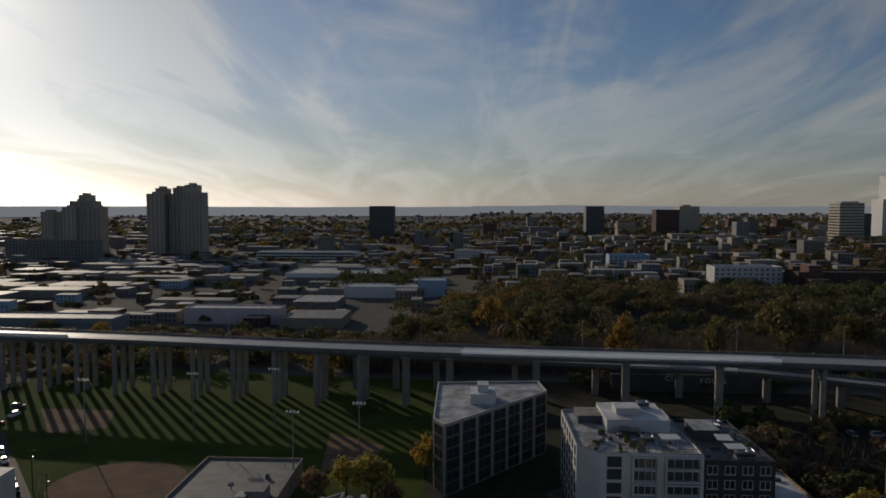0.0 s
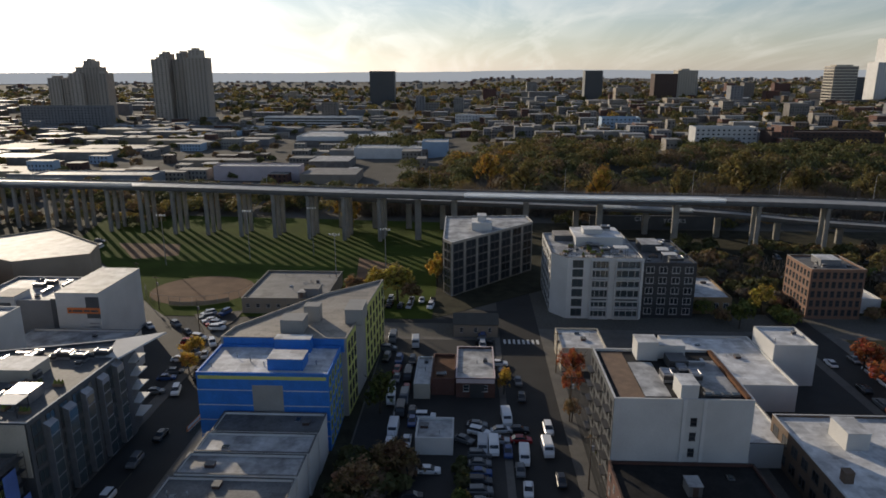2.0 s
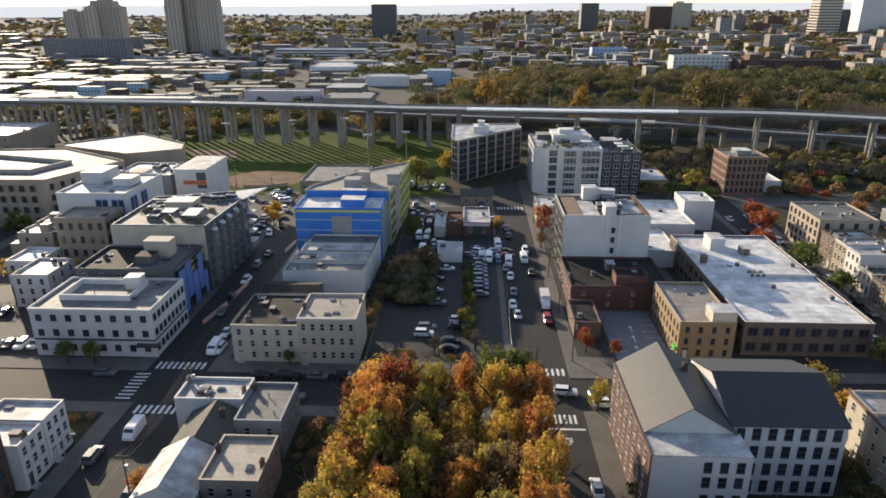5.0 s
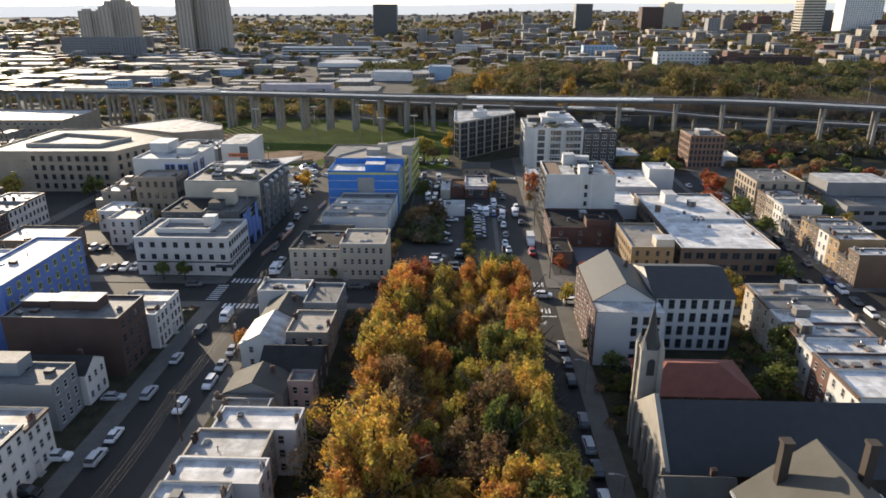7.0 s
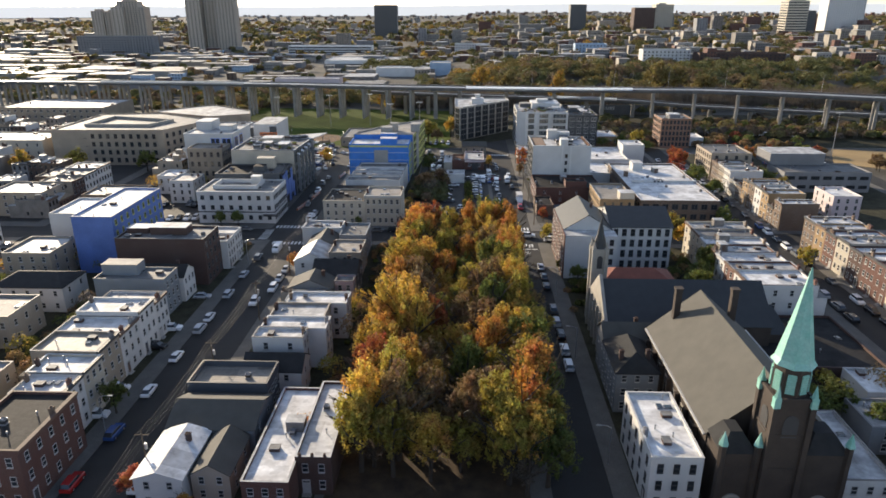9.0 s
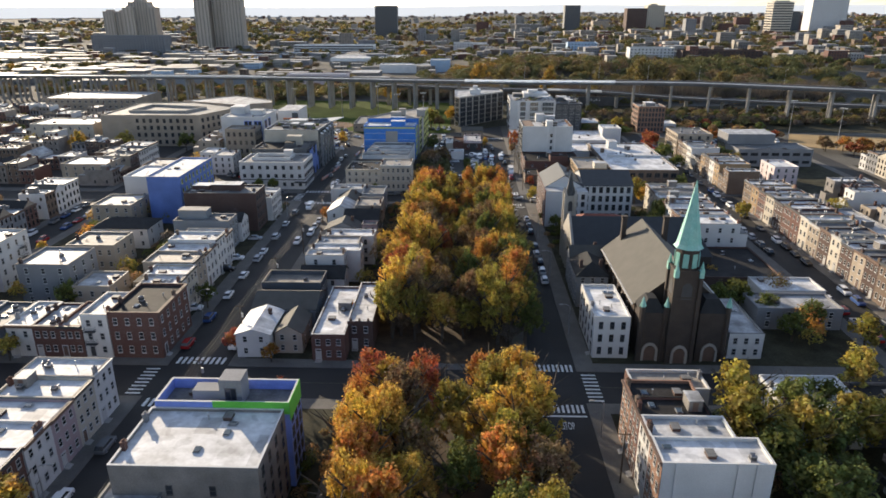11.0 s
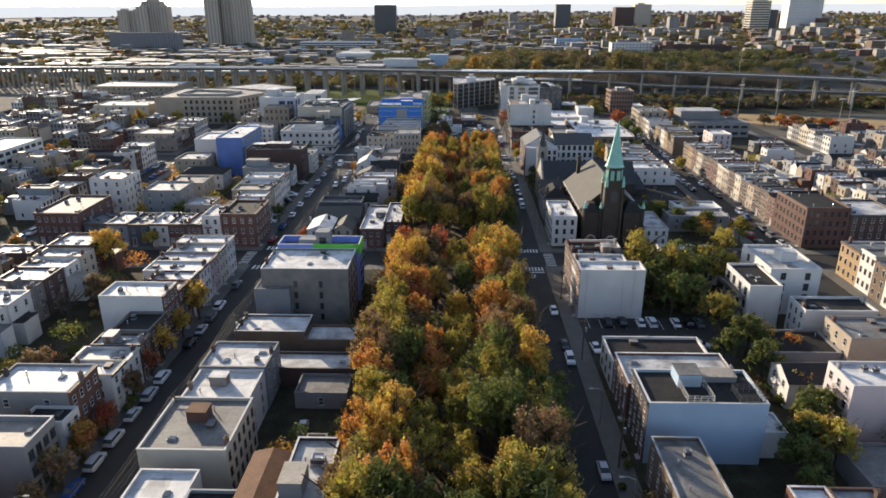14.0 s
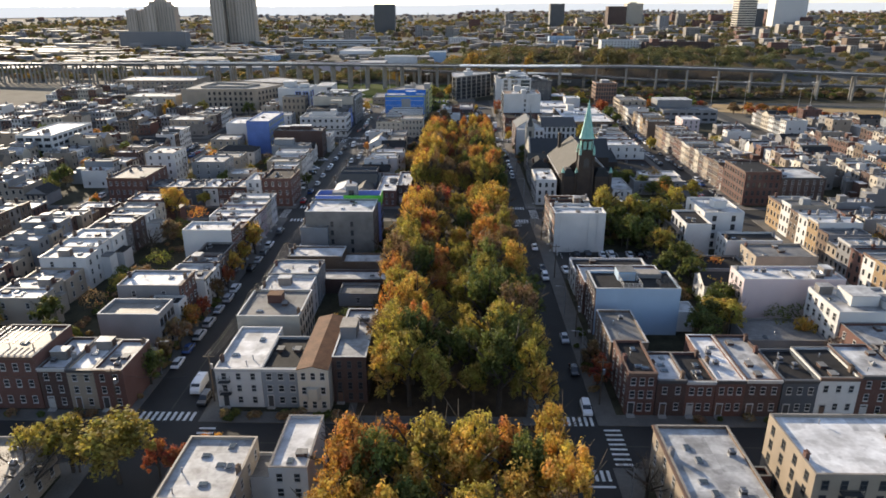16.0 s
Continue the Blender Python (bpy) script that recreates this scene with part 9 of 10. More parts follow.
# left side
for x, y, h, r, leaf in ((-49, -27.5 - 1, 5, 2, "leaf_olive"), (-52, -36, 6, 2.4, "leaf_amber"), (-68.8, -108, 7, 2.8, "leaf_green"), (-54.6, -130, 6, 2.6, "leaf_red"), (-45, -137 + 2, 5, 2, "leaf_amber"), (-38, -153, 7, 2.4, "leaf_red"), (-69, -206, 9, 3.8, "leaf_gold"), (-68.6, -196, 8, 3, "leaf_gold"),
                         (-68.5, -240, 7, 3, "leaf_brown"), (-68.4, -254, 7, 3, "leaf_brown"), (-68.4, -232, 6, 2.6, "leaf_red"), (-91, -216, 8, 4, "leaf_brown"), (-98, -178, 9, 4.4, "leaf_brown"), (-100.5, -187, 9, 4, "leaf_bare"), (-68.2, -240, 8, 3.0, "leaf_amber"), (-68.2, -247, 8, 3.2, "leaf_brown"), (-68.3, -262, 8, 3.4, "leaf_green"), (-68.2, -222, 7, 2.6, "leaf_brown"), (-53.4, -226, 7, 2.7, "leaf_brown"), (-53.4, -219, 7, 2.6, "leaf_brown"), (-68.4, -213, 7, 2.5, "leaf_red"), (-103, -238, 9, 3.4, "leaf_green"), (-98, -246, 7, 3, "leaf_green"),
                         (-69.5, -289.5, 11, 4.6, "leaf_olive"), (-74.5, -291, 10, 4, "leaf_olive"), (-72, -296, 11, 4, "leaf_bare"), (-68.4, -289.5, 7, 2.4, "leaf_gold"), (-47, -282 - 6, 7, 2.6, "leaf_amber"), (-55 + 3.5, -289 - 1, 6, 2.4, "leaf_red"),
                         (-20, 84, 10, 4, "leaf_green"), (-14, 60, 9, 4.4, "leaf_brown"), (-20, 52, 9, 4.2, "leaf_brown"), (-17, 44, 8, 3.6, "leaf_bare"), (-3, 26, 5, 1.6, "leaf_olive"), (-2, 40, 5, 1.8, "leaf_green"), (-2, 50, 5, 1.8, "leaf_green"), (0, 14, 6, 2, "leaf_bare"), (-9, 12, 6, 2.2, "leaf_bare"),
                         (-24, 158, 13, 6, "leaf_olive"), (-12, 174, 12, 4, "leaf_gold"), (-31, 162, 11, 5, "leaf_olive"), (-19, 152, 9, 4, "leaf_brown"), (-38, 158, 9, 4, "leaf_brown"), (-56, 252, 14, 4, "leaf_gold"), (-72, 110, 7, 3, "leaf_gold"), (-70, 102, 6, 2.5, "leaf_gold"), (-40, -3 + 9, 4, 1.6, "leaf_green"),
                         (-100, 30, 8, 3, "leaf_green"), (-88, 4.8, 6, 2.6, "leaf_green"), (-82, 4.8, 6, 2.6, "leaf_green"), (-150, 84, 10, 5, "leaf_green"), (-180, 80, 12, 5, "leaf_olive"), (-198, 68, 14, 5, "leaf_gold"), (-230, 80, 10, 5, "leaf_olive")):
    tree(x, y, h, r, leaf, 0.12, far=x < -98 or y > 100)
for k in range(60):
    side = tr.random() < 0.55
    x = tr.uniform(-330, -105) if side else tr.uniform(120, 270)
    y = tr.uniform(-265, 10) if side else tr.uniform(-265, -150)
    x = round(x / 36) * 36 + 6
    tree(x, y, tr.uniform(6, 10), tr.uniform(2.2, 4), tr.choice(("leaf_green", "leaf_olive", "leaf_gold", "leaf_brown", "leaf_amber")), 0.12, far=True)

# parked and standing vehicles
PAINTS = ("car_white", "car_white", "car_silver", "car_grey", "car_black", "car_black", "car_grey", "car_white", "car_silver", "car_white", "car_black", "car_blue", "car_grey", "car_white", "car_silver", "car_red")
cr = random.Random(9)


def kerb_line(x, y0, y1, step, rz, fill=0.75, kinds=("car", "suv", "suv"), far=False):
    y = y0
    while y < y1:
        if cr.random() < fill:
            a = (x + cr.uniform(-0.15, 0.15), y, rz + cr.uniform(-1.5, 1.5), cr.choice(kinds), cr.choice(PAINTS), 0.01)
            far_car(*a) if far else car(*a, "parked along the kerb")
        y += step + cr.uniform(0, 1.2)


car(19.0, -180, 0, "car", "car_white", 0.01), car(19.3, -204.5, 0, "suv", "car_white", 0.01), car(19.2, -198, 0, "car", "car_black", 0.01), car(25.8, -199.5, 5, "car", "car_white", 0.17)
kerb_line(19.2, -88, -18, 6.4, 180, 0.5), kerb_line(19.2, -270, -212, 6.5, 0, 0.5), kerb_line(12.3, -60, -20, 6.4, 180, 0.25)
for k, (x, p) in enumerate(((31.3, "car_black"), (34.6, "car_black"), (39.0, "car_white"), (41.6, "car_white"), (47.4, "car_white"), (50.4, "car_black"), (53.0, "car_grey"))):
    car(x, -186.6, 180 + cr.uniform(-3, 3), "suv" if k % 2 else "car", p, 0.17, "parked in a marked bay")
car(-30.6, -238.5, 80, "suv", "car_white", 0.17, "parked in a back yard"), car(-37.6, -243, 70, "car", "car_grey", 0.17, "parked in a back yard"), car(-33, -231, 5, "car", "car_silver", 0.17, "parked in a back yard"), car(49.6, -197.6, 75, "car", "car_silver", 0.17), car(38.2, -199, 88, "car", "car_white", 0.17)
kerb_line(-65.9, -128, -16, 6.2, 180, 0.5), kerb_line(-55.1, -128, -16, 6.6, 0, 0.4), kerb_line(-65.9, -268, -156, 6.3, 180, 0.5), kerb_line(-55.1, -268, -156, 6.4, 0, 0.4)
car(-57.5, -58, 0, "suv", "car_white", 0.01), car(-57.8, -263.5, 0, "van", "car_white", 0.01), car(-58.5, 6 + 6, 0, "van", "car_white", 0.01), car(-62, -19, 0, "van", "car_white", 0.01)
kerb_line(98.8, -128, 120, 6.2, 0, 0.75, far=True), kerb_line(91.7, -128, 120, 6.4, 180, 0.7, far=True)
for xx in (-149, -141.2, 173.2, 179.8, -231, -223.2):
    kerb_line(xx, -268, -154, 6.4, 0, 0.7, far=True), kerb_line(xx, -130, -14, 6.4, 0, 0.7, far=True)
for k in range(9):
    car(-72.2 + cr.uniform(-0.4, 0.4), -128 + 9 * k + cr.uniform(-1, 1), 90 + cr.uniform(-5, 5), cr.choice(("car", "suv")), cr.choice(PAINTS), 0.13, "parked on a paved forecourt") if k not in (4, 7) else None
car(24.5, -11.6 + 8, 92, "car", "car_black", 0.02), car(17.8, -3, 85, "suv", "car_white", 0.02)
# parking lot ahead of the park
for k in range(9):
    car(1.6, 44 + 3.1 * k * 0.95, 92 + cr.uniform(-4, 4), cr.choice(("car", "suv")), ("car_grey", "car_black", "car_blue", "car_grey")[k % 4], 0.16, "parked in the lot")
for x, y, rz, kd, p in ((-12, 20.8, 90, "suv", "car_white"), (-11.5, 24, 92, "suv", "car_grey"), (-3.9, 27.9, 90, "suv", "car_white"), (-4.2, 24.8, 90, "car", "car_black"), (-5.6, 17, 92, "suv", "car_black"), (-5.8, 14, 92, "car", "car_black"), (-10.6, 46, 90, "car", "car_grey"),
                         (-10.6, 54, 95, "car", "car_black"), (-9.6, 38, 90, "suv", "car_grey"), (-8, 62, 90, "car", "car_white")):
    car(x, y, rz, kd, p, 0.16, "parked in the lot")
for x, y, kd, p in ((10.6, 32, "car", "car_silver"), (9.8, 38, "car", "car_white"), (10.4, 46, "car", "car_grey"), (10.2, 57, "car", "car_white"), (9.2, 63, "car", "car_grey"), (10.2, 67, "van", "car_white"), (15.0, 70, "van", "car_white"), (7.2, 69, "car", "car_blue"),
                    (16.0, 78, "suv", "car_white"), (4.4, 70, "van", "car_white"), (2.2, 70, "van", "car_silver"), (16.4, 60, "car", "car_black"), (11.5, 92, "car", "car_black"), (11.2, 100, "car", "car_grey")):
    car(x, y, cr.uniform(-4, 4), kd, p, 0.02 if x > 8 else 0.16)
for x, y, rz, kd, p in ((1.6, 76, 70, "suv", "car_white"), (6.2, 77, 100, "car", "car_silver"), (9.8, 77.5, 90, "car", "car_black"), (5.5, 73, 88, "car", "car_silver"), (1.2, 80 - 1, 85, "car", "car_grey"), (-1.5, 73, 60, "car", "car_grey"), (10, 73.6, 90, "car", "car_red"), (-16, 68, 0, "van", "car_white"), (-16.2, 76, 0, "van", "car_white"),
                         (-13, 72, 0, "car", "car_white"), (-12.6, 80, 0, "car", "car_blue"), (-16, 84, 0, "suv", "car_silver"), (-10, 82, 90, "suv", "car_white"), (-19, 60, 95, "car", "car_grey"), (2, 104, 90, "suv", "car_white"), (7, 110, 90, "car", "car_white")):
    car(x, y, rz, kd, p, 0.16 if x < 7 else 0.02)
# cars along the first cross street
for x, y, kd, p in ((-48, -6.8, "suv", "car_black"), (-42, -6.9, "car", "car_black"), (-36, -6.7, "suv", "car_grey"), (-45, 1.2, "car", "car_black"), (-39, 1.1, "suv", "car_black"), (-33, 1.3, "car", "car_grey"), (-27, 1.2, "suv", "car_black"), (-20, 1.1, "car", "car_black"), (9, -6.6, "car", "car_white"), (25, -6.8, "suv", "car_white"), (-78, 1.2, "car", "car_grey")):
    car(x, y, 90 + cr.uniform(-2, 2), kd, p, 0.014, "parked along the kerb")
# box truck by the right kerb
t = empty("box_truck", 18.0, 39, 0.01, 0, "white box truck parked at the kerb", "truck")
part("cargo_box", box(-1.15, 1.15, -1.6, 3.6, 0.9, 3.3), "white_paint", t)
part("cab", loft(bmesh.new(), [shell(-3.6, 0.9, 0.5, 1.2), shell(-3.4, 1.05, 0.45, 1.5), shell(-2.7, 1.05, 0.45, 2.3), shell(-1.7, 1.05, 0.45, 2.35)]), "car_white", t)
part("windscreen", loft(bmesh.new(), [shell(-3.3, 0.9, 1.5, 1.55, 0.03), shell(-2.78, 0.9, 1.5, 2.2)]), "glass_dark", t)
part("chassis", box(-0.5, 0.5, -3.2, 3.5, 0.45, 0.9), "dark_metal", t)
for wx in (-0.9, 0.9):
    for wy in (-2.7, 2.2):
        put(VEHICLES["car"][3], "wheel", t, wx, wy, 0.42, 1.2, 1.25, 1.25)
# yard and lots to the left
for k in range(26):
    far_car(-136 + 3.0 * (k % 13) + (6 if k % 13 > 6 else 0), 12 + 17 * (k // 13) + cr.uniform(-1, 1), 0 + cr.uniform(-4, 4), cr.choice(("car", "suv")), cr.choice(PAINTS), 0.16) if -136 + 3.0 * (k % 13) < -98 or k > 12 else None
for k in range(10):
    far_car(-128 + 3.1 * k, -14, cr.uniform(-4, 4), cr.choice(("car", "suv")), cr.choice(PAINTS), 0.16)
for k in range(16):
    far_car(-75 + cr.uniform(-3, 2), 84 + 3.6 * k, 90 + cr.uniform(-20, 20), cr.choice(("car", "suv")), cr.choice(PAINTS), 0.15) if k % 3 else None
for k in range(40):
    far_car(-215 + cr.uniform(0, 60), 200 + cr.uniform(0, 30), cr.choice((0, 90)), cr.choice(("car", "suv")), cr.choice(PAINTS), 0.05) if k % 2 else None
for k in range(14):
    far_car(128 + 3.4 * k, 110 + cr.uniform(-4, 4) + 9 * (k % 2), cr.uniform(-4, 4), cr.choice(("car", "suv")), cr.choice(PAINTS), 0.14)

for x, y, rz in ((-64.4, 63, 0), (-63.7, 72.5, 0), (-63.9, 51.3, 0), (-64.6, 42, 0), (-57.4, 12.2, 0), (-67, 99.6, 20), (-63.5, 31, 0), (-58.6, 20, 0), (-58.2, 98, -8), (-57.6, 106, -8), (-69, 92, 15), (-70, 112, 20), (-71, 120, 25), (-66, 126, 60), (-60, 131, 80)):
    far_car(x, y, rz + cr.uniform(-3, 3), cr.choice(("car", "suv")), cr.choice(PAINTS), 0.012 if -70 < x < -57 else 0.16)
for k in range(46):
    u, v = divmod(k, 8)
    far_car((-18.5, -15.6, -12.6, 7.4, 3.0, -22)[u] + cr.uniform(-0.5, 0.5), (84, 84, 66, 66, 112, 112)[u] + 5.4 * v * (0.55 if u > 3 else 1) + cr.uniform(-0.8, 0.8), cr.choice((0, 4, -6, 90 if u > 2 else 0)), cr.choice(("car", "suv", "suv", "van")), cr.choice(PAINTS), 0.16) if cr.random() < 0.72 and not (u == 2 and v in (0, 1, 4, 5, 6, 7)) else None
for k in range(24):
    far_car(-50 + 3.4 * (k % 12) + cr.uniform(-0.5, 0.5), 152 + 5.5 * (k // 12) + cr.uniform(-0.5, 0.5), cr.uniform(-8, 8), cr.choice(("car", "suv")), cr.choice(PAINTS), 0.06) if k % 12 > 3 and k % 5 else None
for x, y, rz in ((-94.1, 131.8, 38), (-86.9, 133.2, 42), (-80.9, 127.3, 42), (-76.2, 122.8, 42), (-118.6, 164.2, 40), (-115.2, 160.2, 40), (-124.2, 170.6, 40), (-149.6, 199, 40), (-132, 179.6, 40), (-137.6, 186, 40),
                 (-74.0, 131.4, -62), (-76.0, 134.0, -60), (-78.1, 136.7, -60), (-80.0, 139.3, -60), (-80.7, 142.4, -50), (-75.9, 143.4, -20)):
    far_car(x, y, rz + cr.uniform(-4, 4), cr.choice(("car", "suv")), cr.choice(PAINTS), 0.162)
for k in range(30):
    far_car(70 + 8.5 * (k % 15) + cr.uniform(-2, 2), 184 + 26 * (k // 15) + cr.uniform(-5, 5), cr.choice((0, 70, 90)), cr.choice(("car", "suv", "van")), cr.choice(PAINTS), 0.05)
far_cars()


def barrier_mesh():
    """A water-filled road barrier: splayed foot, narrow top, a white panel on an orange body."""
    b = bmesh.new()
    loft(b, [[(-0.28, u, 0.0), (0.28, u, 0.0), (0.26, u, 0.2), (0.12, u, 0.45), (0.09, u, 1.0), (-0.09, u, 1.0), (-0.12, u, 0.45), (-0.26, u, 0.2)] for u in (-0.95, 0.95)])
    for f in b.faces:
        f.material_index = 1 if abs(f.normal.x) > 0.9 else 0
    return mesh_of(b, "traffic_barrier", "orange_plastic", "white_paint")


BARRIER = barrier_mesh()
for ax, ay, bx_, by_, n in ((-66.2, 25, -64.2, 36.5, 6), (-64.0, 40, -63.0, 50, 5), (-59.2, 75, -58.2, 84, 5)):
    for k in range(n):
        f = (k + 0.5) / n
        o_ = tagged(new("traffic_barrier", BARRIER), "orange and white plastic road barrier beside a building site", "barrier", "barriers along the street")
        o_.matrix_basis = pose(ax + (bx_ - ax) * f, ay + (by_ - ay) * f, 0.0, 0, 0, -math.degrees(math.atan2(bx_ - ax, by_ - ay)) + 0.0)

# fence round the infield
th = empty("field_fence", -92, 167, 0.05, 0, "tall wire backstop fence with tan pads round the clay infield", "fence")
for k in range(15):
    a = radians(195 + 12 * k)
    px0, py0, px1, py1 = 18.6 * math.cos(a), 16.6 * math.sin(a), 18.6 * math.cos(a + radians(12)), 16.6 * math.sin(a + radians(12))
    part("post", rod(bmesh.new(), (px0, py0, -0.1), (px0, py0, 3.2), 0.06, 5), "metal_grey", th)
    part("rail", rod(bmesh.new(), (px0, py0, 3.1), (px1, py1, 3.1), 0.04, 4), "metal_grey", th)
    q = rod(bmesh.new(), (px0, py0, 0.75), (px1, py1, 0.75), 0.7, 4)
    for v in q.verts:
        c_ = Vector((px0, py0)) if (Vector((v.co.x, v.co.y)) - Vector((px0, py0))).length < 1.2 else Vector((px1, py1))
        v.co.x, v.co.y = c_.x + (v.co.x - c_.x) * 0.06, c_.y + (v.co.y - c_.y) * 0.06
    if 5 <= k <= 9:
        part("pad", q, "tan_stucco", th)
    else:
        q.free()

# poles and wires
def utility_pole(x, y, h=10.5, arms=1):
    th = empty("utility_pole", x, y, 0.1, 0, "weathered wooden utility pole with crossarms", "utility pole")
    part("pole", rod(bmesh.new(), (0, 0, -0.2), (0, 0, h), 0.16, 7, 0.1), "wood_pole", th)
    for k in range(arms):
        part("crossarm", box(-1.1, 1.1, -0.07, 0.07, h - 0.7 - k, h - 0.56 - k), "wood_pole", th)
    part("transformer", cyl(bmesh.new(), 0.35, 0, h - 3.2, h - 2.2, 0.26, 0.26, 8), "metal_grey", th)
    return th


def wires(x, ys, z=9.9, offs=(-1.0, -0.4, 0.4, 1.0)):
    for i, o_ in enumerate(offs):
        b = bmesh.new()
        for ya, yb in zip(ys, ys[1:]):
            prev = None
            for k in range(9):
                f = k / 8
                p = Vector((x + o_, ya + (yb - ya) * f, z - 0.9 * 4 * f * (1 - f)))
                if prev:
                    rod(b, prev, p, 0.015, 3)
                prev = p
        tagged(new("overhead_wire", mesh_of(b, "overhead_wire", "trim_dark")), "black overhead wire hung between poles", "wire", "overhead wires")


lp = [-268, -236, -204, -172, -152, -128, -98, -68, -38, -12]
for y in lp:
    utility_pole(-53.2, y)
wires(-53.2, lp)
cross_poles = [-140, -104, -69.2, -52.6]
for x in cross_poles[:3]:
    utility_pole(x, -273.8)
for i, o_ in enumerate((-0.5, 0.0, 0.5)):
    b = bmesh.new()
    for xa, xb in zip(cross_poles, cross_poles[1:]):
        prev = None
        for k in range(9):
            f = k / 8
            p = Vector((xa + (xb - xa) * f, -273.8 + o_, 9.8 - 0.35 * i - 0.7 * 4 * f * (1 - f)))
            if prev:
                rod(b, prev, p, 0.015, 3)
            prev = p
    tagged(new("overhead_wire", mesh_of(b, "overhead_wire", "trim_dark")), "black overhead wire hung between poles", "wire", "overhead wires")
rp = [10, 34, 58, 82, 106]
for y in rp:
    utility_pole(21.0, y, 11)
wires(21.0, rp, 10.4)
rp2 = [-268, -240, -204, -172]
for y in rp2:
    utility_pole(22.0, y, 10)
for y in (-252, -228, -160, -120, -84, -50, -296):
    lamp_post(21.2, y, 0.12, 7.2, 180)
for y in (-258, -180, -114, -30):
    lamp_post(-67.8, y, 0.12, 7.2, 0)
for x, y in ((-88, 205), (-64, 212), (-30, 176), (-118, 196), (-46, 168)):
    th = empty("field_light", x, y, 0.05, 0, "tall floodlight mast of the ball field", "floodlight")
    part("mast", rod(bmesh.new(), (0, 0, -0.2), (0, 0, 20), 0.22, 7, 0.12), "metal_grey", th)
    part("crossbar", box(-1.8, 1.8, -0.1, 0.1, 19.3, 19.5), "metal_grey", th)
    for k in range(4):
        part("floodlight", cyl(bmesh.new(), -1.5 + k, -0.2, 19.5, 20.0, 0.22, 0.3, 8), "lamp_glass", th)
for x, y in ((196, 100), (214, 60), (240, 96), (262, 48), (184, 130)):
    th = empty("field_light", x, y, 0.05, 0, "tall floodlight mast of the dry field", "floodlight")
    part("mast", rod(bmesh.new(), (0, 0, -0.2), (0, 0, 22), 0.24, 7, 0.12), "metal_grey", th)
    part("crossbar", box(-2, 2, -0.1, 0.1, 21.3, 21.5), "metal_grey", th)
    for k in range(4):
        part("floodlight", cyl(bmesh.new(), -1.5 + k, -0.2, 21.5, 22.0, 0.22, 0.3, 8), "lamp_glass", th)
# bay lines in the pale car park and the dark lot
ln = empty("lane_lines", 0, 0, 0.15, 0, "white bay lines of the car parks", "road marking", "", "structure")
for k in range(8):
    part("line", box(39.6, 43, 9 + 3.1 * k, 9.12 + 3.1 * k, -0.01, 0.006), "road_paint", ln)
    part("line", box(31.2, 34, 12 + 2.8 * k, 12.12 + 2.8 * k, -0.01, 0.006), "road_paint", ln) if k < 4 else None
for k in range(10):
    part("line", box(26.5 + 2.9 * k, 26.62 + 2.9 * k, -189, -184, 0.01, 0.026), "road_paint", ln)
for k in range(6):
    part("line", box(-8 + 0.0, -7.88, 10 + 3 * k, 10.1 + 3 * k, -0.01, 0.006), "road_paint", ln)
for k in range(3):
    b = bmesh.new()
    prism(b, [(36.3 + k * 0.4, 14 + 5 * k), (36.5 + k * 0.4, 14 + 5 * k), (36.5 + k * 0.4, 16.4 + 5 * k), (36.3 + k * 0.4, 16.4 + 5 * k)], -0.01, 0.006)
    prism(b, [(35.9 + k * 0.4, 16.4 + 5 * k), (36.9 + k * 0.4, 16.4 + 5 * k), (36.4 + k * 0.4, 17.6 + 5 * k)], -0.01, 0.006)
    part("arrow", b, "road_paint", ln)
# wire fence and weeds round the dark lot, posts beside the pale car park
th = empty("lot_fence", 0, 0, 0.12, 0, "low dark wire fence round a dark car park", "fence")
for x0, y0, x1, y1 in ((-24, 9.0, -16, 9.0), (-16, 9.0, -8, 9.0), (-8, 9.0, 0, 9.0), (0, 9.0, 8.0, 9.0), (8.0, 9.0, 8.2, 21), (8.2, 21, 8.4, 33), (8.4, 33, 8.6, 45)):
    part("post", rod(bmesh.new(), (x0, y0, -0.1), (x0, y0, 1.8), 0.05, 5), "dark_metal", th)
    b = bmesh.new()
    for z in (0.5, 1.1, 1.7):
        rod(b, (x0, y0, z), (x1, y1, z), 0.02, 4)
    part("rail", b, "dark_metal", th)
for k in range(9):
    o_ = tagged(new("bollard", mesh_of(cyl(bmesh.new(), 0, 0, 0.0, 1.2, 0.16, 0.16, 8), "bollard", "trim_brown")), "short rust-brown post beside a car park", "post", "posts beside the car park")
    o_.matrix_basis = pose(43.25, 12.6 + 2.4 * k, 0.14)
wr = random.Random(77)
for k in range(11):
    tree(-22 + 2.9 * k + wr.uniform(-0.8, 0.8), 7.6 + wr.uniform(-0.7, 0.9), wr.uniform(2.6, 5.0), wr.uniform(1.2, 2.0), ("leaf_bare", "leaf_bare", "leaf_olive", "leaf_brown")[k % 4], 0.12)
for k in range(7):
    tree(-24.6 + wr.uniform(-0.5, 0.8), 22 + 4.4 * k, wr.uniform(2.4, 4.6), wr.uniform(1.2, 1.9), ("leaf_bare", "leaf_brown", "leaf_olive")[k % 3], 0.12)
car(17.7, 29.4, 0, "suv", "car_red")
for x, y in ((-98.4, 147.4), (-112.0, 162.2), (-77.0, 126.4)):
    utility_pole(x, y, 11.0)
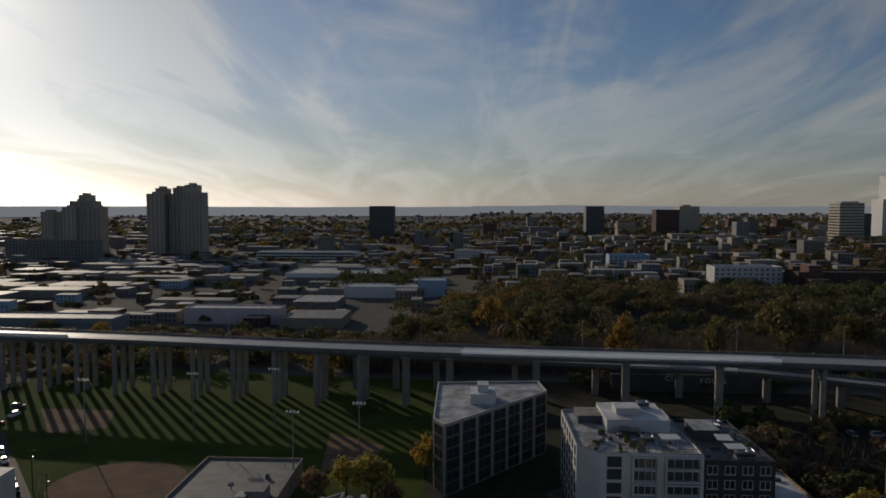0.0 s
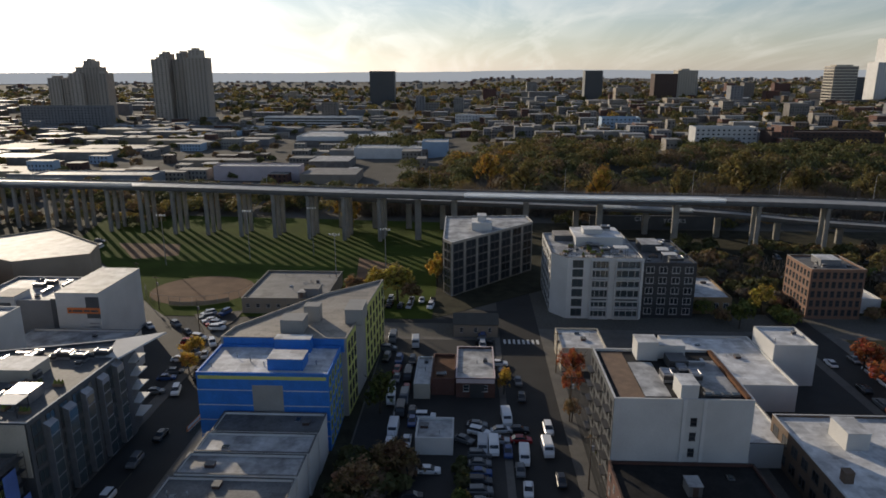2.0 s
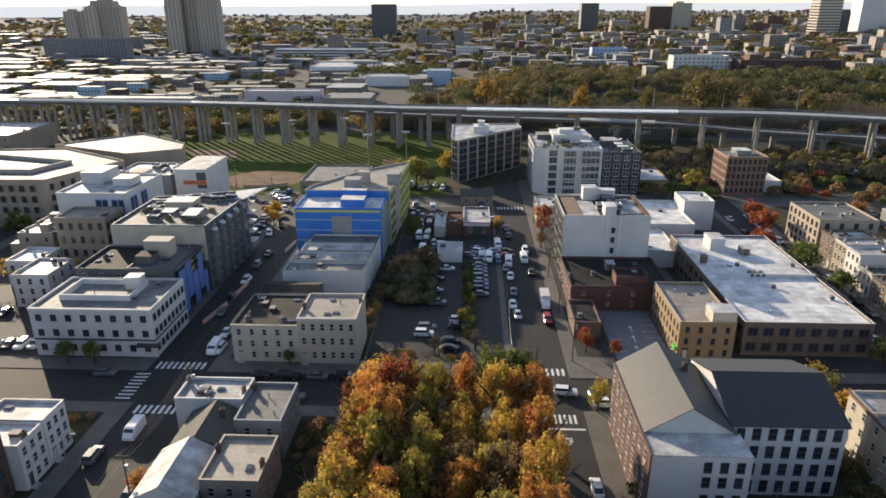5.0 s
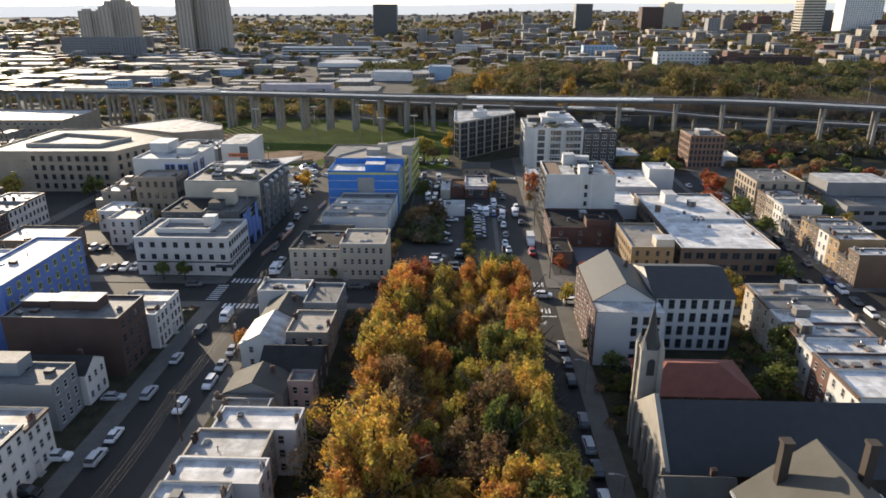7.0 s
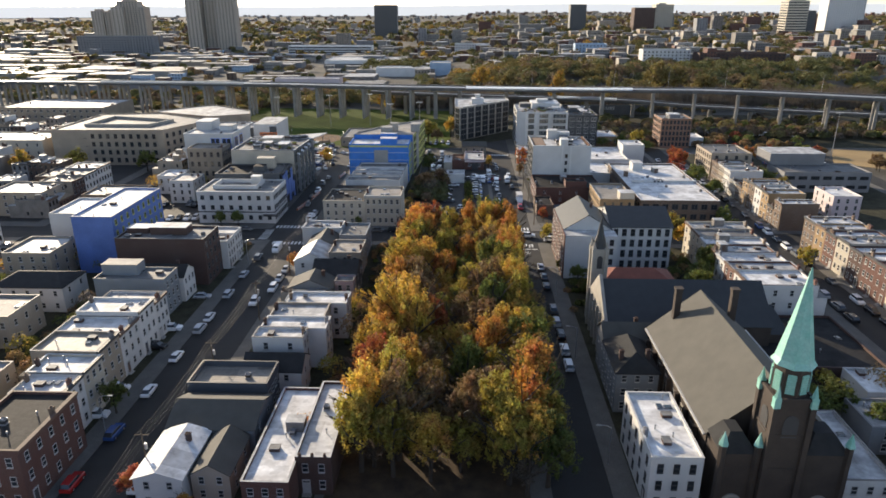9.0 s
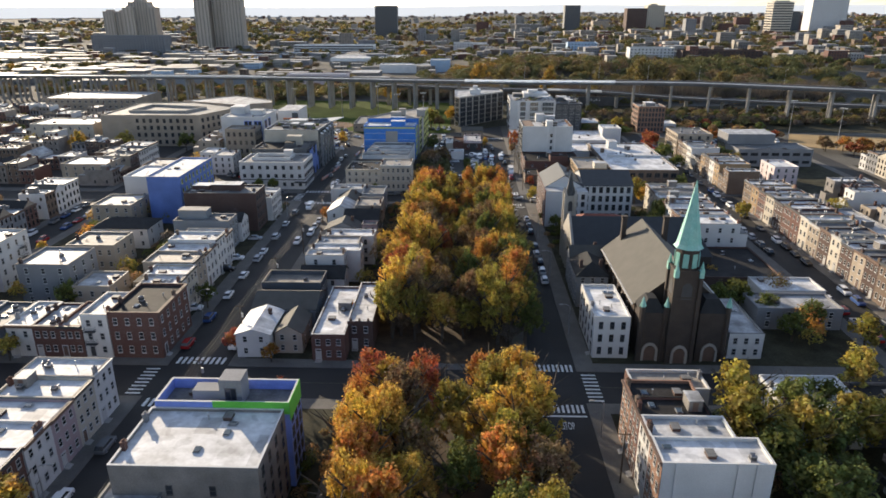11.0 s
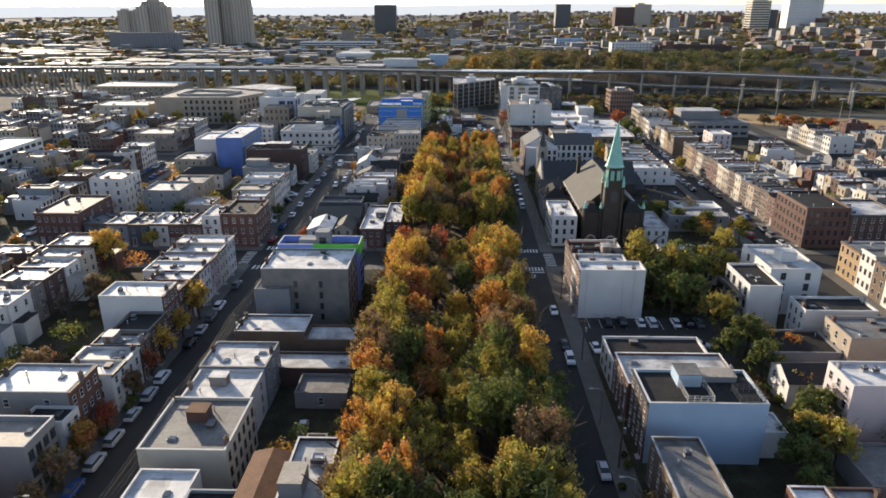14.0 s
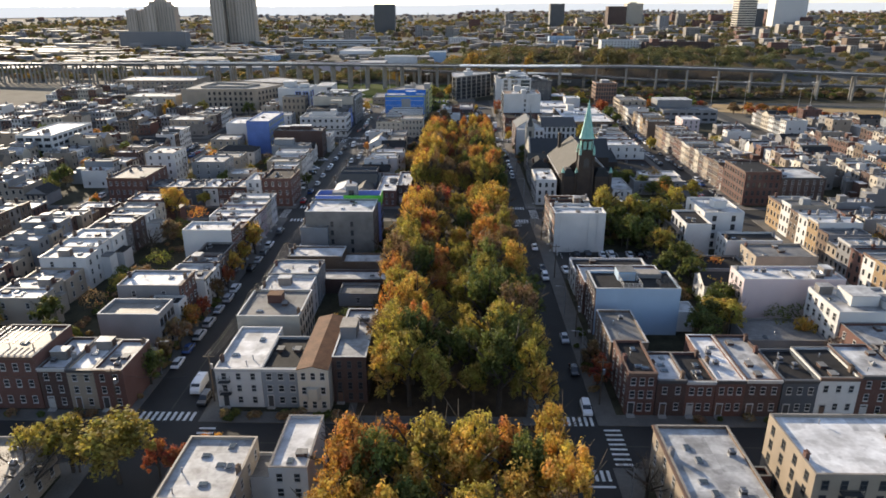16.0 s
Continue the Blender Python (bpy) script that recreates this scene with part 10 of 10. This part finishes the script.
# ---- distance: woods, far town, towers, hills ----
def leaf_stuff(name, spots, leaves, size, m, label, tall=0.85):
    """Many crowns too far off to count, as one mesh."""
    g = np.random.default_rng(len(spots) + leaves)
    vs = []
    for x, y, z, r in spots:
        d = g.normal(size=(leaves, 3))
        d /= np.linalg.norm(d, axis=1)[:, None]
        d[:, 2] = np.abs(d[:, 2]) * 1.0 - 0.2
        lob = 1 + 0.22 * np.sin(d[:, 0] * 5 + x) * np.cos(d[:, 1] * 6 + y)
        p = d * (g.uniform(0.72, 1.05, leaves) * lob)[:, None] * np.array([r, r, r * tall]) + np.array([x, y, z + r * 0.75])
        nor = d + g.normal(size=(leaves, 3)) * 0.35
        nor /= np.linalg.norm(nor, axis=1)[:, None]
        u = np.cross(nor, g.normal(size=(leaves, 3)))
        u /= np.linalg.norm(u, axis=1)[:, None]
        v = np.cross(nor, u)
        s = size * g.uniform(0.6, 1.3, leaves)[:, None]
        vs.append(np.stack([p - u * s, p + u * s * 0.65 - v * s * 0.85, p + u * s * 0.65 + v * s * 0.85], axis=1).reshape(-1, 3))
    q = np.concatenate(vs)
    me = bpy.data.meshes.new(name)
    me.from_pydata(q.tolist(), [], np.arange(len(q)).reshape(-1, 3).tolist())
    me.materials.append(MATS[m])
    return tagged(new(name, me), label, "trees", "", "stuff")


wr = random.Random(21)
woods = {}


def wood(x0, x1, y0, y1, n, mix, r0=4.0, r1=7.0):
    for k in range(n):
        x, y = wr.uniform(x0, x1), wr.uniform(y0, y1)
        woods.setdefault(wr.choice(mix), []).append((x, y, gz(x, y), wr.uniform(r0, r1)))


DARK = ["wood_green"] * 9 + ["wood_olive"] * 5 + ["wood_brown"] * 3
WARM = ["wood_olive"] * 6 + ["wood_gold"] + ["wood_green"] * 7 + ["wood_brown"] * 4
wood(60, 330, 318, 430, 230, DARK, 5.5, 9.5)
wood(-45, 60, 300, 430, 110, WARM, 5.5, 9)
wood(-190, -20, 285, 350, 150, DARK, 4, 6.5)
wood(-20, 90, 400, 470, 60, WARM, 6, 9)
wood(-520, -140, 306, 350, 150, WARM, 3, 5)
wood(330, 720, 190, 420, 230, WARM, 4, 7)
wood(60, 420, 420, 560, 130, DARK, 4, 6.5)
wood(-100, 900, 540, 1000, 760, WARM, 4, 7.5)
wood(-900, -100, 360, 960, 520, WARM, 3, 5.5)
wood(-120, -30, 545, 640, 60, ["wood_green"], 6, 9)
wood(-1600, 1800, 1000, 2600, 2600, WARM, 5, 9)
wood(60, 330, 176, 206, 90, ["leaf_green", "leaf_brown", "wood_brown", "leaf_bare"], 2, 3.6)
wood(40, 330, 262, 284, 60, ["wood_green", "wood_brown", "wood_olive"], 2.5, 4.2)
wood(84, 330, 168, 234, 240, ["wood_green", "wood_brown", "wood_green", "leaf_bare", "wood_olive"], 2.0, 4.2)
wood(68, 100, 140, 176, 16, ["leaf_green", "leaf_brown", "leaf_bare"], 2, 3.6)
wood(118, 180, 130, 172, 34, ["leaf_brown", "leaf_red", "leaf_green"], 2, 3.6)
wood(-330, -150, 262, 300, 80, ["wood_green", "wood_brown", "wood_olive"], 2.5, 4.5)
wood(-330, -190, 135, 200, 70, ["leaf_green", "leaf_brown", "leaf_olive"], 2.5, 4.5)
wood(-23, -11, 36, 64, 34, ["wood_green", "wood_green", "wood_green", "wood_brown"], 1.8, 3.2)
wood(-2.6, -1.0, 20, 66, 30, ["wood_green", "leaf_olive", "wood_green"], 0.8, 1.5)
wood(340, 480, 20, 190, 90, WARM, 3, 5.5)
for leaf, spots in woods.items():
    near = [s_ for s_ in spots if s_[1] < 300]
    mid = [s_ for s_ in spots if 300 <= s_[1] < 450]
    rest = [s_ for s_ in spots if 450 <= s_[1] < 1000]
    last = [s_ for s_ in spots if s_[1] >= 1000]
    if near:
        leaf_stuff("woodland", near, 220, 0.62, leaf, "scrubby autumn trees beside the viaduct")
    if mid:
        leaf_stuff("woodland", mid, 340, 0.76, leaf, "dense autumn woodland on the slope beyond the viaduct")
    if rest:
        leaf_stuff("far_trees", rest, 90, 1.4, leaf, "far tree crowns between distant houses")
    if last:
        leaf_stuff("far_trees", last, 22, 3.8, leaf, "far tree crowns between distant houses")


def reeds(x0, x1, y0, y1, n, hmin, hmax, seed):
    """Bare upright brush: thin slanting stems and twigs, too many to count."""
    g = np.random.default_rng(seed)
    x, y = g.uniform(x0, x1, n), g.uniform(y0, y1, n)
    clump = 0.55 + 0.45 * np.sin(x * 0.21 + y * 0.13) * np.sin(x * 0.083 + 1.3)
    h = g.uniform(hmin, hmax, n) * (0.55 + 0.6 * clump)
    z = np.array([gz(a, c) for a, c in zip(x, y)])
    z0 = z + h * g.uniform(0.0, 0.45, n)
    a = g.uniform(0, math.tau, n)
    w = g.uniform(0.05, 0.14, n)
    lx, ly = g.normal(size=n) * 0.16 * h, g.normal(size=n) * 0.16 * h
    q = np.stack([np.stack([x - w * np.cos(a), y - w * np.sin(a), z0], 1), np.stack([x + w * np.cos(a), y + w * np.sin(a), z0], 1),
                  np.stack([x + lx + w * 0.4, y + ly, z + h], 1), np.stack([x + lx - w * 0.4, y + ly, z + h], 1)], axis=1).reshape(-1, 3)
    me = bpy.data.meshes.new("bare_brush")
    me.from_pydata(q.tolist(), [], np.arange(len(q)).reshape(-1, 4).tolist())
    me.materials.append(MATS["reed"])
    return tagged(new("bare_brush", me), "grey-brown bare brush at the foot of the wood", "brush", "", "stuff")


reeds(-60, 60, 284, 312, 11000, 8, 14, 1)
reeds(60, 300, 284, 316, 22000, 8, 14, 2)
reeds(40, 260, 176, 200, 3000, 3, 6, 3)
for x, y, h, r, leaf in ((62, 274, 31, 7.5, "wood_gold"), (100, 276, 29, 6, "wood_olive"), (141, 302, 34, 13, "wood_olive"), (154, 305, 31, 10, "wood_olive"), (30, 320, 26, 9, "wood_olive"), (10, 350, 24, 9, "wood_gold"), (-30, 330, 18, 8, "wood_olive"),
                         (-60, 268, 17, 6.5, "wood_gold"), (-190, 330, 14, 6, "wood_gold"), (-150, 320, 12, 6, "wood_olive"), (180, 318, 22, 9, "wood_olive"), (205, 300, 24, 10, "wood_olive"), (-92, 300, 14, 7, "wood_olive")):
    tree(x, y, h, r, leaf, gz(x, y), far=False)

# shrubs along yard fences
sr = random.Random(4)
shrubs = []
for x0, x1, y0, y1, n in ((-31, -25.5, -125, -14, 60), (-31, -25.5, -240, -158, 30), (52, 64, -64, -18, 40), (40, 60, -182, -152, 46), (-101, -88, -128, -60, 40), (-100, -88, -268, -156, 60), (50, 58, -262, -206, 24), (64, 74, -232, -210, 16), (-34, -26, 24, 40, 14), (86, 92, 8, 30, 8), (24, 30, -64, -44, 16),
                          (-78, -70, -24, -14, 8), (62, 74, -268, -252, 14), (24.5, 27, 60, 96, 10)):
    for k in range(n):
        shrubs.append((sr.uniform(x0, x1), sr.uniform(y0, y1), 0.1, sr.uniform(0.7, 1.9)))
for x0, x1, y0, y1, n in ((-51, -28, -274.6, -272.4, 26), (-104, -70, -274.5, -272.6, 22), (31, 84, -274.4, -272.8, 14), (-69.5, -67.8, -268, -206, 26), (21.2, 24.2, -268, -236, 12), (-53.6, -52, -268, -212, 18)):
    for k in range(n):
        shrubs.append((sr.uniform(x0, x1), sr.uniform(y0, y1), 0.1, sr.uniform(0.5, 1.2)))
leaf_stuff("yard_shrubs", shrubs[::2], 190, 0.2, "leaf_green", "dark green shrubs and ivy in back yards")
leaf_stuff("yard_shrubs", shrubs[1::2], 190, 0.2, "leaf_brown", "browning shrubs and weeds in back yards")

yard_trees = {}
for x0, x1, y0, y1, n in ((-99, -91, -268, -158, 14), (-100, -90, -128, -62, 12), (-121, -112, -268, -156, 22), (-183, -168, -268, -156, 26), (-204, -201, -268, -20, 14), (-183, -168, -120, -16, 24), (-137, -106, -110, -20, 26), (119, 134, -104, -62, 10), (119, 134, -28, -10, 8),
                          (118, 123, -268, -156, 12), (138, 152, -268, -156, 20), (64, 88, -130, -84, 8), (-31, -26, -120, -60, 8), (-35, -26, -246, -228, 4), (62, 90, -258, -226, 9), (60, 68, -226, -190, 8), (44, 58, -176, -156, 8), (-130, -100, 30, 120, 16)):
    for k in range(n):
        yard_trees.setdefault(sr.choice(("leaf_olive", "leaf_green", "leaf_green", "leaf_brown", "leaf_amber", "leaf_gold", "leaf_bare")), []).append((sr.uniform(x0, x1), sr.uniform(y0, y1), sr.uniform(0.8, 2.5), sr.uniform(1.5, 3.6)))
for leaf, spots in yard_trees.items():
    leaf_stuff("yard_trees", spots, 340, 0.25, leaf, "small autumn trees crowding the back yards", 1.1)

# the far town
far_mats = ("brown_brick", "dirty_stucco", "pier_concrete", "grey_stucco", "roof_tan", "red_brick")


def far_town(x0, x1, y0, y1, n, hmin, hmax, m, seed, roofs=("roof_grey", "roof_grey", "roof_silver"), wide=(7, 22), deep=(7, 16)):
    r = random.Random(seed)
    vs, fs, mi = [], [], []
    for k in range(n):
        x, y = r.uniform(x0, x1), r.uniform(y0, y1)
        w, d, h = r.uniform(*wide), r.uniform(*deep), r.uniform(hmin, hmax) * (1.8 if r.random() < 0.06 else 1)
        z = gz(x, y)
        o = len(vs)
        vs += [(x + a * w / 2, y + c * d / 2, zz) for zz in (z - 1, z + h) for a, c in ((-1, -1), (1, -1), (1, 1), (-1, 1))]
        fs += [(o, o + 1, o + 5, o + 4), (o + 1, o + 2, o + 6, o + 5), (o + 2, o + 3, o + 7, o + 6), (o + 3, o, o + 4, o + 7), (o + 4, o + 5, o + 6, o + 7)]
        mi += [0, 0, 0, 0, 1]
        nw, nf = int(w / 2.6), int(h / 3.1)
        if y < 1000 and wide[0] < 20:
            for j in range(nf):
                for i in range(nw):
                    u = x - w / 2 + w * (i + 0.5) / nw
                    zz = z + 1.0 + j * 3.1
                    o = len(vs)
                    vs += [(u - 0.55, y - d / 2 - 0.06, zz), (u + 0.55, y - d / 2 - 0.06, zz), (u + 0.55, y - d / 2 - 0.06, zz + 1.5), (u - 0.55, y - d / 2 - 0.06, zz + 1.5)]
                    fs.append((o, o + 1, o + 2, o + 3))
                    mi.append(2)
    me = bpy.data.meshes.new("far_houses")
    me.from_pydata(vs, [], fs)
    for k in (m, r.choice(roofs), "glass_dark"):
        me.materials.append(MATS[k])
    me.polygons.foreach_set("material_index", mi)
    return tagged(new("far_houses", me), "far flat-roofed houses crowded on the plain and hill", "houses", "", "stuff")


for k, m in enumerate(far_mats):
    far_town(-60, 700, 450, 1000, 62, 6, 11, m, 40 + k, ("roof_silver",) if k == 2 else ("roof_grey", "roof_tan"))
    far_town(-900, -60, 380, 1000, 46, 4, 7, m, 60 + k, ("roof_silver",) if k == 3 else ("roof_grey", "roof_tan"))
    far_town(-1100, 1300, 1000, 2000, 120, 5, 11, m, 80 + k, ("roof_grey", "roof_tan"))
    far_town(-2200, 2600, 2000, 4200, 120, 6, 13, m, 100 + k, ("roof_grey",))
far_town(100, 700, 440, 960, 26, 7, 11, "concrete", 140)
for k, (m, rf) in enumerate((("grey_stucco", "roof_grey"), ("dirty_stucco", "roof_silver"), ("pier_concrete", "roof_tan"), ("tan_stucco", "roof_grey"))):
    far_town(-850, -90, 370, 820, 20, 4, 6.5, m, 150 + k, (rf,), (26, 70), (14, 34))
    far_town(-1200, 1200, 900, 1900, 40, 6, 12, m, 160 + k, (rf,), (18, 55), (14, 30))
far_town(-500, -120, 400, 860, 14, 5, 7, "pale_blue", 141)


def tower(x0, x1, y0, y1, h, wall, label, floors, bays, glass="glass_dark", style="grid", tops=(), name="tower_block"):
    """A far high-rise: body, recessed window rows on the two seen sides, roof rooms."""
    cx, cy = (x0 + x1) / 2, (y0 + y1) / 2
    th = empty(name, cx, cy, gz(cx, cy), 0, label, "tower")
    X, Y = (x1 - x0) / 2, (y1 - y0) / 2
    b = box(-X, X, -Y, Y, -2, h)
    ring(b, rect(-X, X, -Y, Y), rect(-X + 0.4, X - 0.4, -Y + 0.4, Y - 0.4), h, h + 1.0)
    part("wall", b, wall, th)
    fh = h / floors
    w = bmesh.new()
    for j in range(floors if floors > 1 else 0):
        if style == "band":
            bx(w, -X + 0.8, X - 0.8, -Y - 0.15, -Y + 0.1, j * fh + fh * 0.35, j * fh + fh * 0.82)
            bx(w, -X - 0.15, -X + 0.1, -Y + 0.8, Y - 0.8, j * fh + fh * 0.35, j * fh + fh * 0.82)
        else:
            for k in range(bays):
                u = -X + 2 * X * (k + 0.5) / bays
                bx(w, u - X / bays * 0.4, u + X / bays * 0.4, -Y - 0.12, -Y + 0.1, j * fh + fh * 0.36, j * fh + fh * 0.74)
    if floors > 1:
        tagged(part("glazing", w, glass, th), kind="stuff")
    else:
        w.free()
        part("roof", box(-X + 0.4, X - 0.4, -Y + 0.4, Y - 0.4, h, h + 0.3), "roof_silver", th)
    for a0, a1, hh in tops:
        part("roof_room", box(a0 * X, a1 * X, -Y * 0.6, Y * 0.6, h, h + hh), wall, th)
    return th


def cluster(x0, x1, y, h, steps, wall, label):
    """Stepped towers side by side, as one housing block."""
    n = len(steps)
    for k, (f0, f1, hh, dy) in enumerate(steps):
        a, c = x0 + (x1 - x0) * f0, x0 + (x1 - x0) * f1
        tower(a, c, y + dy, y + dy + 22, hh, wall, label, max(3, int(hh / 3.2)), max(3, int((c - a) / 5)), tops=((-0.5, 0.4, 4.0),))


cluster(-475, -392, 960, 92, ((0.0, 0.3, 88, 0), (0.13, 0.3, 96, 6), (0.32, 0.62, 88, 14), (0.38, 0.56, 97, 18), (0.6, 1.0, 90, 0), (0.66, 0.86, 101, 6)), "hazed_tower_brick", "tall brick housing tower with stepped top")
cluster(-602, -545, 960, 74, ((0.0, 0.34, 68, 0), (0.12, 0.75, 77, 8), (0.3, 0.54, 86, 14), (0.7, 1.0, 68, 0)), "hazed_tower_brick", "tall brick housing tower with stepped top")
cluster(-648, -602, 980, 50, ((0.0, 0.45, 61, 0), (0.5, 1.0, 60, 0)), "hazed_tower_brick", "brick housing tower with flat top")
tower(-590, -474, 820, 840, 27, "grey_stucco", "long grey slab block", 8, 26)
tower(-215, -163, 1400, 1430, 70, "charcoal", "dark glazed office tower", 18, 10, "glass_tint")
tower(192, 222, 1130, 1155, 50, "charcoal", "dark slim tower block", 15, 8)
tower(338, 380, 1240, 1270, 44, "dark_brick", "dark brick tower block", 13, 9)
tower(380, 416, 1240, 1270, 50, "cream", "pale tower block with roof masts", 14, 8, tops=((-0.6, 0.2, 4.0),))
tower(537, 572, 1000, 1030, 56, "cream", "pale banded office tower", 13, 8, style="band", tops=((-0.7, 0.7, 3.0),))
tower(628, 675, 1050, 1080, 62, "white_paint", "white glazed tower block with stepped sides", 20, 12, "glass_tint")
tower(641, 695, 1054, 1084, 98, "white_paint", "white glazed tower block with stepped sides", 28, 12, "glass_tint")
tower(575, 600, 1030, 1050, 40, "charcoal", "dark low tower with flat roof", 11, 8)
tower(-280, -150, 860, 885, 11, "white_paint", "white banded parking garage", 3, 20, style="band", name="parking_garage")
tower(-175, -80, 620, 680, 8, "white_paint", "large pale flat warehouse", 1, 14, name="warehouse")
tower(-100, -42, 520, 545, 8, "white_paint", "low white and blue warehouse", 1, 10, name="warehouse")
tower(-42, -20, 520, 545, 13, "pale_blue", "pale blue warehouse hall", 1, 5, name="warehouse")
tower(-176, -117, 400, 415, 9, "pale_pink", "low long shed with a bright roof", 1, 8, name="shed")
tower(-285, -205, 370, 390, 7, "grey_siding", "low grey long shed beside a yard", 1, 10, name="shed")
tower(123, 159, 600, 615, 12, "pale_blue", "pale blue apartment block above the wood", 4, 9, name="apartment_block")
tower(169, 215, 470, 486, 15, "white_stucco", "pale apartment block above the wood", 5, 12, name="apartment_block")
tower(219, 300, 455, 475, 13, "dark_brick", "dark brick apartment block above the wood", 5, 20, name="apartment_block")
tower(-20, 45, 800, 815, 10, "white_paint", "white terrace on the far rise", 3, 16, name="apartment_block")
for k in range(22):
    x = wr.uniform(-250, 800)
    y = wr.uniform(900, 1500)
    h = wr.uniform(14, 30)
    w = wr.uniform(14, 34)
    tower(x, x + w, y, y + 18, h, wr.choice(far_mats), "far mid-rise block on the skyline", int(h / 3.4), int(w / 4), name="mid_rise")


def hills():
    """A low ridge that closes the plain at the horizon, its haze given as emission."""
    b = bmesh.new()
    lo, hi = [], []
    for k in range(181):
        a = radians(k * 2)
        x, y = 4450 * math.sin(a), 4450 * math.cos(a)
        h = 60 + 7 * noise.noise(Vector((k * 0.13, 0.3, 0))) + 5 * noise.noise(Vector((k * 0.6, 4.1, 0))) + 12 * sstep(-900, 900, x)
        lo.append(b.verts.new((x, y, -30))), hi.append(b.verts.new((x, y, h)))
    for k in range(180):
        b.faces.new((lo[k + 1], lo[k], hi[k], hi[k + 1]))
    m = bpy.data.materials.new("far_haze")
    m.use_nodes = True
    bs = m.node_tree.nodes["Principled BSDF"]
    # blue base and emission stand in for haze; the ridge itself gives no light
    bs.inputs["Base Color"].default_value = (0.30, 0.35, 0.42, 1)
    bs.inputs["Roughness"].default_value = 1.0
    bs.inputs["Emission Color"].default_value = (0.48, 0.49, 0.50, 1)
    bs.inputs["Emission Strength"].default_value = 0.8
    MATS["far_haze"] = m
    return tagged(new("backdrop", mesh_of(b, "backdrop", "far_haze")), "low blue ridge on the horizon, its haze painted in as glow", "hills", "", "structure")


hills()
